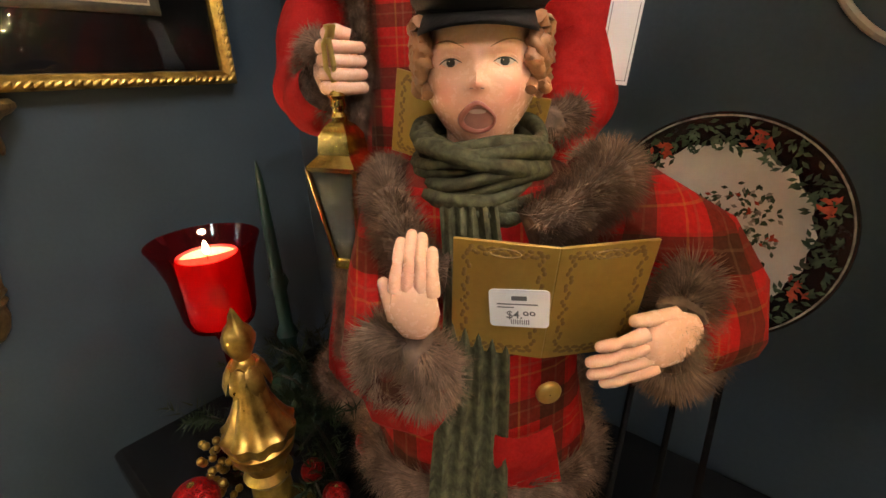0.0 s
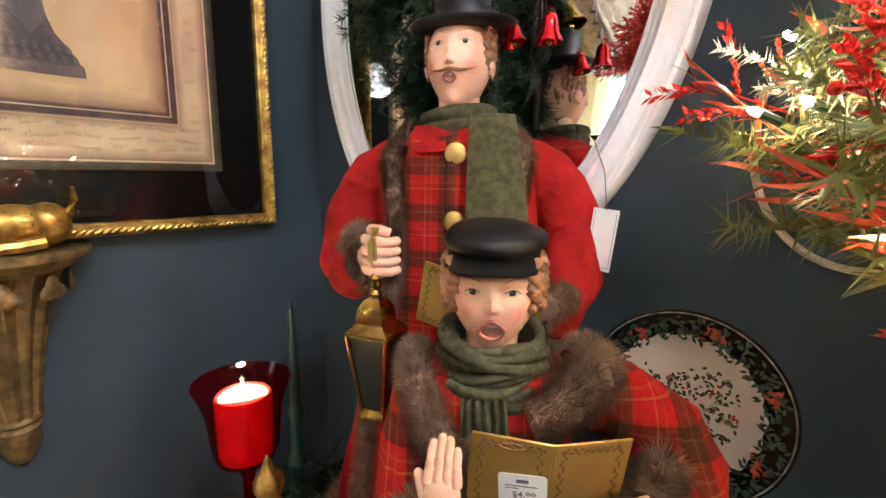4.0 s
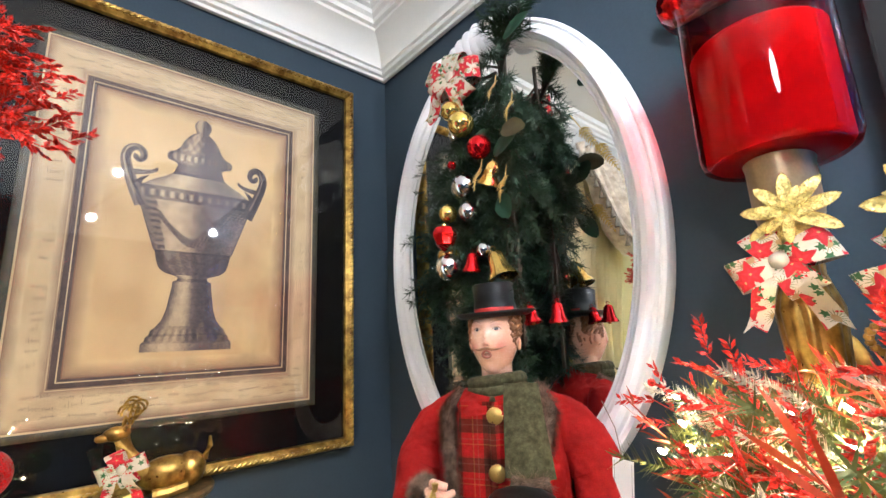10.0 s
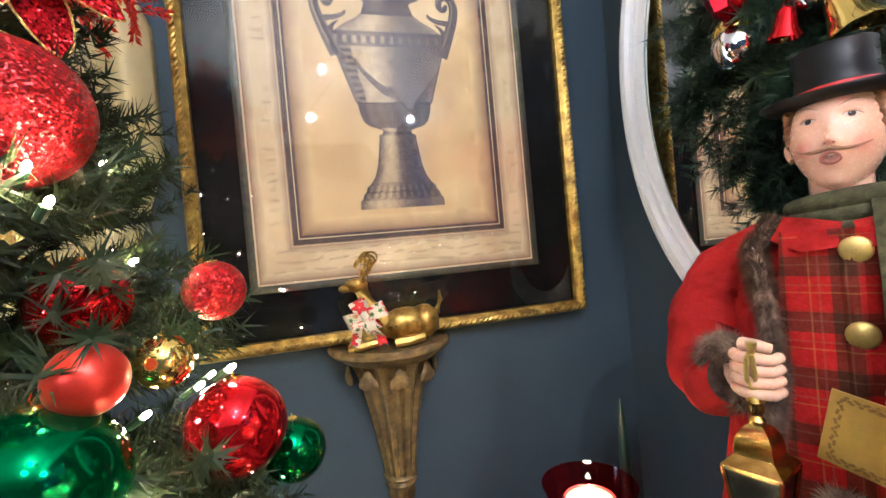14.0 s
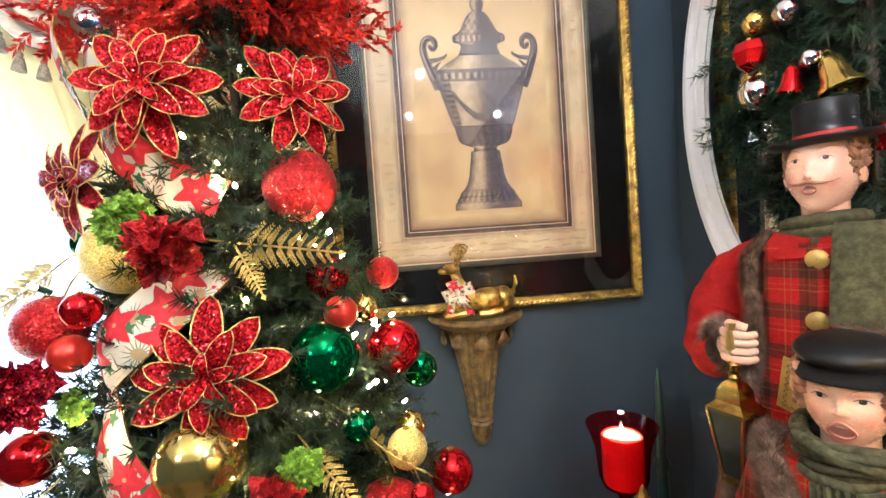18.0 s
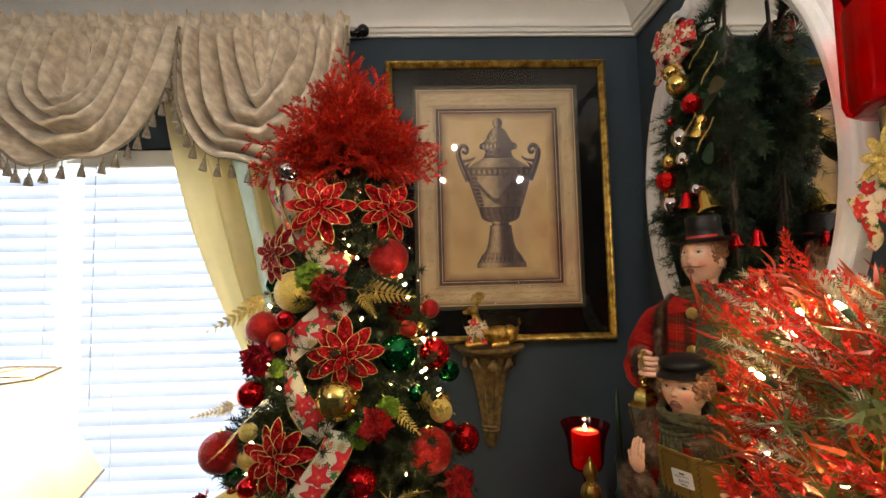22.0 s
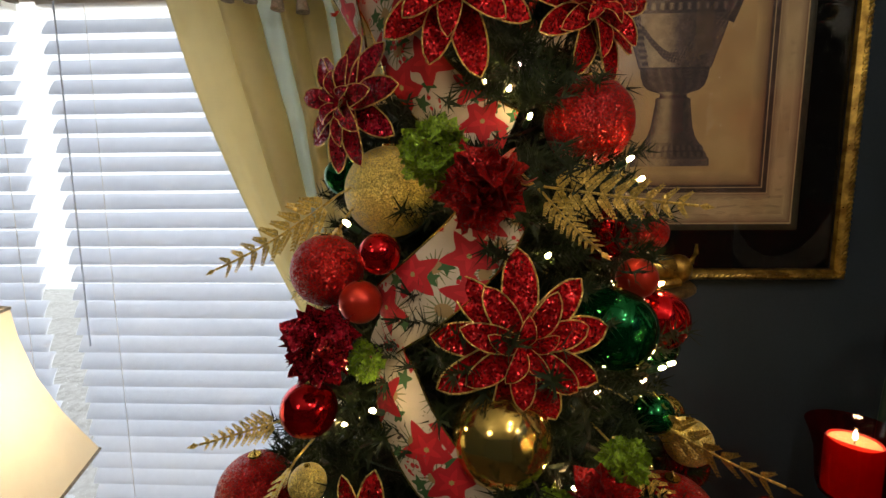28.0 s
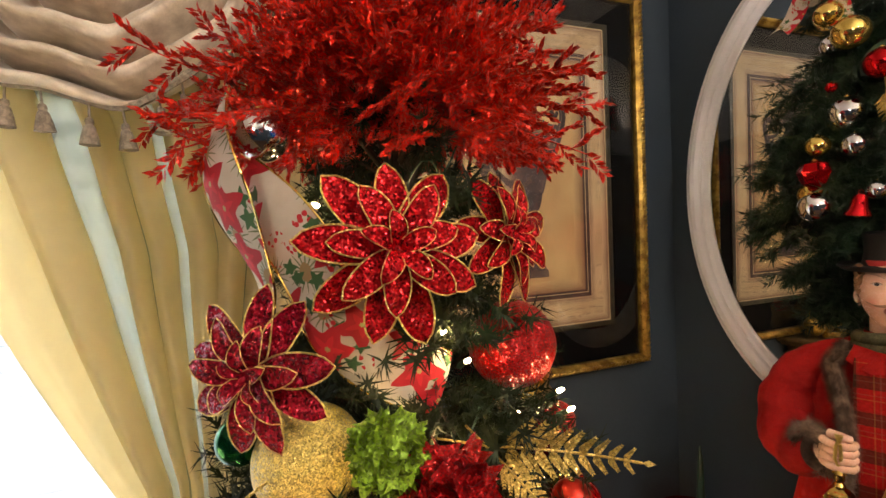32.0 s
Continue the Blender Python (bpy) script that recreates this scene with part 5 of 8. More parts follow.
g.tube([(0, 0.0, 0.74), (0, -0.002, 0.785)], 0.030, 12, SK)
g2 = Geo()
head(g2, hc, 0.0455, 0.064, (SK, LIP, MOU, EW, ED, HA), (0.0075, 0.0062), 0.33, -0.08, -0.37, True)
for s in (-1, 1):
    for k in range(18):
        y, z = -0.022 + 0.055 * (k % 6) / 6, 0.870 - 0.011 * (k // 6) - 0.006 * rs.random()
        x = s * (0.0430 * math.sqrt(max(0.15, 1 - (y / 0.055) ** 2)) + 0.002)
        g2.tube([(x + s * 0.003 * math.sin(q * 1.6 + k), y + 0.005 * math.sin(q * 1.3 + k), z - 0.0044 * q) for q in range(6)], lambda t: 0.0054 - 0.002 * t, 8, HA)
curls(g2, hc, 0.0415, 0.066, HA, 0.818, 0.862, -0.18, rs)
turned(g, g2, hc, -11)
HM = Matrix.Translation((0.004, 0.004, 0.868)) @ pose(0, 0, 0, 2, -2, 0) @ Matrix.Diagonal((0.94, 0.94, 0.94, 1))
g.lathe([(0.001, 0.066), (0.039, 0.066), (0.0435, 0.063), (0.0420, 0.030), (0.0445, 0.004), (0.056, 0.000), (0.070, 0.001), (0.078, 0.006), (0.0795, 0.003), (0.070, -0.005), (0.050, -0.006), (0.001, -0.006)], 36, HAT, HM, wave=lambda a, z: 1 + 0.05 * math.cos(2 * a) * (z < 0.01))
g.lathe([(0.0455, 0.004), (0.0452, 0.009), (0.0446, 0.014), (0.0430, 0.0145)], 36, BAND, HM)
# the fist that grips the lantern's ring
g.ball((-0.090, -0.122, 0.560), (0.024, 0.020, 0.026), 14, SK)
g.tube([(-0.108, -0.108, 0.556), (-0.092, -0.118, 0.560)], 0.020, 12, SK)
for k in range(4):
    z = 0.582 - k * 0.0125
    g.tube([(-0.106, -0.126, z), (-0.100, -0.141, z + 0.001), (-0.086, -0.147, z), (-0.071, -0.141, z - 0.001), (-0.066, -0.128, z - 0.001)], lambda q: 0.0074 - 0.0016 * q, 10, SK)
    g.ball((-0.066, -0.127, z - 0.001), 0.0060, 8, SK)
g.tube([(-0.098, -0.128, 0.594), (-0.084, -0.140, 0.596), (-0.072, -0.136, 0.592)], lambda q: 0.0080 - 0.002 * q, 10, SK)
palm(g, Matrix.Translation((0.110, -0.130, 0.475)) @ pose(0, 0, 0, 40, -30, -50), 0.056, SK, 0.6, 0.05, -1)
tagged(put("caroler_doll", g, DOLL, m=MAN, sharp=85), "tall moustached caroler doll in red coat and top hat", "doll")

# the boy singer
rs = random.Random(12)
BOY = pose(-0.213, 0.285, TZ, 0, 0, 40)
g = Geo()
loft(g, [(0, 0, 0.055, 0.05, 0.02), (0, 0, 0.055, 0.05, 0.22)], BLK)
loft(g, [(0, 0, 0.098, 0.085, 0.18), (0, 0, 0.102, 0.088, 0.24), (0, 0, 0.092, 0.080, 0.30), (0, 0, 0.084, 0.072, 0.36), (0, 0, 0.082, 0.066, 0.42), (0, 0.004, 0.086, 0.060, 0.455), (0, 0.006, 0.070, 0.050, 0.485), (0, 0.006, 0.030, 0.030, 0.50)], PLA, 36, 0.02, 7)
rows = [[(0.020 + u * (0.030 + 0.02 * t), -0.088 - 0.010 * math.cos(u * 2) - 0.004 * math.sin(t * 9), 0.300 - 0.10 * t) for u in [q / 6 * 2 - 1 for q in range(7)]] for t in [i / 8 for i in range(9)]]
g.grid(rows, RED)
fuzz(g, [(0.100 * math.cos(a), 0.088 * math.sin(a), 0.225 + 0.006 * math.sin(3 * a)) for a in [2 * math.pi * k / 24 for k in range(25)]], 0.018, FUR, 70, 0.014, rs)
# cape collar of fur
fuzz(g, [(0.030, -0.062, 0.452), (0.062, -0.052, 0.462), (0.092, -0.030, 0.478), (0.108, 0.005, 0.478), (0.10, 0.05, 0.47)], lambda q: 0.016 + 0.004 * math.sin(q * 3), FUR, 120, 0.013, rs)
fuzz(g, [(-0.028, -0.074, 0.425), (-0.046, -0.072, 0.428), (-0.058, -0.058, 0.443), (-0.070, -0.030, 0.464), (-0.076, 0.01, 0.472), (-0.08, 0.05, 0.47)], lambda q: 0.012 + 0.004 * math.sin(q * 3), FUR, 120, 0.012, rs)
# arms
g.tube([(-0.062, 0.0, 0.460), (-0.074, -0.02, 0.400), (-0.078, -0.055, 0.354), (-0.062, -0.092, 0.356), (-0.048, -0.110, 0.378)], lambda q: 0.034 + 0.006 * math.sin(q * 3.1) - 0.008 * q, 14, PLA)
g.tube([(-0.080, -0.055, 0.350), (-0.062, -0.090, 0.340), (-0.046, -0.100, 0.348)], 0.030, 14, RED)
g.tube([(0.070, 0.0, 0.458), (0.125, 0.0, 0.444), (0.172, -0.012, 0.412), (0.180, -0.035, 0.388), (0.170, -0.062, 0.374), (0.130, -0.085, 0.375)], lambda q: 0.034 + 0.012 * math.sin(q * 3.1) - 0.006 * q, 14, PLA)
fuzz(g, [(-0.074, -0.105, 0.398), (-0.048, -0.120, 0.398), (-0.034, -0.120, 0.378), (-0.048, -0.112, 0.358), (-0.074, -0.100, 0.362), (-0.074, -0.105, 0.398)], 0.014, FUR, 120, 0.012, rs)
fuzz(g, [(0.150, -0.062, 0.412), (0.128, -0.092, 0.400), (0.122, -0.096, 0.372), (0.140, -0.078, 0.345), (0.176, -0.050, 0.346)], 0.017, FUR, 120, 0.013, rs)
# scarf wound round the neck and hanging down
for k in range(13):
    g.tube([((0.046 + 0.003 * math.sin(k * 2.1 + 2 * a)) * math.cos(a), (0.046 + 0.004 * math.cos(k * 3 + a)) * math.sin(a) - 0.006, 0.462 + k * 0.0042 + 0.006 * math.sin(a + k * 0.5) + 0.003 * math.sin(3 * a + k)) for a in [2 * math.pi * q / 40 for q in range(41)]], lambda q, k=k: 0.0062 + 0.0014 * math.sin(17 * q + k), 7, CRI)
rows = []
for j in range(25):
    t = j / 24
    rows.append([(-0.012 + u * (0.020 + 0.012 * t) + 0.004 * math.sin(t * 5), -0.060 - 0.048 * t - 0.0035 * math.sin(u * 16 + 0.8 * math.sin(t * 7)), 0.470 - 0.245 * t) for u in [q / 30 * 2 - 1 for q in range(31)]])
g.grid(rows, CRI)
hc = (0, -0.004, 0.553)
g.tube([(0, 0, 0.49), (0, -0.002, 0.52)], 0.026, 12, SK)
g2 = Geo()
head(g2, hc, 0.0420, 0.0530, (SK, LIP, MOU, EW, ED, HA), (0.0105, 0.0092), 0.16, -0.10, -0.50)
for s in (-1, 1):
    for k in range(24):
        y, z = -0.031 + 0.062 * (k % 8) / 8, 0.590 - 0.010 * (k // 8) - 0.006 * rs.random()
        x = s * (0.0445 * math.sqrt(max(0.15, 1 - (y / 0.055) ** 2)) + 0.001)
        g2.tube([(x + s * 0.003 * math.sin(q * 1.6 + k), y + 0.005 * math.sin(q * 1.3 + k), z - 0.0046 * q) for q in range(6)], lambda t: 0.0062 - 0.002 * t, 8, HA)
curls(g2, hc, 0.0395, 0.056, HA, 0.560, 0.600, -0.30, rs)
turned(g, g2, hc, -7)
CM = Matrix.Translation((0, 0.003, 0.595)) @ pose(0, 0, 0, 6, 0, -6) @ Matrix.Diagonal((0.99, 1.02, 0.54, 1))
g.lathe([(0.001, 0.049), (0.018, 0.048), (0.034, 0.043), (0.0455, 0.034), (0.0505, 0.023), (0.0500, 0.013), (0.0465, 0.006), (0.0445, 0.002), (0.043, -0.002), (0.001, 0.0)], 32, HAT, CM, wave=lambda a, z: 1 + (0.035 * math.sin(a * 3 + 1) + 0.02 * math.sin(a * 8)) * (z > 0.01))
g.tube([(0.0435 * math.cos(a), 0.0435 * math.sin(a), 0.004) for a in [2 * math.pi * k / 28 for k in range(29)]], 0.003, 6, HAT, CM)
rows = [[(0.0445 * math.cos(a) * (1 + 0.05 * t), 0.0445 * math.sin(a) - 0.026 * t * max(0, -math.sin(a)) ** 0.8, 0.002 - 0.010 * t * t - 0.016 * abs(math.cos(a)) ** 2 * t) for a in [math.pi * (1.06 + 0.88 * k / 20) for k in range(21)]] for t in (0, 0.35, 0.7, 1.0)]
g.grid(rows, HAT, CM)
g.grid([[(p[0], p[1], p[2] - 0.003) for p in r] for r in rows[::-1]], HAT, CM)
palm(g, Matrix.Translation((-0.048, -0.128, 0.415)) @ pose(0, 0, 0, 4, 4, -8), 0.062, SK, 0.25, -0.05, -1)
palm(g, Matrix.Translation((0.130, -0.106, 0.398)) @ pose(0, 0, 0, 14, -110, 0), 0.074, SK, 0.25, 0.02, 1)
for x, y, z in ((0.046, -0.083, 0.330), (-0.060, -0.088, 0.315)):
    g.lathe([(0.0005, 0.003), (0.0085, 0.003), (0.010, 0.001), (0.010, -0.001)], 16, BUT, Matrix.Translation((x, y, z)) @ pose(0, 0, 0, 95, 0, 10))
tagged(put("boy_caroler_doll", g, DOLL, m=BOY, sharp=85), "boy caroler doll in tartan fur-trimmed coat and black cap", "doll")


def songbook(name, m, w, h, label, sticker):
    th = thing(name, m, label, "songbook")
    for s in (-1, 1):
        pm = pose(0, 0, 0, 0, 0, 10 * s)
        lo, hi = ((-w, -0.0012, -h / 2), (0, 0.0012, h / 2)) if s < 0 else ((0, -0.0012, -h / 2), (w, 0.0012, h / 2))
        cov = put("cover", Geo().box(lo, hi, bevel=0.0005), M["card"], th, m=pm)
        g = Geo()
        for q in range(26):
            t = q / 25
            for zz in (h / 2 - 0.007, -h / 2 + 0.007):
                g.ball((s * (0.010 + (w - 0.020) * t), -0.0014, zz + 0.0025 * math.sin(q * 1.9)), (0.0022, 0.0003, 0.0017), 6, rings=3)
            for xx in (0.009, w - 0.009):
                g.ball((s * (xx + 0.002 * math.sin(q * 1.7)), -0.0014, -h / 2 + 0.007 + (h - 0.014) * t), (0.0016, 0.0003, 0.0022), 6, rings=3)
        for q in (0.5,):
            g.tube([(s * w * 0.5 + 0.010 * math.cos(a), -0.0014, h / 2 - 0.0075 + 0.0032 * math.sin(a)) for a in [k * 0.45 for k in range(15)]], 0.0006, 4)
        put("scroll_border", g, M["card_ink"], cov, "brown scrollwork print")
    if sticker:
        rim = [(sx * 0.0148 + 0.0030 * math.cos(a), sz * 0.0105 + 0.0030 * math.sin(a)) for sx, sz, a0 in ((1, 1, 0), (-1, 1, 1.571), (-1, -1, 3.142), (1, -1, 4.712)) for a in [a0 + k * 0.3927 for k in range(5)]]
        rg = Geo().add([(x, y, z) for y in (-0.0022, -0.0016) for x, z in rim], [tuple(range(20))[::-1], tuple(range(20, 40))] + [(k, (k + 1) % 20, 20 + (k + 1) % 20, 20 + k) for k in range(20)])
        st = put("price_label", rg, M["paper"], th, "white price sticker", m=pose(-0.020, 0.0028, -0.002, 0, -6, -10) @ Matrix.Diagonal((1.12, 1, 1.20, 1)))
        cu = bpy.data.curves.new("price", "FONT")
        cu.body, cu.size, cu.align_x, cu.offset = "$4.99", 0.0078, "CENTER", 0.00008
        tx = new("price_text", cu)
        me = bpy.data.meshes.new_from_object(tx)
        bpy.data.objects.remove(tx)
        me.materials.clear()
        me.materials.append(M["ink"])
        put("price_text", me, None, st, "printed price", m=pose(0.001, -0.0026, -0.0068, 90, 0, 0))
        g = Geo().box((-0.0045, -0.0026, 0.0062), (0.0045, -0.0023, 0.0092)).box((-0.013, -0.0026, 0.0030), (0.011, -0.0023, 0.0038)).box((-0.013, -0.0026, 0.0008), (-0.003, -0.0023, 0.0015))
        for q in range(9):
            g.box((-0.005 + q * 0.0013, -0.0026, -0.0112), (-0.0044 + q * 0.0013, -0.0023, -0.0078))
        put("print_bars", g, M["ink"], st)
    return th


songbook("songbook", pose(-0.122, 0.239, 1.359, 12, 2, 40), 0.066, 0.096, "open gold songbook with brown scroll border and price sticker", True)
songbook("songbook", pose(-0.280, 0.350, 1.452, 14, 12, 30), 0.076, 0.085, "gold songbook in the tall singer's other grip", False)

lan = thing("lantern", pose(-0.391, 0.287, 1.303, 0, 0, 20) @ Matrix.Diagonal((0.88, 0.88, 1.18, 1)), "small brass lantern with dark glass panes on a cord", "lantern")
put("roof", Geo().lathe([(0.046, 0.095), (0.046, 0.099), (0.030, 0.108), (0.030, 0.112), (0.027, 0.124), (0.018, 0.132), (0.008, 0.136)], 4, at=pose(0, 0, 0, 0, 0, 45)).lathe([(0.008, 0.134), (0.010, 0.139), (0.006, 0.143), (0.009, 0.148), (0.008, 0.153), (0.011, 0.156), (0.006, 0.160), (0.001, 0.166)], 14), M["brass"], lan)
put("base", Geo().lathe([(0.001, 0.0), (0.026, 0.0), (0.026, 0.006), (0.022, 0.010), (0.001, 0.010)], 4, at=pose(0, 0, 0, 0, 0, 45)), M["brass"], lan)
for sx in (-1, 1):
    for sy in (-1, 1):
        put("corner_post", Geo().tube([(sx * 0.0165, sy * 0.0165, 0.008), (sx * 0.031, sy * 0.031, 0.097)], 0.0028, 6), M["brass"], lan)
for k in range(4):
    put("pane", Geo().add([(-0.016, -0.0160, 0.010), (0.016, -0.0160, 0.010), (0.030, -0.0300, 0.096), (-0.030, -0.0300, 0.096)], [(0, 1, 2, 3)]), M["plate_rim"], lan, "smoked glass pane", m=pose(0, 0, 0, 0, 0, 90 * k))
put("cord", Geo().tube([(0, 0, 0.164), (-0.005, -0.008, 0.178), (-0.003, -0.010, 0.196), (0.002, -0.004, 0.208)], 0.0030, 8).tube([(0, 0, 0.164), (0.004, -0.006, 0.180), (0.003, -0.009, 0.200)], 0.0030, 8).lathe([(0.001, 0.196), (0.004, 0.201), (0.007, 0.210), (0.001, 0.211)], 10), M["button"], lan, "gold cord loop")

tagtop = thing("hang_tag", pose(-0.200, 0.520, 1.530, 0, 6, 4), "white paper tag with thin grey border", "tag")
put("paper", Geo().box((-0.017, -0.0006, -0.042), (0.017, 0.0006, 0.042)), M["paper"], tagtop)
g = Geo()
for x in (-0.0145, 0.014):
    g.box((x, -0.0009, -0.038), (x + 0.0006, -0.0007, 0.038))
g.box((-0.0139, -0.0009, -0.038), (0.014, -0.0007, -0.0374))
put("border_line", g, M["ink"], tagtop)
put("string", Geo().tube([(0, 0, 0.040), (-0.01, -0.005, 0.09), (-0.03, -0.01, 0.13)], 0.0008, 5), M["tassel"], tagtop)

# ---- candle, gilt finial post and table dressing ----
can = thing("candle_holder", pose(-0.600, 0.205, TZ), "lit red pillar candle in a flared red glass hurricane", "candle")
put("foot", Geo().lathe([(0.001, 0.0), (0.052, 0.0), (0.055, 0.006), (0.038, 0.014), (0.015, 0.024), (0.009, 0.060), (0.013, 0.085), (0.008, 0.11), (0.009, 0.205), (0.016, 0.226), (0.001, 0.230)], 24), M["red_glass"], can)
put("glass", Geo().lathe([(0.004, 0.231), (0.030, 0.234), (0.042, 0.241), (0.047, 0.256), (0.050, 0.285), (0.053, 0.315), (0.060, 0.340), (0.069, 0.362)], 48), M["red_glass"], can)
put("wax", Geo().lathe([(0.001, 0.237), (0.037, 0.243), (0.0395, 0.250), (0.0400, 0.337), (0.0375, 0.341), (0.035, 0.338)], 32), M["wax"], can)
put("melted_pool", Geo().lathe([(0.035, 0.338), (0.028, 0.335), (0.001, 0.334)], 24), M["flame_pool"], can)
put("flame", Geo().lathe([(0.0005, 0.341), (0.003, 0.344), (0.0040, 0.347), (0.0028, 0.353), (0.0005, 0.360)], 10), M["flame"], can)
put("wick", Geo().tube([(0, 0, 0.334), (0.001, 0, 0.343)], 0.0009, 5), M["black"], can)
lamp("candle_light", "POINT", 0.35, (1.0, 0.62, 0.28), pose(-0.600, 0.205, TZ + 0.385), radius=0.006)

fin = thing("gilt_finial_post", pose(-0.450, 0.163, TZ) @ Matrix.Diagonal((0.78, 0.78, 1, 1)), "carved antique gold finial post with leaf collars", "ornament")
put("base", Geo().lathe([(0.001, 0), (0.06, 0), (0.062, 0.02), (0.045, 0.03), (0.032, 0.05), (0.030, 0.09), (0.038, 0.10), (0.030, 0.11), (0.034, 0.125), (0.046, 0.135), (0.050, 0.150), (0.040, 0.156)], 32), M["gold"], fin)
put("flared_skirt", Geo().lathe([(0.046, 0.150), (0.052, 0.162), (0.054, 0.170), (0.046, 0.176), (0.036, 0.190), (0.026, 0.210), (0.021, 0.232), (0.020, 0.240)], 48, wave=lambda a, z: 1 + 0.06 * math.sin(a * 10)), M["gold"], fin)
g = Geo()
for k in range(7):
    a = 2 * math.pi * k / 7
    rows = [[(math.cos(a + u * w) * r, math.sin(a + u * w) * r, z - 0.004 * u * u) for u in (-1, -0.5, 0, 0.5, 1)] for r, z, w in ((0.016, 0.262, 0.40), (0.022, 0.262, 0.44), (0.029, 0.254, 0.45), (0.034, 0.240, 0.34), (0.033, 0.232, 0.10))]
    g.grid(rows)
put("leaf_collar", g, M["gold"], fin)
put("knob", Geo().lathe([(0.020, 0.240), (0.017, 0.262), (0.012, 0.268), (0.015, 0.274), (0.021, 0.282), (0.0225, 0.292), (0.018, 0.304), (0.010, 0.312), (0.006, 0.322), (0.001, 0.330)], 32, wave=lambda a, z: 1 + 0.10 * math.sin(a * 5 + z * 90) * (z > 0.272)), M["gold"], fin)

sp = thing("taper_candle", pose(-0.700, 0.345, TZ), "dark green taper on a turned green holder", "candle")
put("holder", Geo().lathe([(0.001, 0), (0.045, 0), (0.046, 0.01), (0.018, 0.03), (0.013, 0.09), (0.020, 0.11), (0.012, 0.13), (0.012, 0.20), (0.018, 0.215), (0.013, 0.23)], 20), M["green_dark"], sp)
put("taper", Geo().lathe([(0.011, 0.228), (0.010, 0.30), (0.006, 0.40), (0.0015, 0.432)], 14), M["green_dark"], sp)

pl = thing("display_plate", pose(-0.076, 0.474, 1.358, -8, 0, 0) @ Matrix.Diagonal((0.79, 0.79, 0.79, 1)), "china plate with black floral rim and winter scene", "plate")
R = 0.137
put("dish", Geo().lathe([(0.001, -0.004), (0.084, -0.004), (0.092, 0.002), (0.130, 0.012), (0.136, 0.014), (R, 0.012), (0.134, 0.008), (0.09, -0.004), (0.08, -0.009), (0.001, -0.009)], 64, at=pose(0, 0, 0, 90, 0, 0)), M["plate_rim"], pl)
put("white_well", Geo().lathe([(0.001, -0.0032), (0.083, -0.0032), (0.0915, 0.0030), (0.101, 0.0055)], 64, at=pose(0, 0, 0, 90, 0, 0), wave=lambda a, z: 1 + (0.025 * math.sin(a * 17) * (z > 0.004))), M["china"], pl, "white glazed well")
g, g2, g3 = Geo(), Geo(), Geo()
rs = random.Random(3)
for k in range(520):
    a, r = rs.uniform(0, 6.283), 0.092 + 0.036 * rs.random() ** 0.8
    q = Matrix.Translation((r * math.cos(a), -0.0105 - (r - 0.10) * 0.25 + 0.0035, r * math.sin(a))) @ pose(0, 0, 0, 0, rs.uniform(0, 360), 0)
    g.add([(-0.0055, 0, 0), (0, -0.0003, 0.0024), (0.0055, 0, 0), (0, -0.0003, -0.0024)], [(0, 1, 2, 3)], 0, q)
for k in range(7):
    for w in range(14):
        a, r = 6.283 * k / 7 + 0.4 + rs.gauss(0, 0.055), 0.112 + rs.gauss(0, 0.005)
        q = Matrix.Translation((r * math.cos(a), -0.0112 - (r - 0.10) * 0.25 + 0.0035, r * math.sin(a))) @ pose(0, 0, 0, 0, rs.uniform(0, 360), 0)
        g2.add([(-0.0055, 0, 0), (0, -0.0003, 0.0024), (0.0055, 0, 0), (0, -0.0003, -0.0024)], [(0, 1, 2, 3)], 0, q)
for k in range(420):
    x = rs.uniform(-0.070, 0.070)
    z = 0.012 * math.sin(x * 40) + rs.choice((0.034, 0.012, -0.014, -0.042)) + rs.gauss(0, 0.006)
    if x * x + z * z < 0.0052:
        q = Matrix.Translation((x, 0.0022 - rs.uniform(0, 0.0004), z)) @ pose(0, 0, 0, 0, rs.uniform(0, 360), 0)
        (g if k % 3 else (g3 if k % 4 else g2)).add([(-0.004, 0, 0), (0, 0, 0.0022), (0.004, 0, 0), (0, 0, -0.0022)], [(0, 1, 2, 3)], 0, q)
put("leaf_print", g, M["china_green"], pl, sharp=0)
put("flower_print", g2, M["china_red"], pl, sharp=0)
put("scene_print", g3, M["china_grey"], pl, sharp=0)
put("beaded_edge", Geo().tube([(0.1325 * math.cos(a), -0.0145, 0.1325 * math.sin(a)) for a in [2 * math.pi * k / 60 for k in range(61)]], 0.0012, 5), M["china_grey"], pl)
put("easel", Geo().tube([(-0.05, 0.006, -0.14), (-0.05, -0.03, -0.146), (-0.05, -0.034, -0.13)], 0.004, 6).tube([(0.05, 0.006, -0.14), (0.05, -0.03, -0.146), (0.05, -0.034, -0.13)], 0.004, 6).tube([(-0.05, 0.006, -0.14), (-0.06, 0.035, -0.512)], 0.005, 6).tube([(0.05, 0.006, -0.14), (0.06, 0.035, -0.512)], 0.005, 6).tube([(0, 0.012, 0.06), (0, 0.07, -0.510)], 0.005, 6).tube([(-0.05, 0.008, -0.14), (0, 0.014, 0.06), (0.05, 0.008, -0.14)], 0.004, 6), M["black"], pl, "black metal plate easel")

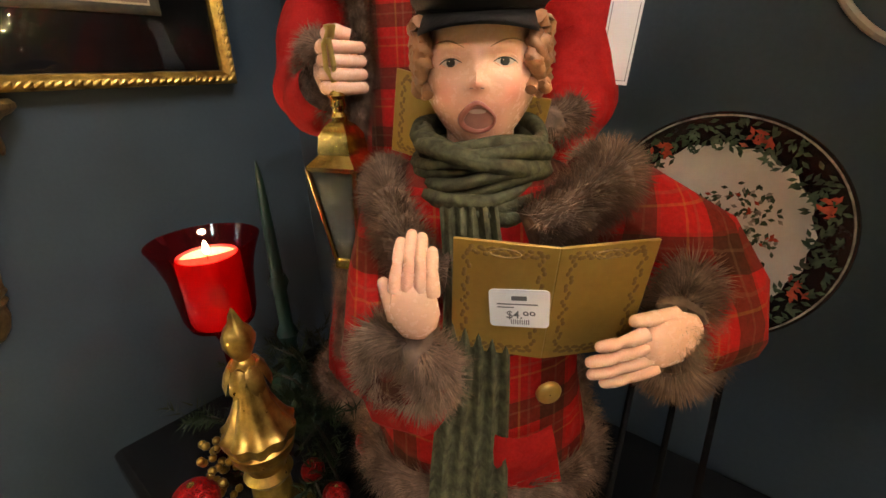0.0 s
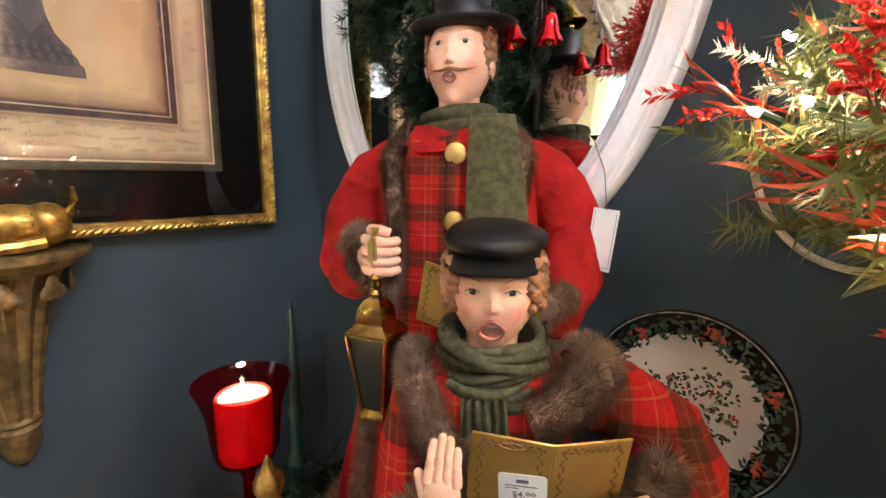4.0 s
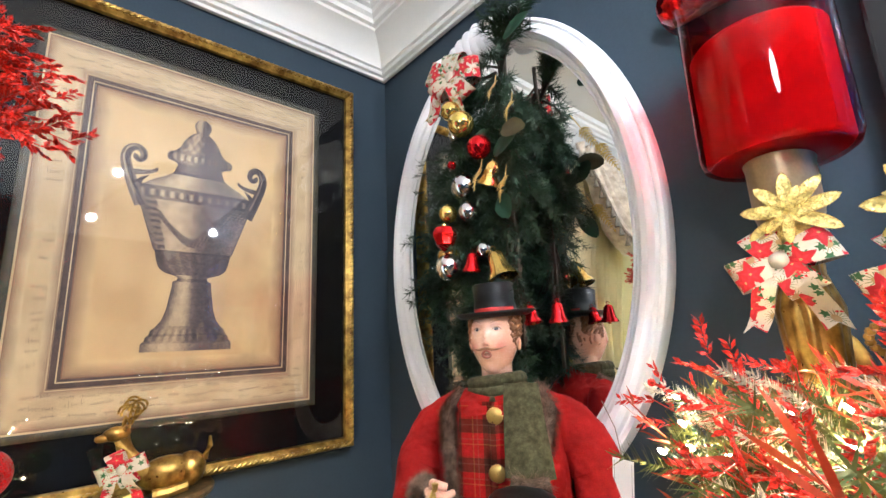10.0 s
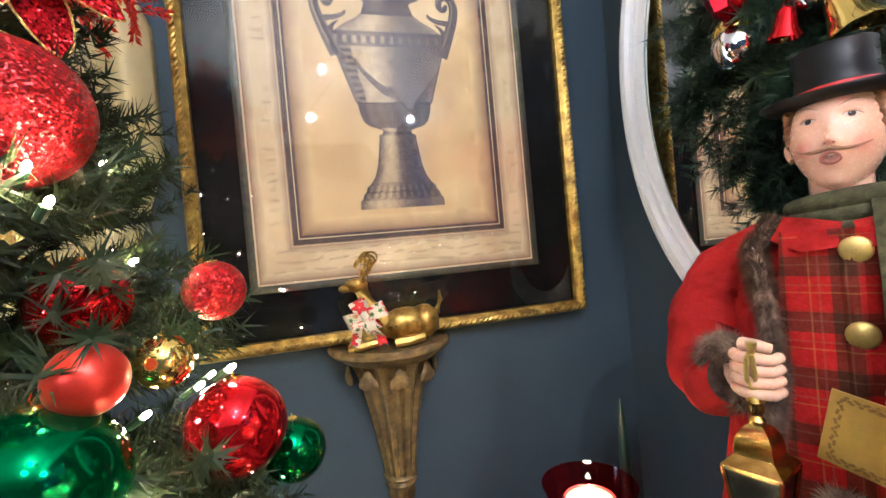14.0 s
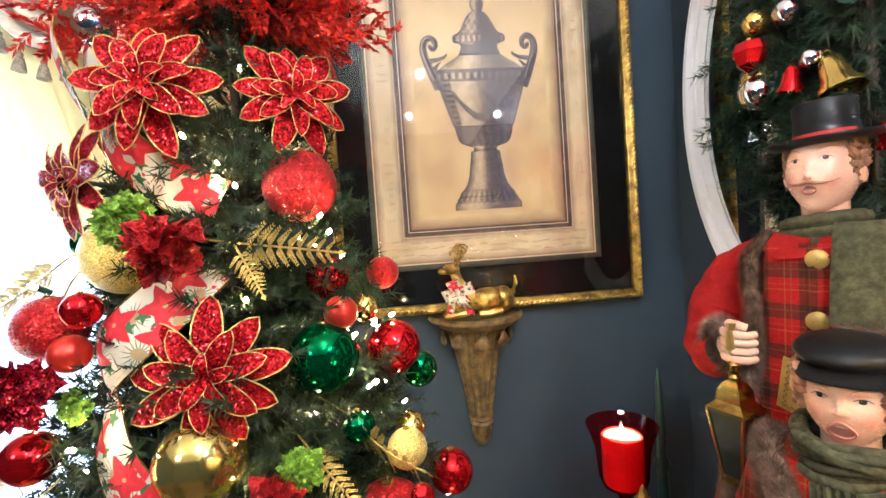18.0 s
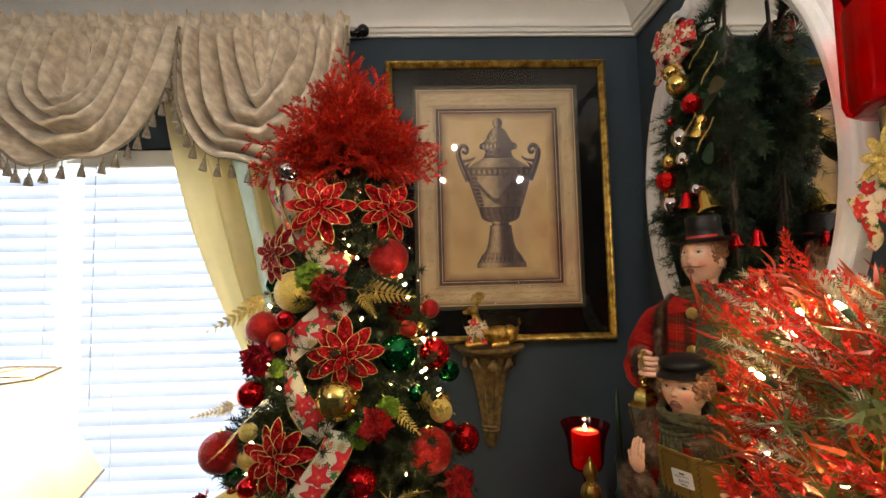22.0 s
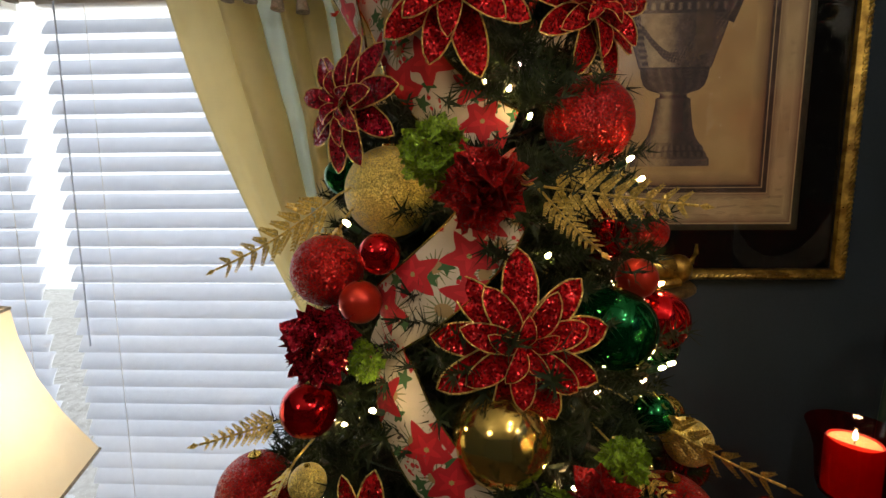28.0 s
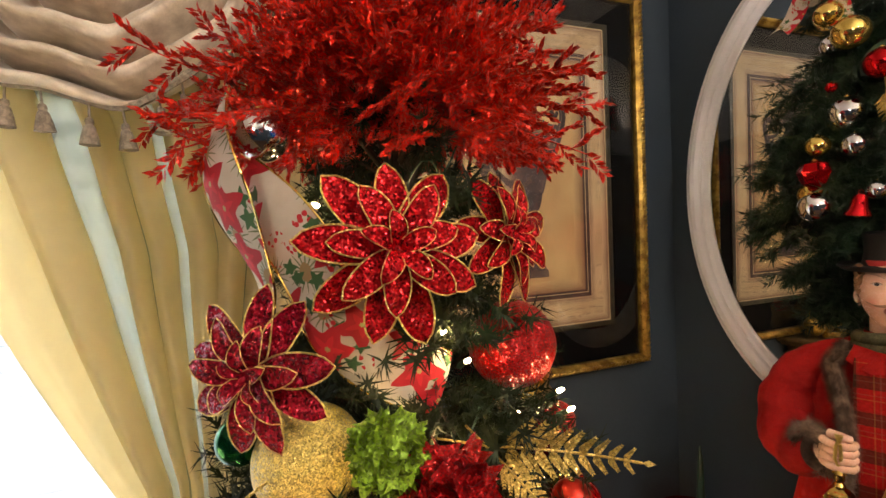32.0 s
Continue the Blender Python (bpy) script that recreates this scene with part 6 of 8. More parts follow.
cab = [( -0.055 + 0.115 * (1 - math.cos(t)), 0.622, 1.665 - 0.155 * math.sin(t)) for t in [i * 0.1 for i in range(17)]]
tagged(put("wall_cable", Geo().tube([(-0.050, 0.622, 1.72)] + cab + [(0.14, 0.622, 1.505), (0.30, 0.622, 1.50)], 0.0045, 8), M["cable"]), "beige cable looped against the navy wall", "cable")

# ---- the Christmas tree by the window ----
AX, AY = -0.44, -0.43


def tree_radius(z):
    return 0.092 + (2.0 - z) * 0.232


def needle_twig(g, pts, length, per, rs, mat=0, width=0.0014, lift=0.55):
    """Needles set all round a twig, slanting to its tip."""
    pts = [Vector(p) for p in pts]
    for i in range(len(pts) - 1):
        a, b = pts[i], pts[i + 1]
        d = b - a
        n = max(1, int(per * d.length))
        d.normalize()
        side = d.cross(Vector((0.2, 0.1, 0.97))).normalized()
        up = d.cross(side)
        for _ in range(n):
            t, w = rs.random(), rs.uniform(0, 6.283)
            o = side * math.cos(w) + up * math.sin(w)
            p = a.lerp(b, t)
            dr = (o + d * lift).normalized()
            e = dr.cross(d).normalized() * width
            g.add([p - e, p + e, p + dr * length * rs.uniform(0.7, 1.15)], [(0, 1, 2)], mat)


def fir_branch(g, base, tip, rs, needle=0.024, per=900, twigs=4, mat=0, wood=1, droop=0.02):
    base, tip = Vector(base), Vector(tip)
    mid = base.lerp(tip, 0.55) + Vector((0, 0, droop))
    main = [base, mid, tip]
    g.tube(main, lambda q: 0.0035 * (1 - 0.6 * q), 5, wood)
    needle_twig(g, [base.lerp(mid, 0.4), mid, tip], needle, per, rs, mat)
    d = (tip - base)
    ln = d.length
    d.normalize()
    s = d.cross(Vector((0, 0, 1))).normalized()
    for k in range(twigs):
        t = 0.40 + 0.55 * (k + rs.random() * 0.5) / twigs
        p = base.lerp(mid, t / 0.55) if t < 0.55 else mid.lerp(tip, (t - 0.55) / 0.45)
        sgn = 1 if k % 2 else -1
        e = p + (d * 0.75 + s * sgn * rs.uniform(0.5, 0.9) + Vector((0, 0, rs.uniform(-0.15, 0.30)))).normalized() * min(0.085, ln * 0.42) * rs.uniform(0.7, 1.1)
        needle_twig(g, [p, e], needle, per, rs, mat)


tree = thing("christmas_tree", pose(AX, AY, 0), "slim green artificial Christmas tree beside the window", "tree")
put("trunk", Geo().tube([(0, 0, 0.06), (0, 0, 1.0), (0, 0, 2.12)], lambda q: 0.022 * (1 - 0.75 * q), 10), M["bark"], tree)
put("stand", Geo().tube([(-0.25, 0, 0.012), (0, 0, 0.06), (0.25, 0, 0.012)], 0.012, 8).tube([(0, -0.25, 0.012), (0, 0, 0.06), (0, 0.25, 0.012)], 0.012, 8), M["black"], tree)
rs = random.Random(21)
g = Geo()
z = 0.40
while z < 2.12:
    r = tree_radius(z)
    fine = z > 0.95
    n = int((2 * math.pi * r) / (0.062 if fine else 0.12)) + 3
    for k in range(n):
        a = 2 * math.pi * (k + rs.random() * 0.7) / n
        rr = r * rs.uniform(0.78, 1.06)
        zz = z + rs.uniform(-0.02, 0.02)
        fir_branch(g, (0.015 * math.cos(a), 0.015 * math.sin(a), zz - 0.02), (rr * math.cos(a), rr * math.sin(a), zz + rs.uniform(-0.03, 0.05)), rs, 0.021, 850 if fine else 260, 6 if fine else 3)
    z += 0.056 if fine else 0.11
for k in range(90):
    z = 0.92 + 0.90 * ((k * 0.618034) % 1)
    a = math.pi * (1.22 + 0.45 * rs.random())
    r = tree_radius(z) * rs.uniform(0.98, 1.16)
    fir_branch(g, (0.3 * r * math.cos(a), 0.3 * r * math.sin(a), z - 0.03), (r * math.cos(a), r * math.sin(a), z + rs.uniform(-0.02, 0.05)), rs, 0.019, 950, 6)
put("crown", g, [M["needles"], M["bark"]], tree, "dense dark green needles", sharp=0)


def out_from(p, lift=0.25):
    """The way that an ornament faces at p: away from the tree's trunk."""
    d = Vector((p[0] - AX, p[1] - AY, 0)).normalized()
    return (d + Vector((0, 0, lift))).normalized()


def petal_mesh(name, length, width, cup, mat, edge=None):
    """A pointed petal, folded along its rib, waisted at the base and curling at the tip, with a glittered rim."""
    g = Geo()
    rows = []
    n = 12
    for j in range(n):
        t = j / (n - 1)
        w = width * max(0.05, 1.92 * (0.06 + 0.94 * t) ** 0.80 * (1 - t) ** 0.62)
        if j == n - 1:
            w = width * 0.02
        lift = cup * length * (math.sin(t * 1.9) * 0.60 - 0.42 * t ** 3)
        rows.append([(u * w, length * t, lift + abs(u) ** 1.6 * w * 0.20 + 0.012 * length * math.sin(9 * t + 3 * u)) for u in (-1, -0.66, -0.33, 0, 0.33, 0.66, 1)])
    g.grid(rows)
    if edge is not None:
        rim = [r[0] for r in rows] + [r[-1] for r in rows[::-1]]
        g.tube(rim, length * 0.0105, 5, 1)
        return g.mesh(name, [mat, edge], 0)
    return g.mesh(name, [mat], 0)


PET = {}
for nm, mt, ed in (("red", "red_glit2", "champ_glit"), ("wine", "wine_glit", "champ_glit"), ("gold", "pale_gold", "gold_glit")):
    PET[nm] = [petal_mesh("petal", 1.0, 0.20 if nm == "gold" else 0.250, 0.14, M[mt], M[ed]), petal_mesh("petal", 0.72, 0.16 if nm == "gold" else 0.190, 0.36, M[mt], M[ed]), petal_mesh("petal", 0.42, 0.125, 0.75, M[mt], M[ed])]


def poinsettia(p, d, r, kind, label, group, seed, rings=(9, 7, 5)):
    rs = random.Random(seed)
    th = thing("poinsettia", facing(p, d), label, "artificial flower", group)
    for ring, n in enumerate(rings):
        for k in range(n):
            a = 360 * (k + 0.5 * ring + rs.uniform(-0.12, 0.12)) / n
            s = r * rs.uniform(0.90, 1.06)
            ob = put("petal", PET[kind][ring], None, th, m=pose(0, 0, 0.004 + 0.005 * ring, 0, 0, a) @ pose(0, 0, 0, -2 + 9 * ring + rs.uniform(-8, 8), rs.uniform(-10, 10), 0) @ Matrix.Diagonal((s, s, s, 1)))
    g = Geo()
    for k in range(16):
        a, q = rs.uniform(0, 6.28), rs.uniform(0, 0.13) * r
        g.ball((q * math.cos(a), q * math.sin(a), r * 0.12 + rs.uniform(0, 0.08) * r), r * 0.042, 7, rings=5)
    put("stamens", g, M["gold_glit"] if kind == "gold" else M["red_glit"], th)
    put("stem", Geo().tube([(0, 0, 0.005), (0, 0, -0.06)], 0.003, 6), M["bark"], th)
    return th


GLITTER_RED = "red poinsettia with gold glitter edges on the tree"
for k, (p, d, r, kind) in enumerate((
    ((-0.250, -0.415, 1.582), (0.95, 0.10, 0.10), 0.083, "red"), ((-0.290, -0.472, 1.899), (0.95, 0.00, 0.12), 0.080, "red"),
    ((-0.368, -0.333, 1.905), (0.85, 0.42, 0.12), 0.080, "red"), ((-0.330, -0.578, 1.806), (0.78, -0.55, 0.05), 0.070, "wine"),
    ((-0.235, -0.545, 1.388), (0.90, -0.25, 0.10), 0.080, "red"), ((-0.190, -0.405, 1.190), (0.95, 0.1, 0.12), 0.085, "red"),
    ((-0.205, -0.600, 1.215), (0.8, -0.4, 0.2), 0.052, "red"), ((-0.150, -0.270, 0.990), (0.85, 0.4, 0.1), 0.085, "red"))):
    poinsettia(p, d, r, kind, GLITTER_RED if kind == "red" else "wine red poinsettia edged in gold on the tree", "poinsettias on the tree", 40 + k)


def ruffle(p, d, r, mat, label, seed, n=46):
    """A tight curly flower head of many small petals."""
    rs = random.Random(seed)
    th = thing("curly_flower", facing(p, d), label, "artificial flower", "curly flowers on the tree")
    g = Geo()
    for k in range(n):
        a, t = rs.uniform(0, 6.283), math.acos(rs.uniform(0.05, 1))
        dr = Vector((math.sin(t) * math.cos(a), math.sin(t) * math.sin(a), math.cos(t)))
        m = facing(dr * r * (0.66 if n > 60 else 0.35), dr) @ pose(0, 0, 0, rs.uniform(-40, 40), rs.uniform(-40, 40), rs.uniform(0, 360))
        s = r * (rs.uniform(0.17, 0.28) if n > 60 else rs.uniform(0.30, 0.48))
        rows = [[(u * s * 0.8, v * s, s * (0.5 * u * u + 0.3 * math.sin(3 * v + u * 2))) for u in (-1, -0.4, 0.4, 1)] for v in (0, 0.5, 1.0, 1.35)]
        g.grid(rows, 0, m)
    put("petals", g, mat, th, sharp=0)
    put("stem", Geo().tube([(0, 0, 0.01), (0, 0, -0.05)], 0.003, 6), M["bark"], th)


for k, (p, r, mt, lab) in enumerate((
    ((-0.250, -0.448, 1.722), 0.046, "red_glit", "curly deep red glitter flower on the tree"), ((-0.264, -0.488, 1.750), 0.036, "lime_glit", "lime green glitter moss ball flower on the tree"),
    ((-0.210, -0.350, 1.452), 0.042, "red_glit", "curly deep red glitter flower on the tree"), ((-0.235, -0.385, 1.425), 0.030, "lime_glit", "lime green glitter moss ball flower on the tree"),
    ((-0.235, -0.325, 1.480), 0.026, "lime_glit", "lime green glitter moss ball flower on the tree"), ((-0.240, -0.590, 1.580), 0.042, "wine_glit", "curly wine red glitter flower on the tree"),
    ((-0.215, -0.690, 1.295), 0.042, "wine_glit", "curly wine red glitter flower on the tree"), ((-0.262, -0.190, 1.310), 0.044, "red_glit", "curly deep red glitter flower on the tree"),
    ((-0.262, -0.555, 1.560), 0.022, "lime_glit", "lime green glitter moss ball flower on the tree"), ((-0.170, -0.545, 1.240), 0.028, "lime_glit", "lime green glitter moss ball flower on the tree"))):
    ruffle(p, out_from(p), r, M[mt], lab, 70 + k, 150 if mt == "lime_glit" else 46)

CAP = Geo().lathe([(0.001, 0.020), (0.16, 0.02), (0.165, 0.0), (0.165, -0.13), (0.15, -0.14)], 14).tube([(0, 0, 0.02), (0.06, 0, 0.09), (0, 0, 0.15), (-0.06, 0, 0.09), (0, 0, 0.02)], 0.016, 5).mesh("cap", [M["gold_shiny"]])
BALLS = {}


def bauble(p, r, mt, label, group="baubles on the tree"):
    if mt not in BALLS:
        BALLS[mt] = Geo().ball((0, 0, 0), 1.0, 32, rings=20).mesh("ball", [M[mt]], 0)
    th = thing("bauble", pose(*p) @ Matrix.Diagonal((r, r, r, 1)), label, "bauble", group)
    put("ball", BALLS[mt], None, th)
    put("cap", CAP, None, th, "gold cap with loop", m=pose(0, 0, 1.02))


RG, RS, GG = "red glitter bauble on the tree", "shiny red bauble on the tree", "gold glitter bauble on the tree"
for p, r, mt, lab in (
    ((-0.345, -0.543, 1.717), 0.049, "champ_glit", "champagne gold glitter bauble on the tree"), ((-0.358, -0.330, 1.790), 0.047, "red_glit", RG), ((-0.315, -0.308, 1.575), 0.043, "green_shiny", "shiny emerald green bauble on the tree"),
    ((-0.295, -0.600, 1.640), 0.036, "red_glit", RG), ((-0.262, -0.560, 1.616), 0.020, "red_satin", RS), ((-0.255, -0.540, 1.662), 0.019, "red_shiny", RS), ((-0.272, -0.617, 1.505), 0.028, "red_shiny", RS),
    ((-0.345, -0.712, 1.362), 0.046, "red_glit", RG), ((-0.246, -0.430, 1.495), 0.046, "gold_shiny", "crackled shiny gold bauble on the tree"), ((-0.240, -0.642, 1.262), 0.060, "champ_glit", "large champagne glitter bauble on the tree"),
    ((-0.310, -0.242, 1.362), 0.050, "red_glit", RG), ((-0.290, -0.155, 1.178), 0.056, "gold_glit", GG), ((-0.290, -0.629, 1.366), 0.022, "champ_glit", GG), ((-0.269, -0.621, 1.428), 0.019, "champ_glit", GG)):
    bauble(p, r, mt, lab)
for p, r, mt, lab in (
    ((-0.229, -0.607, 1.333), 0.020, "red_shiny", RS), ((-0.322, -0.285, 1.627), 0.021, "red_satin", "small red satin bauble on the tree"), ((-0.375, -0.262, 1.622), 0.019, "gold_shiny", "small shiny gold bauble on the tree"), ((-0.405, -0.225, 1.558), 0.038, "red_shiny", RS),
    ((-0.372, -0.306, 1.668), 0.030, "red_shiny", RS), ((-0.420, -0.235, 1.665), 0.024, "red_glit", RG), ((-0.380, -0.317, 1.085), 0.028, "green_shiny", "shiny emerald green bauble on the tree"), ((-0.300, -0.270, 1.490), 0.020, "green_shiny", "small shiny green bauble on the tree"),
    ((-0.240, -0.385, 1.330), 0.034, "red_shiny", RS), ((-0.245, -0.270, 1.255), 0.022, "red_satin", "small red satin bauble on the tree"), ((-0.225, -0.200, 1.440), 0.013, "red_shiny", RS), ((-0.300, -0.740, 1.200), 0.036, "red_glit", RG),
    ((-0.360, -0.690, 1.300), 0.022, "green_shiny", "small shiny green bauble on the tree"), ((-0.370, -0.600, 1.735), 0.022, "green_shiny", "small shiny green bauble on the tree"), ((-0.335, -0.215, 1.440), 0.026, "champ_glit", GG)):
    bauble(p, r, mt, lab)
for p, r, mt, lab in (
    ((-0.365, -0.568, 2.005), 0.024, "silver_shiny", "shiny silver grey bauble on the tree"), ((-0.480, -0.190, 1.500), 0.030, "green_shiny", "shiny emerald green bauble on the tree"), ((-0.470, -0.150, 1.330), 0.036, "red_shiny", RS), ((-0.400, -0.210, 1.440), 0.022, "gold_shiny", "small shiny gold bauble on the tree"),
    ((-0.150, -0.500, 1.060), 0.045, "red_glit", RG), ((-0.190, -0.250, 1.060), 0.040, "green_shiny", "shiny emerald green bauble on the tree"), ((-0.140, -0.400, 0.960), 0.045, "gold_shiny", "shiny gold bauble on the tree")):
    bauble(p, r, mt, lab)


def fern(p, d, length, mat, label, seed, name="glitter_fern", category="artificial leaf", group="glitter ferns on the tree", pairs=9, up=None):
    """A flat spray: a bent stem with paired leaflets, each with small lobes."""
    rs = random.Random(seed)
    th = thing(name, facing(p, d, up or out_from(p, 0)), label, category, group)
    stem = [(0, -0.10 * length * math.sin(t * 2.2), length * t) for t in [i / 8 for i in range(9)]]
    put("stem", Geo().tube([(0, 0, -0.45 * length)] + stem, 0.0013, 5), mat, th)
    g = Geo()
    for k in range(pairs):
        t = 0.12 + 0.86 * k / pairs
        i = min(7, int(t * 8))
        c = Vector(stem[i]).lerp(Vector(stem[i + 1]), t * 8 - i)
        ln = length * 0.27 * (1 - 0.70 * t)
        for s in (-1, 1):
            ax = Vector((s * 0.85, rs.uniform(-0.3, 0.1), 0.75)).normalized()
            for q in range(7):
                o = c + ax * ln * (q + 0.6) / 7
                for w in (-1, 1):
                    l2 = ln * 0.36 * (1 - q * 0.09)
                    dirn = (ax + Vector((w * 0.6 * ax.z, 0.25, -w * 0.6 * ax.x))).normalized()
                    e = dirn.cross(Vector((0, 1, 0))).normalized() * l2 * 0.24
                    g.add([o, o + dirn * l2 * 0.5 - e, o + dirn * l2, o + dirn * l2 * 0.5 + e], [(0, 1, 2, 3)])
    tip = Vector(stem[-1])
    g.add([tip, tip + Vector((-0.003, 0, 0.005)), tip + Vector((0, 0, 0.012)), tip + Vector((0.003, 0, 0.005))], [(0, 1, 2, 3)])
    put("frond", g, mat, th, sharp=0)
    return th


GF = "gold glitter fern spray tucked in the tree"
for k, (p, d, ln) in enumerate((
    ((-0.310, -0.590, 1.715), (0.1, -0.85, -0.45), 0.150), ((-0.310, -0.585, 1.690), (0.25, -0.55, -0.75), 0.085), ((-0.290, -0.395, 1.722), (0.45, 0.85, -0.12), 0.135), ((-0.285, -0.390, 1.715), (0.5, 0.35, -0.40), 0.080),
    ((-0.345, -0.290, 1.490), (0.75, 0.65, -0.10), 0.160), ((-0.285, -0.330, 1.480), (0.6, 0.6, -0.4), 0.10), ((-0.240, -0.310, 1.275), (0.5, 0.75, -0.5), 0.125), ((-0.225, -0.330, 1.265), (0.6, -0.1, -0.8), 0.11), ((-0.250, -0.310, 1.290), (0.5, 0.6, 0.3), 0.08),
    ((-0.240, -0.600, 1.300), (0.4, 0.7, 0.35), 0.085), ((-0.290, -0.640, 1.440), (0.5, -0.5, -0.5), 0.085), ((-0.300, -0.655, 1.478), (0.3, -0.9, -0.15), 0.085))):
    fern(p, d, ln, M["gold_glit"], GF, 90 + k)


def ribbon(name, pts, width, label, face=None):
    """A wired ribbon: a printed strip with thin gilt edges, lying along pts and facing outwards."""
    th = thing(name, pose(*pts[0]), label, "ribbon")
    o = Vector(pts[0])
    ps = [Vector(p) - o for p in pts]
    fine = []
    for i in range(len(ps) - 1):
        a, b, c, d = ps[max(0, i - 1)], ps[i], ps[i + 1], ps[min(len(ps) - 1, i + 2)]
        for q in range(8):
            t = q / 8
            fine.append(0.5 * ((2 * b) + (c - a) * t + (2 * a - 5 * b + 4 * c - d) * t * t + (3 * b - a - 3 * c + d) * t ** 3))
    fine.append(ps[-1])
    rows = []
    for i, p in enumerate(fine):
        d = (fine[min(i + 1, len(fine) - 1)] - fine[max(i - 1, 0)]).normalized()
        w = p + o
        nrm = face(w) if face else out_from(w, 0.1)
        s = d.cross(nrm).normalized()
        rows.append([p + s * width / 2 * u + nrm * 0.006 * (1 - u * u) for u in (-1, -0.5, 0, 0.5, 1)])
    laid(put("strip", Geo().grid(rows), M["ribbon"], th, sharp=0), rows, 3 * abs(pts[0][2]))
    for e in (0, -1):
        put("wired_edge", Geo().tube([r[e] for r in rows], 0.0011, 5), M["gold_shiny"], th)


RIB = "cream ribbon printed with poinsettias winding down the tree"
ribbon("ribbon", [(-0.300, -0.430, 1.700), (-0.270, -0.455, 1.668), (-0.255, -0.500, 1.628), (-0.275, -0.535, 1.598), (-0.310, -0.545, 1.580)], 0.066, RIB)
ribbon("ribbon", [(-0.330, -0.560, 1.560), (-0.275, -0.535, 1.540), (-0.245, -0.515, 1.505), (-0.230, -0.485, 1.465), (-0.235, -0.450, 1.430)], 0.060, RIB)
ribbon("ribbon", [(-0.235, -0.420, 1.435), (-0.205, -0.430, 1.400), (-0.190, -0.470, 1.345), (-0.195, -0.510, 1.290), (-0.230, -0.520, 1.255)], 0.060, RIB)
ribbon("ribbon", [(-0.200, -0.500, 1.210), (-0.160, -0.480, 1.170), (-0.140, -0.450, 1.110), (-0.16, -0.42, 1.06)], 0.062, RIB)
ribbon("ribbon", [(-0.395, -0.600, 2.030), (-0.355, -0.605, 1.985), (-0.345, -0.590, 1.930), (-0.365, -0.575, 1.880), (-0.400, -0.57, 1.85)], 0.062, RIB)
ribbon("ribbon", [(-0.375, -0.585, 1.960), (-0.335, -0.555, 1.925), (-0.315, -0.530, 1.880), (-0.310, -0.512, 1.835), (-0.325, -0.470, 1.795), (-0.33, -0.42, 1.77)], 0.062, RIB)

strings = thing("light_string", pose(AX, AY, 0), "string of warm white mini lights on the tree", "string lights")
BULB = Geo().lathe([(0.0004, 0.0042), (0.0016, 0.003), (0.0022, 0.000), (0.0017, -0.003)], 8).mesh("bulb", [M["bulb"]])
SOCK = Geo().lathe([(0.0030, 0.0), (0.0030, -0.012), (0.001, -0.013)], 8).mesh("socket", [M["leaf"]])


def mini_bulb(p, parent, d):
    m = facing(Vector(p), d)
    b = put("bulb", BULB, None, parent, m=m)
    put("socket", SOCK, None, b, m=pose(0, 0, -0.004))


spots = [(-0.385, -0.438, 1.839), (-0.315, -0.300, 1.748), (-0.312, -0.290, 1.728), (-0.285, -0.384, 1.656), (-0.225, -0.561, 1.692), (-0.335, -0.640, 1.577), (-0.230, -0.545, 1.526), (-0.400, -0.225, 1.605), (-0.318, -0.256, 1.532), (-0.315, -0.248, 1.538), (-0.369, -0.397, 1.949), (-0.313, -0.324, 1.506)]
rs = random.Random(33)
for k in range(80):
    z = rs.uniform(0.9, 2.0)
    a = rs.uniform(0, 6.283)
    r = tree_radius(z) * rs.uniform(0.85, 1.0)
    spots.append((AX + r * math.cos(a), AY + r * math.sin(a), z))
for p in spots:
    q = Vector(p) - Vector((AX, AY, 0))
    mini_bulb(q, strings, out_from(p, 0.6))
wire = []
for k in range(240):
    t = k / 239
    z = 0.95 + 1.05 * t
    a = t * 26
    r = tree_radius(z) * (0.80 + 0.06 * math.sin(k * 1.3))
    wire.append((r * math.cos(a), r * math.sin(a), z + 0.015 * math.sin(k * 0.9)))
put("wire", Geo().tube(wire, 0.0012, 4), M["leaf"], strings, "thin green wire")


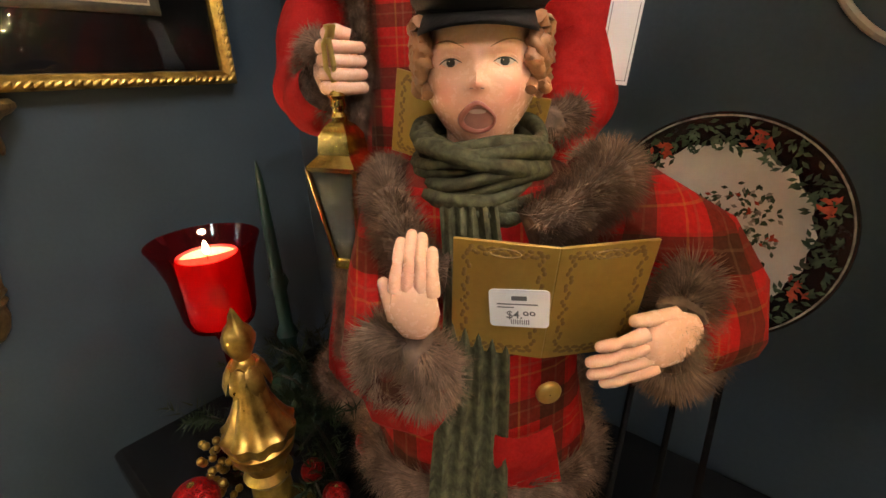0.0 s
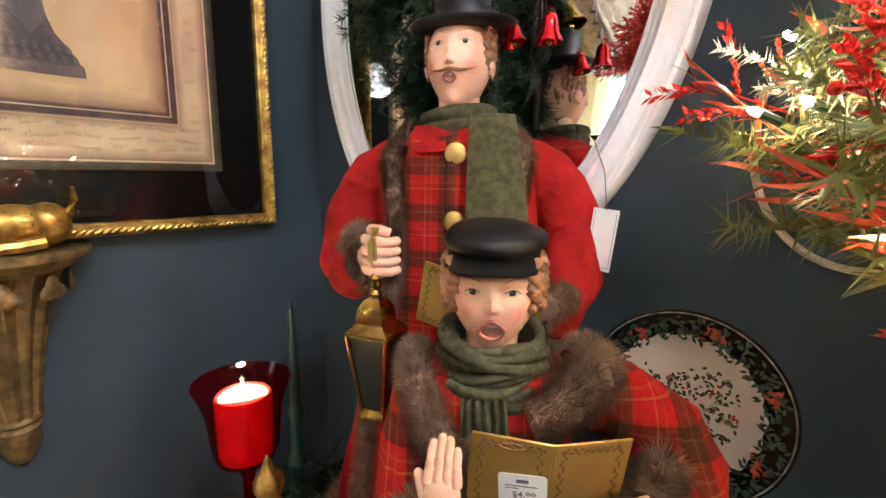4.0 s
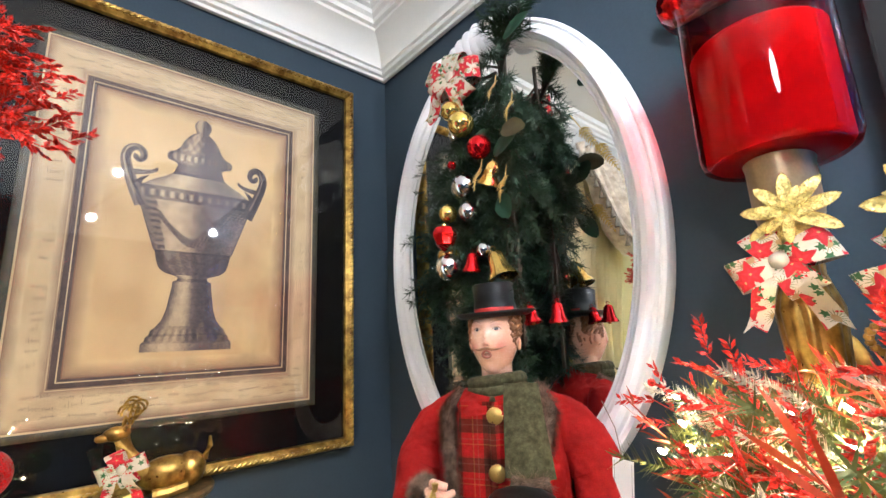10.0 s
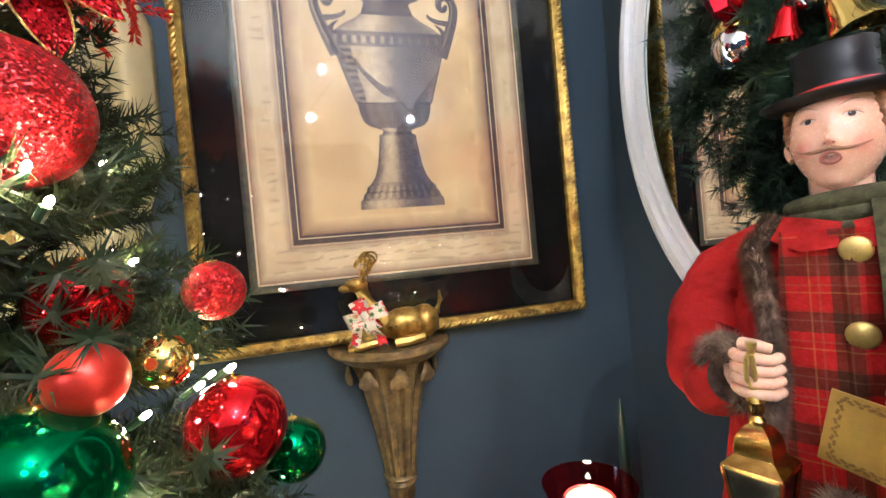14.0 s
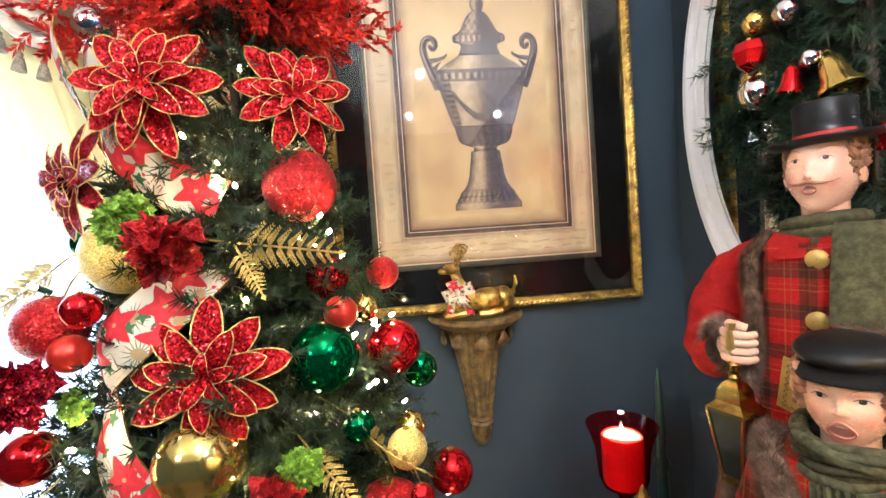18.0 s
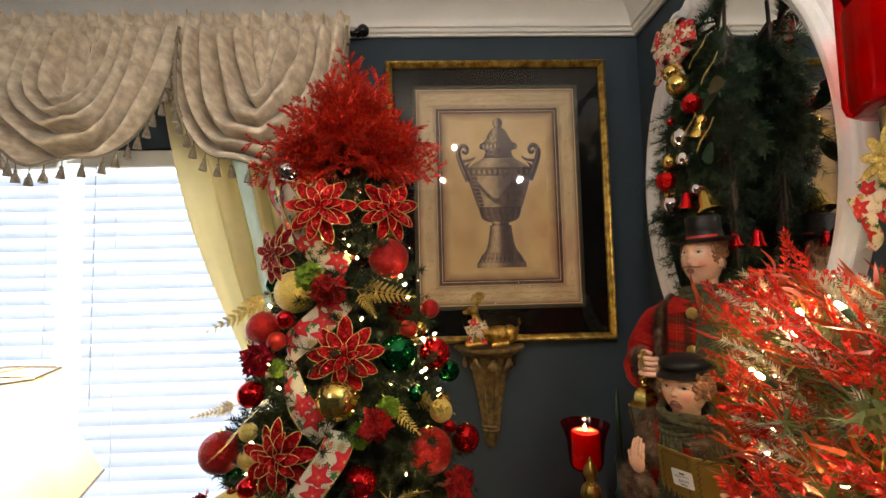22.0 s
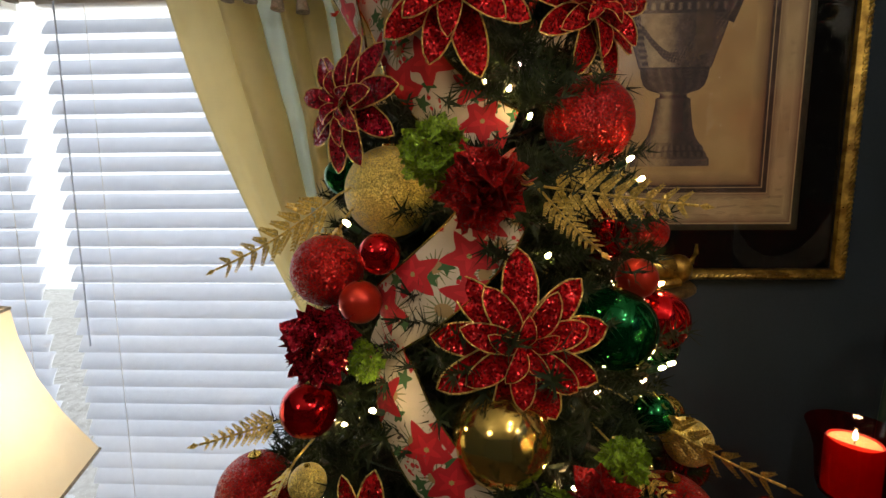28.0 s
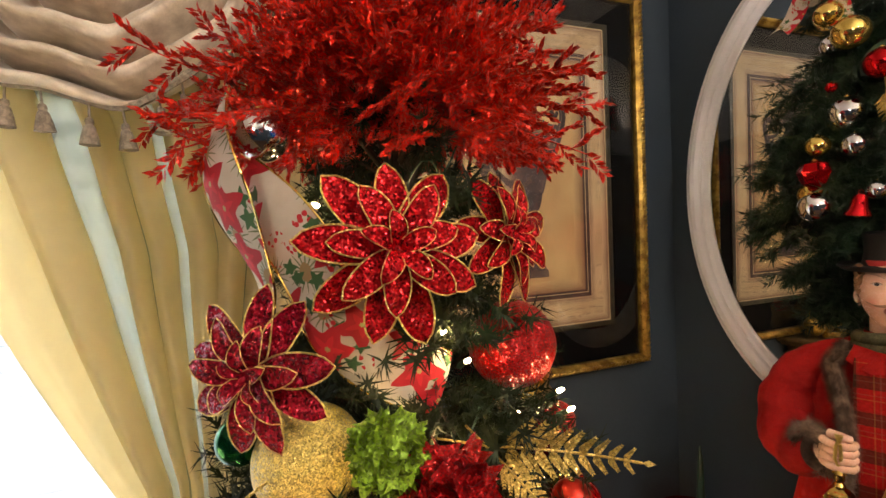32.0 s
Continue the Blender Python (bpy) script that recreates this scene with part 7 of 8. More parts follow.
def plume(g, base, d, length, rs, leaf, mat=0, bend=0.25):
    """A feathery spray: a bent stalk with side stalks full of small pointed leaves."""
    d = Vector(d).normalized()
    side = d.cross(Vector((rs.uniform(-1, 1), rs.uniform(-1, 1), rs.uniform(-1, 1)))).normalized()
    base = Vector(base)
    pts = [base + d * length * t + side * bend * length * t * t for t in [i / 6 for i in range(7)]]
    g.tube(pts, lambda q: 0.0016 * (1 - 0.6 * q), 4, mat)
    for k in range(13):
        t = 0.15 + 0.83 * k / 12
        i = min(5, int(t * 6))
        p = pts[i].lerp(pts[i + 1], min(1, t * 6 - i))
        s2 = d.cross(side)
        o = (side * (1 if k % 2 else -1) * rs.uniform(0.6, 1.0) + s2 * rs.uniform(-0.45, 0.45) + d * 0.95).normalized()
        ln = length * 0.30 * (1.15 - 0.75 * t)
        nl = 9
        for q in range(nl + 1):
            c = p + o * ln * q / nl
            for w in (-1, 1):
                ld = (o * 1.1 + (d - o * d.dot(o)) * 0.5 * w + side * w * 0.5 + Vector((rs.uniform(-1, 1), rs.uniform(-1, 1), rs.uniform(-1, 1))) * 0.4).normalized()
                e = ld.cross(Vector((rs.uniform(-1, 1), rs.uniform(-1, 1), rs.uniform(-1, 1)))).normalized() * leaf * 0.20
                g.add([c, c + ld * leaf * 0.5 - e, c + ld * leaf, c + ld * leaf * 0.5 + e], [(0, 1, 2, 3)], mat)


top = thing("red_glitter_topper", pose(AX - 0.008, AY - 0.004, 2.04), "big tree topper of feathery red glitter sprays", "tree topper")
rs = random.Random(51)
for k in range(215):
    a = 2 * math.pi * ((k * 0.618034) % 1)
    el = -0.42 + 1.92 * ((k * 0.381966 * 1.7) % 1) ** 1.1
    reach_k = 0.200 - 0.050 * math.sin(max(0, el) * 2) + 0.075 * max(0, el - 0.9)
    g = Geo()
    plume(g, (0.015 * math.cos(a), 0.015 * math.sin(a), 0.02), (math.cos(a) * math.cos(el), math.sin(a) * math.cos(el), math.sin(el)), reach_k * rs.choice((0.6, 0.78, 0.9, 1.0, 1.10)), rs, 0.0118, 0, rs.uniform(-0.12, 0.28))
    put("spray", g, M["topper_red"], top, sharp=0)

# ---- table lamp by the window ----
lt = thing("side_table", pose(-0.47, -1.38, 0), "dark wooden pedestal table under the lamp", "side table")
put("tabletop", Geo().lathe([(0.001, 0.74), (0.26, 0.74), (0.27, 0.73), (0.27, 0.715), (0.25, 0.705), (0.001, 0.705)], 40), M["floor"], lt)
put("pedestal", Geo().lathe([(0.02, 0.71), (0.03, 0.60), (0.05, 0.45), (0.03, 0.25), (0.06, 0.10), (0.20, 0.03), (0.22, 0.0)], 24), M["floor"], lt)
tl = thing("table_lamp", pose(-0.47, -1.38, 0.742), "gold urn table lamp with cream panelled bell shade", "lamp")
put("lamp_base", Geo().lathe([(0.001, 0), (0.08, 0), (0.082, 0.02), (0.05, 0.035), (0.035, 0.06), (0.05, 0.09), (0.085, 0.15), (0.096, 0.22), (0.092, 0.29), (0.078, 0.335), (0.070, 0.352), (0.075, 0.362), (0.055, 0.372), (0.030, 0.38), (0.012, 0.40), (0.012, 0.46)], 40, wave=lambda a, z: 1 + 0.015 * math.sin(a * 12) * (0.1 < z < 0.33)), M["gold"], tl, "embossed gold urn body")
g = Geo()
for k in range(6):
    z = 0.14 + k * 0.032
    g.tube([(0.094 * math.cos(a) * (0.93 + 0.07 * math.sin(k)), 0.094 * math.sin(a) * (0.93 + 0.07 * math.sin(k)), z + 0.010 * math.sin(a * 3 + k)) for a in [2 * math.pi * q / 36 for q in range(37)]], 0.003, 5)
put("scroll_relief", g, M["brass"], tl)
rows = []
for r, z in ((0.275, 0.460), (0.262, 0.485), (0.225, 0.560), (0.195, 0.640), (0.178, 0.720), (0.172, 0.775)):
    row = []
    for k in range(48):
        a = 2 * math.pi * k / 48 + radians(20)
        c = math.cos(math.pi / 6) / math.cos(((a - radians(20)) % (math.pi / 3)) - math.pi / 6)
        row.append((r * c * math.cos(a), r * c * math.sin(a), z))
    rows.append(row)
put("shade", Geo().grid(rows, closed=True), M["shade"], tl, "cream mottled panel shade", sharp=25)
for e, nm in ((0, "lower_trim"), (-1, "upper_trim")):
    put(nm, Geo().tube(rows[e] + rows[e][:1], 0.003, 6), M["tassel"], tl)
put("harp", Geo().tube([(0.05 * math.cos(t), 0, 0.62 + 0.165 * math.sin(t)) for t in [-1.2 + i * 0.2 for i in range(28)]], 0.0018, 5).tube([(0.0, 0, 0.46), (0, 0, 0.60)], 0.006, 6), M["brass"], tl)
put("finial", Geo().lathe([(0.010, 0.783), (0.012, 0.79), (0.006, 0.80), (0.016, 0.815), (0.013, 0.835), (0.017, 0.84), (0.001, 0.844)], 16).tube([(0, 0, 0.770), (0, 0, 0.79)], 0.005, 6), M["brass"], tl)
put("spider", Geo().tube([(-0.172, 0, 0.775), (0, 0, 0.778), (0.172, 0, 0.775)], 0.002, 5).tube([(0, -0.17, 0.775), (0, 0, 0.778), (0, 0.17, 0.775)], 0.002, 5), M["brass"], tl)

# ---- ceiling light, seen only as a reflection ----
cl = thing("ceiling_light", pose(0.80, 0.22, TOP), "brass ceiling light with three warm bulbs", "ceiling light")
put("canopy", Geo().lathe([(0.001, -0.03), (0.05, -0.03), (0.07, -0.015), (0.075, 0.0)], 24), M["brass"], cl)
for b in BULBS:
    q = Vector(b) - Vector((0.80, 0.22, TOP))
    arm = put("arm", Geo().tube([(0, 0, -0.03), (q.x * 0.5, q.y * 0.5, q.z * 0.35), (q.x, q.y, q.z + 0.05)], 0.006, 8).tube([(q.x, q.y, q.z + 0.05), (q.x, q.y, q.z + 0.034)], 0.014, 10), M["brass"], cl)

# made-up hanger for the added fill lamp; a rod only, out of view
rl = thing("fill_lamp_rod", pose(*ROOM), "brass rod added above the unseen fill lamp", "ceiling light")
put("rod", Geo().tube([(0, 0, 0.14), (0, 0, TOP - ROOM[2])], 0.008, 8), M["brass"], rl)

# ---- evergreen swag hanging before the mirror ----
sw = thing("evergreen_swag", pose(-0.400, 0.555, 2.42), "teardrop pine swag hung over the oval mirror", "wall swag")
rs = random.Random(61)
g = Geo()
for k in range(120):
    t = (k + rs.random()) / 120
    w = 0.245 * math.sin(math.pi * min(1, 0.10 + 0.80 * t)) ** 0.8
    s = rs.uniform(-1.28, 0.36 if t < 0.45 else 0.06)
    base = Vector((0.01 * s, -0.02, -0.02 - 0.62 * t))
    tip = base + Vector((s * w, -(0.075 if t < 0.70 else 0.012) * rs.uniform(0.1, 1.0) * (1 - 0.5 * abs(s)), -0.10 - 0.06 * rs.random() + 0.10 * (t < 0.12)))
    fir_branch(g, base, tip, rs, 0.030, 900, 6, droop=0.015)
for k in range(70):
    t = (k + rs.random()) / 70
    base = Vector((0, 0.0, -0.02 - 0.64 * t))
    tip = base + Vector((rs.uniform(-0.9, 0.40 if t < 0.45 else 0.0) * 0.20, 0.030 * rs.random(), -0.09 - 0.05 * rs.random()))
    fir_branch(g, base, tip, rs, 0.024, 900, 6, droop=0.0)
for k in range(10):
    s = rs.uniform(0.1, 1.0)
    fir_branch(g, (0.0, -0.02, -0.05), (0.11 * s, -0.05, 0.06 + 0.03 * rs.random()), rs, 0.030, 900, 4)
put("pine_foliage", g, [surf("deep_green_needles", (0.020, 0.052, 0.026), 0.55, var=0.5, scale=18, bump=0.0, spread=(1.5, 1.35, 0.9)), M["bark"]], sw, "deep green pine needles", sharp=0)
put("wire_spine", Geo().tube([(0, 0.0, 0.03), (0, -0.01, -0.3), (0, -0.01, -0.72)], 0.005, 6), M["bark"], sw)


def broad_leaf(m, ln, mat, parent):
    rows = []
    for j in range(8):
        t = j / 7
        w = ln * 0.30 * math.sin(math.pi * (0.06 + 0.90 * t)) ** 0.7
        rows.append([(u * w, ln * t, 0.10 * ln * math.sin(t * 2.6) - 0.12 * w * (1 - u * u) * 2) for u in (-1, -0.5, 0, 0.5, 1)])
    put("leaf", Geo().grid(rows), mat, parent, m=m, sharp=0)


for x, z, a, mt in ((0.03, -0.36, -150, "leaf"), (0.07, -0.02, -70, "leaf"), (0.00, -0.20, 150, "leaf"), (0.045, -0.22, -110, "leaf_brown"), (0.02, -0.27, -60, "leaf")):
    broad_leaf(pose(x, -0.085, z, 75 if mt == "leaf" else 80, 0, 0) @ pose(0, 0, 0, 0, 0, a), 0.070, M[mt], sw)
for x, z, s in ((-0.005, -0.29, 3), (0.06, -0.33, 4), (0.05, -0.12, 5), (0.09, -0.18, 6)):
    fern((sw.location.x + x, 0.455, sw.location.z + z), (0.3, -0.5, -0.8), 0.085, M["gold_glit"], "gold glitter fern on the mirror swag", 200 + s, group="glitter ferns on the swag")

SWG = "baubles on the mirror swag"
for p, r, mt, lab in (
    ((-0.455, 0.452, 2.248), 0.030, "gold_shiny", "shiny gold bauble on the swag"), ((-0.495, 0.460, 2.300), 0.024, "gold_shiny", "small shiny gold bauble on the swag"), ((-0.414, 0.462, 2.180), 0.027, "red_shiny", "shiny red bauble on the swag"),
    ((-0.468, 0.465, 2.105), 0.031, "silver_shiny", "shiny silver bauble on the swag"), ((-0.508, 0.448, 2.050), 0.021, "gold_shiny", "striped gold bauble on the swag"), ((-0.451, 0.456, 2.042), 0.022, "silver_shiny", "shiny silver bauble on the swag"),
    ((-0.515, 0.452, 1.930), 0.031, "silver_shiny", "shiny silver bauble on the swag"), ((-0.500, 0.480, 2.245), 0.020, "silver_shiny", "small silver bauble on the swag"), ((-0.480, 0.440, 2.155), 0.010, "red_shiny", "tiny red bauble on the swag"),
    ((-0.525, 0.460, 1.955), 0.026, "gold_shiny", "shiny gold bauble on the swag"), ((-0.425, 0.470, 1.955), 0.018, "silver_shiny", "small silver bauble on the swag")):
    bauble(p, r, mt, lab, SWG)
dm = thing("faceted_ornament", pose(-0.505, 0.432, 1.992), "red faceted foil lantern ornament on the swag", "ornament")
put("body", Geo().lathe([(0.001, -0.032), (0.020, -0.016), (0.029, 0.006), (0.022, 0.022), (0.006, 0.028)], 7), M["red_shiny"], dm, sharp=10)
put("cap", CAP, None, dm, m=pose(0, 0, 0.030) @ Matrix.Diagonal((0.03, 0.03, 0.03, 1)))


def bell(p, h, mat, label, tilt=0):
    th = thing("bell", pose(*p, 0, tilt, 0), label, "bell", "bells on the mirror swag")
    put("dome", Geo().lathe([(0.001, 0.50), (0.16, 0.47), (0.25, 0.36), (0.30, 0.10), (0.36, -0.22), (0.48, -0.42), (0.50, -0.50), (0.47, -0.50), (0.33, -0.20), (0.22, 0.30), (0.001, 0.42)], 24, at=Matrix.Diagonal((h, h, h, 1)), wave=lambda a, z: 1 + 0.03 * math.sin(a * 9)), mat, th)
    put("clapper", Geo().ball((0, 0, -0.48 * h), 0.13 * h, 8).tube([(0, 0, 0.3 * h), (0, 0, -0.45 * h)], 0.02 * h, 5), M["gold_shiny"], th)
    put("loop", Geo().tube([(0.10 * h * math.cos(t), 0, 0.58 * h + 0.10 * h * math.sin(t)) for t in [i * 0.5 for i in range(14)]], 0.02 * h, 5), mat, th)


bell((-0.388, 0.466, 2.112), 0.052, M["gold_shiny"], "ribbed gold bell on the swag", 25)
bell((-0.443, 0.450, 1.930), 0.040, M["red_shiny"], "shiny red bell on the swag", 8)
bell((-0.388, 0.470, 1.918), 0.062, M["gold_shiny"], "ribbed gold bell on the swag", -20)
bell((-0.340, 0.500, 1.815), 0.036, M["red_shiny"], "shiny red bell on the swag", -12)
bell((-0.292, 0.520, 1.815), 0.038, M["red_shiny"], "shiny red bell on the swag", 0)
bow("ribbon_bow", pose(-0.490, 0.475, 2.385, 0, 20, 10), 0.080, "printed ribbon bow at the top of the swag", 2, 5)

# ---- low greenery on the console ----
cg = thing("console_greenery", pose(-0.40, 0.27, TZ), "dark pine garland lying on the console", "garland")
g = Geo()
rs = random.Random(65)
for k in range(46):
    a = rs.uniform(0, 6.28)
    b = Vector((rs.uniform(-0.22, 0.12), rs.uniform(-0.06, 0.14), 0.02))
    fir_branch(g, b, b + Vector((math.cos(a) * 0.11, math.sin(a) * 0.08, rs.uniform(0.02, 0.09))), rs, 0.022, 600, 4)
put("pine_foliage", g, [M["needles"], M["bark"]], cg, sharp=0)
for p, r in (((-0.318, 0.225, 1.130), 0.016), ((-0.440, 0.215, 1.010), 0.016), ((-0.395, 0.215, 1.000), 0.015), ((-0.36, 0.20, 1.04), 0.014)):
    bauble(p, r, "red_glit", "small red glitter bauble in the console greenery", "baubles on the console")
bd = thing("bead_cluster", pose(-0.535, 0.130, TZ), "gold bead pick in the console greenery", "ornament")
rs = random.Random(66)
for k in range(34):
    put("bead", Geo().ball((rs.gauss(0, 0.012), rs.gauss(0, 0.010), 0.008 + 0.115 * k / 34), 0.0055, 8, rings=6), M["gold"], bd)
bauble((-0.530, 0.095, 0.995), 0.030, "red_glit", "red glitter bauble on the console", "baubles on the console")

# ---- gilt candlestick, urn and hurricane beside the mirror ----
cs = thing("gilt_wall_sconce", pose(0.085, 0.490, TZ) @ Matrix.Diagonal((0.72, 1.0, 1, 1)), "reeded gold wall sconce with bow and flower", "sconce")
put("drop_finial", Geo().lathe([(0.001, 0.57), (0.012, 0.585), (0.008, 0.60), (0.022, 0.612), (0.028, 0.63), (0.026, 0.65)], 24), M["gold"], cs)
put("arm", Geo().tube([(0, 0.0, 0.66), (0, 0.05, 0.62), (0, 0.10, 0.63), (0, 0.128, 0.68)], 0.014, 10), M["gold"], cs)
put("backplate", Geo().lathe([(0.001, 0.014), (0.05, 0.012), (0.07, 0.004), (0.072, 0.0)], 24, at=pose(0, 0.138, 0.70, 90, 0, 0) @ Matrix.Diagonal((0.8, 1.6, 1, 1))), M["gold"], cs)
put("reeded_column", Geo().lathe([(0.026, 0.64), (0.030, 0.66), (0.034, 0.68), (0.032, 0.70), (0.040, 0.78), (0.045, 0.84), (0.030, 0.88), (0.034, 0.93)], 64, wave=lambda a, z: 1 + 0.06 * abs(math.sin(a * 8))), M["gold"], cs)
put("cup", Geo().lathe([(0.034, 0.93), (0.046, 0.945), (0.050, 0.96), (0.051, 1.02), (0.053, 1.027), (0.001, 1.027)], 36), surf("champagne_metal", (0.55, 0.42, 0.24), 0.35, 0.8, var=0.2), cs, "satin champagne cup")
hu = thing("hurricane_candle", pose(0.085, 0.492, TZ + 1.029), "thick red pillar in a large ruby glass hurricane", "candle")
put("glass", Geo().lathe([(0.001, 0.0), (0.074, 0.0), (0.083, 0.006), (0.087, 0.018), (0.087, 0.235), (0.090, 0.250), (0.106, 0.262), (0.110, 0.272), (0.107, 0.276)], 56), M["red_glass2"], hu, "ruby glass cylinder")
put("wax", Geo().lathe([(0.001, 0.006), (0.074, 0.006), (0.079, 0.012), (0.079, 0.165), (0.073, 0.172), (0.050, 0.168), (0.001, 0.166)], 40), M["wax"], hu)
poinsettia((0.096, 0.430, 1.897), (0.05, -0.98, -0.10), 0.047, "gold", "gold glitter poinsettia tied to the candlestick", "gold poinsettias", 301, (9, 7, 4))
bow("ribbon_bow", pose(0.078, 0.445, 1.845, 0, 0, 0), 0.056, "printed ribbon bow on the gold candlestick", 3, 4)

vs = thing("gilt_urn", pose(0.232, 0.462, TZ), "gold scrolled urn with turned stopper", "urn")
put("foot", Geo().lathe([(0.001, 0), (0.09, 0), (0.092, 0.02), (0.05, 0.05), (0.03, 0.10), (0.028, 0.45), (0.05, 0.50), (0.04, 0.52)], 32), M["gold"], vs)
put("body", Geo().lathe([(0.040, 0.52), (0.070, 0.56), (0.092, 0.62), (0.098, 0.70), (0.090, 0.78), (0.066, 0.84), (0.044, 0.88), (0.034, 0.90)], 72, wave=lambda a, z: 1 + 0.045 * math.sin(a * 9 + z * 26)), M["gold"], vs, "swirled gold body")
for k in range(5):
    z = 0.60 + 0.05 * k
    g = Geo()
    for q in range(40):
        a = 2 * math.pi * q / 40
        r = 0.094 + 0.006 * math.sin((z - 0.58) * 12)
        g.ball((r * math.cos(a), r * math.sin(a), z + 0.02 * math.sin(2 * a)), 0.0048, 6, rings=4)
    put("bead_band", g, M["gold"], vs)
put("stopper", Geo().lathe([(0.036, 0.895), (0.030, 0.91), (0.025, 0.93), (0.020, 0.96), (0.019, 0.98), (0.028, 0.992), (0.026, 0.998), (0.019, 1.004), (0.021, 1.016), (0.012, 1.026), (0.001, 1.028)], 28), surf("satin_gold", (0.62, 0.42, 0.16), 0.4, 0.7, var=0.2), vs)
poinsettia((0.212, 0.350, 1.868), (0.0, -0.98, -0.05), 0.054, "gold", "gold glitter poinsettia tied to the urn", "gold poinsettias", 302, (9, 7, 4))
bow("ribbon_bow", pose(0.205, 0.370, 1.812, 0, 0, 0), 0.060, "printed ribbon bow on the gold urn", 3, 4)

g = Geo()
for k in range(4):
    g.tube([(0.030 * k - 0.045 + (0.034 - 0.003 * q) * math.cos(q * 0.55 + k), -0.01 * k, (0.034 - 0.003 * q) * math.sin(q * 0.55 + k) * 1.2) for q in range(11)], lambda t: 0.011 * (1 - 0.5 * t), 8)
g.box((-0.06, 0.0, -0.02), (0.06, 0.02, 0.30), bevel=0.004)
tagged(put("gilt_wall_scroll", g, M["gold"], m=pose(0.005, 0.605, 2.340)), "gold scrolled wall ornament behind the hurricane", "wall ornament")

tv = thing("television", pose(0.72, 0.600, 2.03), "black television showing blue and violet lights", "television")
put("casing", Geo().box((-0.530, -0.012, -0.34), (0.530, 0.028, 0.34), bevel=0.004), M["black"], tv)
mt, n_, l_, b_ = nodes_of("lit_screen")
tc = n_.new("ShaderNodeTexCoord")
v_ = n_.new("ShaderNodeTexVoronoi")
v_.inputs["Scale"].default_value = 34
l_.new(tc.outputs["Object"], v_.inputs["Vector"])
spot = ramp(n_, l_, v_.outputs["Distance"], 0.34, 0.16)
hue = n_.new("ShaderNodeSeparateColor")
l_.new(v_.outputs["Color"], hue.inputs["Color"])
tint = blend(n_, l_, ramp(n_, l_, hue.outputs["Red"], 0.3, 0.7), (0.05, 0.55, 0.75), (0.16, 0.06, 0.95))
tint = blend(n_, l_, ramp(n_, l_, hue.outputs["Green"], 0.82, 0.86), tint, (0.75, 0.05, 0.30))
big = noise_tex(n_, l_, 9, 3)
back = blend(n_, l_, ramp(n_, l_, big.outputs["Fac"], 0.40, 0.70), (0.002, 0.006, 0.015), (0.01, 0.06, 0.16))
l_.new(blend(n_, l_, spot, back, tint), b_.inputs["Emission Color"])
b_.inputs["Emission Strength"].default_value = 1.2
b_.inputs["Base Color"].default_value, b_.inputs["Roughness"].default_value = (0.006, 0.006, 0.008, 1), 0.15
put("screen", Geo().box((-0.505, -0.0145, -0.315), (0.505, -0.0125, 0.315)), mt, tv, "glowing screen of blurred lights")

# ---- second evergreen with red sprays in the foreground ----
CX, CY, CZ = 0.372, 0.320, 1.45
pot = thing("flower_urn", pose(CX, CY, TZ), "dark urn holding the evergreen arrangement", "urn")
put("bowl", Geo().lathe([(0.001, 0), (0.07, 0), (0.07, 0.015), (0.03, 0.04), (0.03, 0.08), (0.08, 0.13), (0.105, 0.20), (0.11, 0.24), (0.10, 0.24), (0.09, 0.20), (0.001, 0.19)], 28), M["black"], pot)
ar = thing("evergreen_arrangement", pose(CX, CY, CZ), "spreading frosted evergreen arrangement with red sprays and lights", "plant")
rs = random.Random(71)


def away(k, n, lo, hi):
    """A way out of the arrangement, spread evenly over its open sides."""
    t = (k + 0.5) / n
    a = math.pi * (0.84 + 0.80 * ((k * 0.618034) % 1))
    el = lo + (hi - lo) * t
    return Vector((math.cos(a) * math.cos(el), math.sin(a) * math.cos(el), math.sin(el)))


def reach(d):
    """How far the foliage goes along d."""
    r = 0.25 + 0.50 * max(0, -d.x) * max(0, d.z) + 0.04 * max(0, d.z) - 0.12 * max(0, -d.z)
    if d.x < -0.2 and d.z < max(0.28, 0.28 + 0.45 * (d.y + 0.40)):
        r = min(r, 0.15)
    front = -0.574 * d.x - 0.82 * d.y
    if front > 0.05:
        r = min(r, (0.255 if d.x > -0.25 else 0.190 + 0.072 * max(0, min(1, (d.z - 0.15) / 0.25))) / front)
    return min(r, 0.262 / d.z) if d.z > 0 else r


g, gf = Geo(), Geo()
g.tube([(0, 0, -0.28), (0, 0, 0.02)], 0.02, 8, 1)
for k in range(120):
    d = away(k, 120, -0.75, 1.15)
    ln = reach(d) * rs.uniform(0.75, 1.0)
    fir_branch(g, d * 0.03, d * ln + Vector((0, 0, -0.03 * rs.random())), rs, 0.034, 520, 6, droop=0.02)
for k in range(110):
    a, el = math.pi * (0.80 + 0.42 * ((k * 0.618034) % 1)), 0.30 + 0.55 * (k + 0.5) / 110
    d = Vector((math.cos(a) * math.cos(el), math.sin(a) * math.cos(el), math.sin(el)))
    ln = reach(d) * rs.uniform(0.70, 0.98)
    fir_branch(g, d * ln * 0.45, d * ln + Vector((0, 0, -0.04 * rs.random())), rs, 0.026, 800, 7, droop=0.02)
put("pine_foliage", g, [M["needles2"], M["bark"]], ar, "yellow-green pine needles", sharp=0)
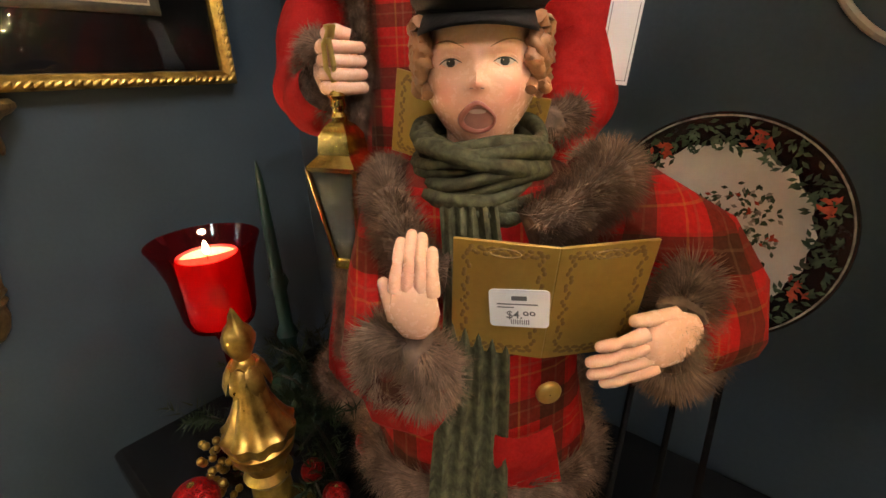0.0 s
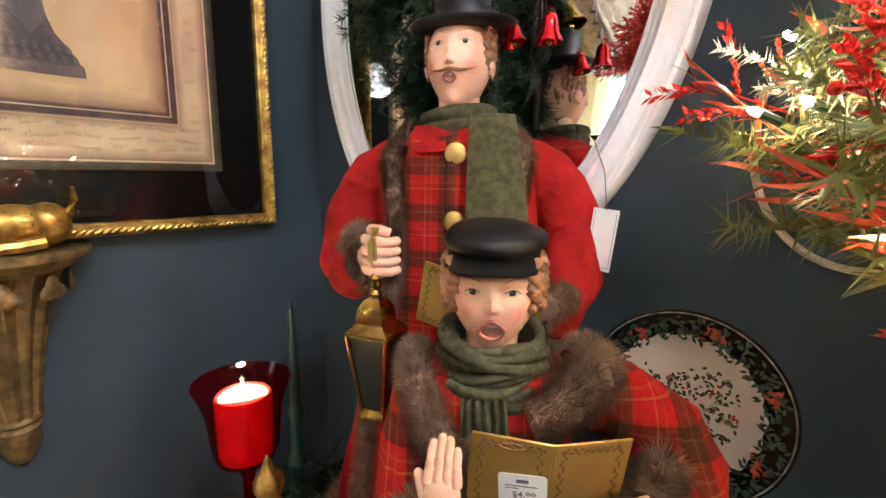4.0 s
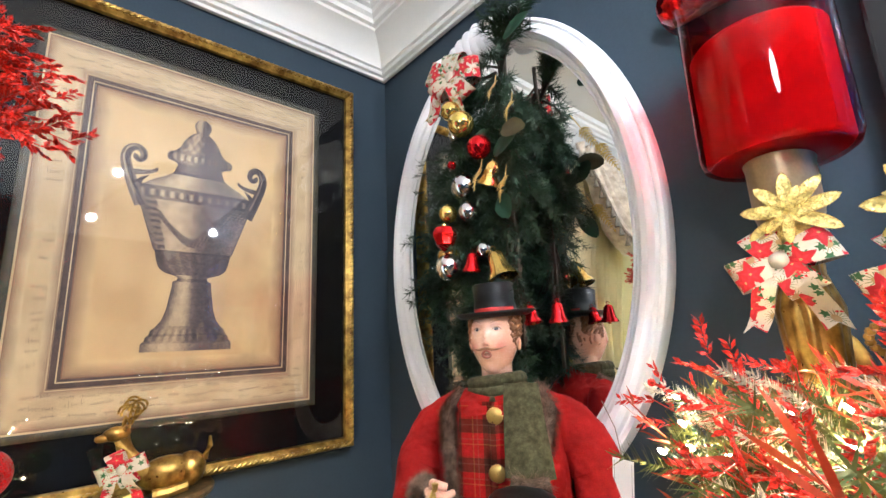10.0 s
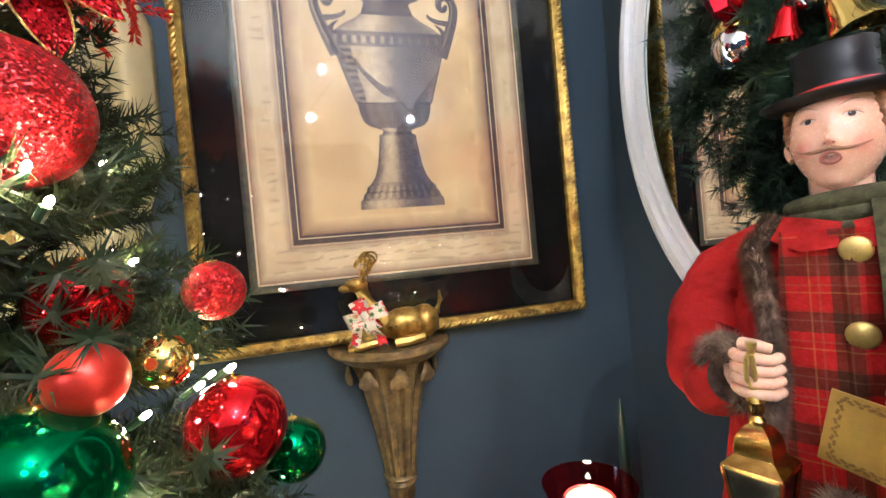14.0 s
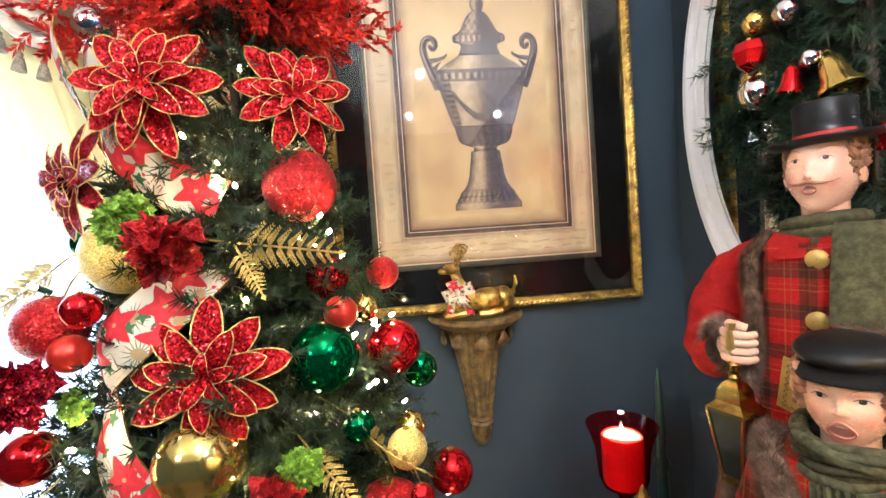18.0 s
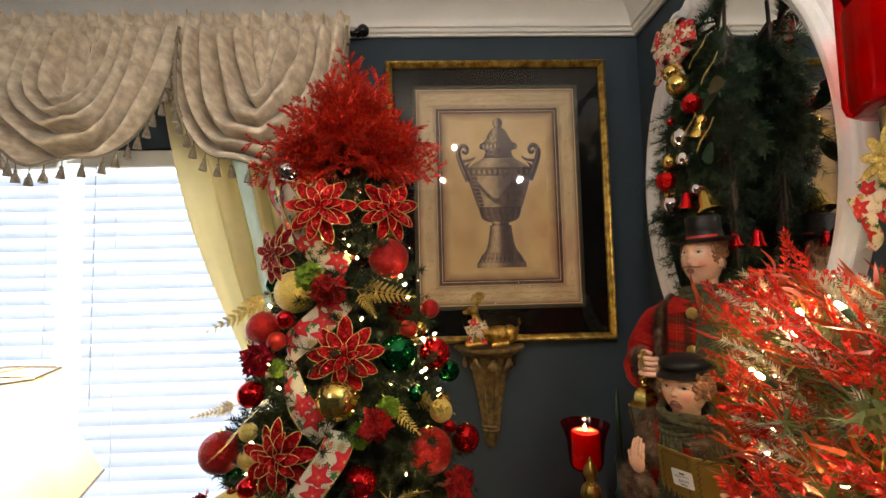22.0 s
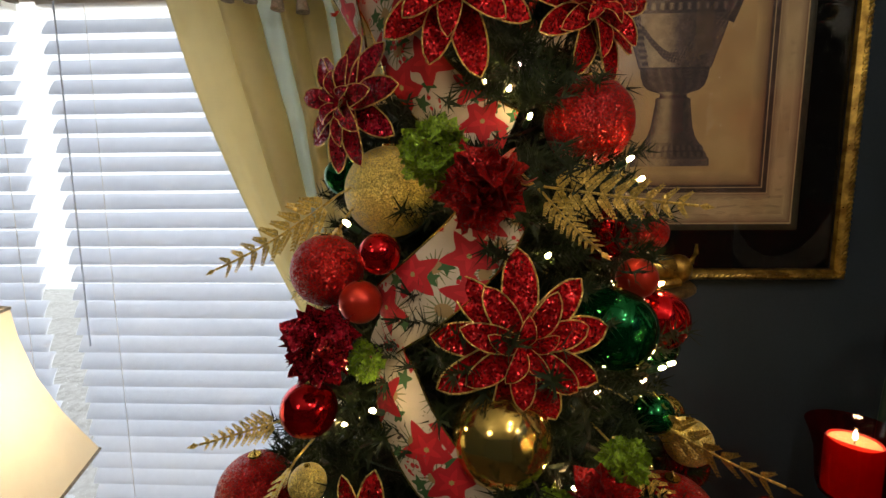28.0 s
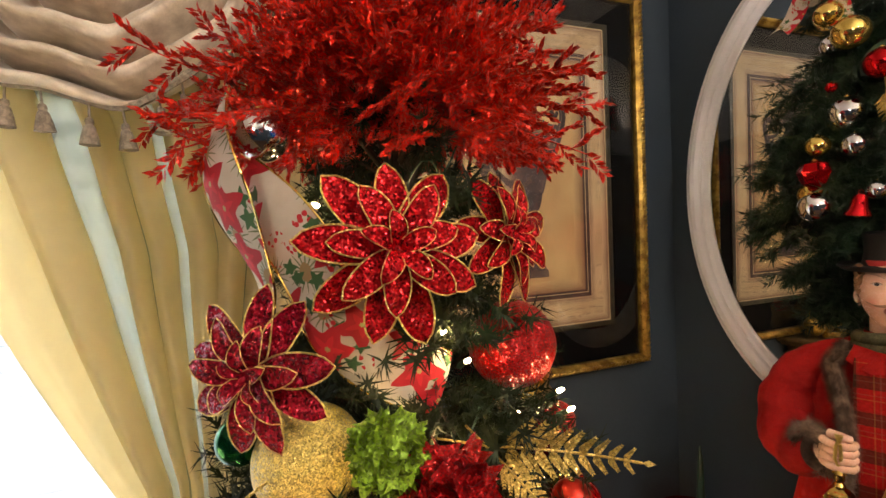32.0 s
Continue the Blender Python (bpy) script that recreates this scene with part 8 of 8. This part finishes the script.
for k in range(340):
    d = (away(k, 340, -0.45, 1.1) + Vector((rs.uniform(-0.1, 0.1), rs.uniform(-0.1, 0.1), 0))).normalized()
    if d.x > -0.30 and k % 5:
        continue
    ln = reach(d) * rs.uniform(0.80, 1.10)
    needle_twig(gf, [d * (ln - 0.075), d * (ln - 0.035) + Vector((0, 0, 0.006)), d * ln], 0.011, 1500, rs, 0, 0.0016)
put("frost", gf, M["frost"], ar, "silver frosted tips", sharp=0)


def wisp(d, ln, leaf, rs, n=13):
    """A stalk of long narrow wavy leaves."""
    g = Geo()
    side = d.cross(Vector((rs.uniform(-1, 1), rs.uniform(-1, 1), rs.uniform(-1, 1)))).normalized()
    pts = [d * (0.10 + (ln - 0.10) * t) + side * 0.05 * math.sin(t * 2.4) for t in [i / 8 for i in range(9)]]
    g.tube(pts, lambda q: 0.0026 * (1 - 0.6 * q), 5)
    for k in range(n):
        t = 0.25 + 0.75 * k / n
        i = min(7, int(t * 8))
        p = pts[i].lerp(pts[i + 1], t * 8 - i)
        o = (d * 1.0 + Vector((rs.uniform(-1, 1), rs.uniform(-1, 1), rs.uniform(-1, 1))) * 0.75).normalized()
        w = o.cross(Vector((rs.uniform(-1, 1), rs.uniform(-1, 1), rs.uniform(-1, 1)))).normalized()
        rows = []
        for q in range(6):
            s = q / 5
            c = p + o * leaf * s + w.cross(o) * 0.22 * leaf * math.sin(s * 3.0 + k)
            hw = leaf * 0.050 * math.sin(math.pi * (0.08 + 0.90 * s))
            rows.append([c - w * hw, c + w * hw])
        g.grid(rows)
    return g


for k in range(104):
    d = (away(k, 104, 0.02, 1.0) + Vector((rs.uniform(-0.12, 0.12), rs.uniform(-0.12, 0.12), rs.uniform(-0.1, 0.1)))).normalized()
    put("red_leaf_spray", wisp(d, reach(d) * rs.uniform(0.75, 1.0), rs.uniform(0.034, 0.056), rs, 20), M["spray_red"], ar, sharp=0)
for k in range(28):
    a, el = math.pi * (0.84 + 0.62 * ((k * 0.618034) % 1)), 0.22 + 0.66 * (k + 0.5) / 28
    d = Vector((math.cos(a) * math.cos(el), math.sin(a) * math.cos(el), math.sin(el)))
    put("red_leaf_spray", wisp(d, reach(d) * rs.uniform(0.98, 1.08), rs.uniform(0.030, 0.050), rs, 26), M["spray_red"], ar, sharp=0)
for k in range(34):
    d = (away(k, 34, 0.20, 0.9) + Vector((-0.08, -0.05, 0))).normalized()
    g = Geo()
    plume(g, d * 0.14, d, reach(d) * rs.uniform(0.88, 1.04) - 0.10, rs, 0.012, 0, rs.uniform(-0.2, 0.2))
    put("red_bead_spray", g, M["topper_red"], ar, sharp=0)
for k, d in enumerate(((-0.82, -0.13, 0.55), (-0.8, -0.45, 0.60), (-0.4, -0.8, 0.55), (0.0, -0.9, 0.6))):
    d = Vector(d).normalized()
    g = Geo()
    ln = reach(d) * 1.04
    pts = [d * ln * t + Vector((0.012 * math.sin(9 * t + k), 0, 0.016 * math.cos(7 * t))) for t in [i / 12 for i in range(13)]]
    g.tube(pts, lambda q: 0.0030 - 0.0015 * q, 7)
    for q in (5, 7, 9):
        e = pts[q] + (d + Vector((0.3 * math.sin(q + k), 0.4 * math.cos(q), 0.5 * (-1) ** q))).normalized() * 0.08
        g.tube([pts[q], pts[q].lerp(e, 0.5) + Vector((0, 0, 0.006)), e], lambda w: 0.0035 - 0.0015 * w, 6)
        g.ball(e, 0.0038, 8)
    for q in pts[6:]:
        g.ball(q, 0.0042, 8, rings=5)
    put("red_berry_twig", g, M["topper_red"], ar)
s2 = thing("light_string", pose(CX, CY, CZ), "string of warm white mini lights in the arrangement", "string lights")
for k in range(80):
    d = away(k, 80, -0.6, 1.0)
    mini_bulb(d * reach(d) * rs.uniform(0.82, 1.0), s2, d)
for k in range(44):
    a, el = math.pi * (0.92 + 0.30 * ((k * 0.7548777) % 1)), 0.36 + 0.42 * ((k * 0.5698403) % 1)
    d = Vector((math.cos(a) * math.cos(el), math.sin(a) * math.cos(el), math.sin(el)))
    mini_bulb(d * reach(d) * rs.uniform(0.72, 1.0), s2, d)
for k in range(16):
    a, el = math.pi * (0.92 + 0.44 * ((k * 0.618034) % 1)), -0.05 + 0.55 * (k + 0.5) / 16
    d = Vector((math.cos(a) * math.cos(el), math.sin(a) * math.cos(el), math.sin(el)))
    mini_bulb(d * reach(d) * rs.uniform(0.98, 1.03), s2, d)
put("wire", Geo().tube([away(k, 60, -0.6, 1.0) * 0.20 for k in range(60)], 0.0012, 4), M["leaf"], s2)
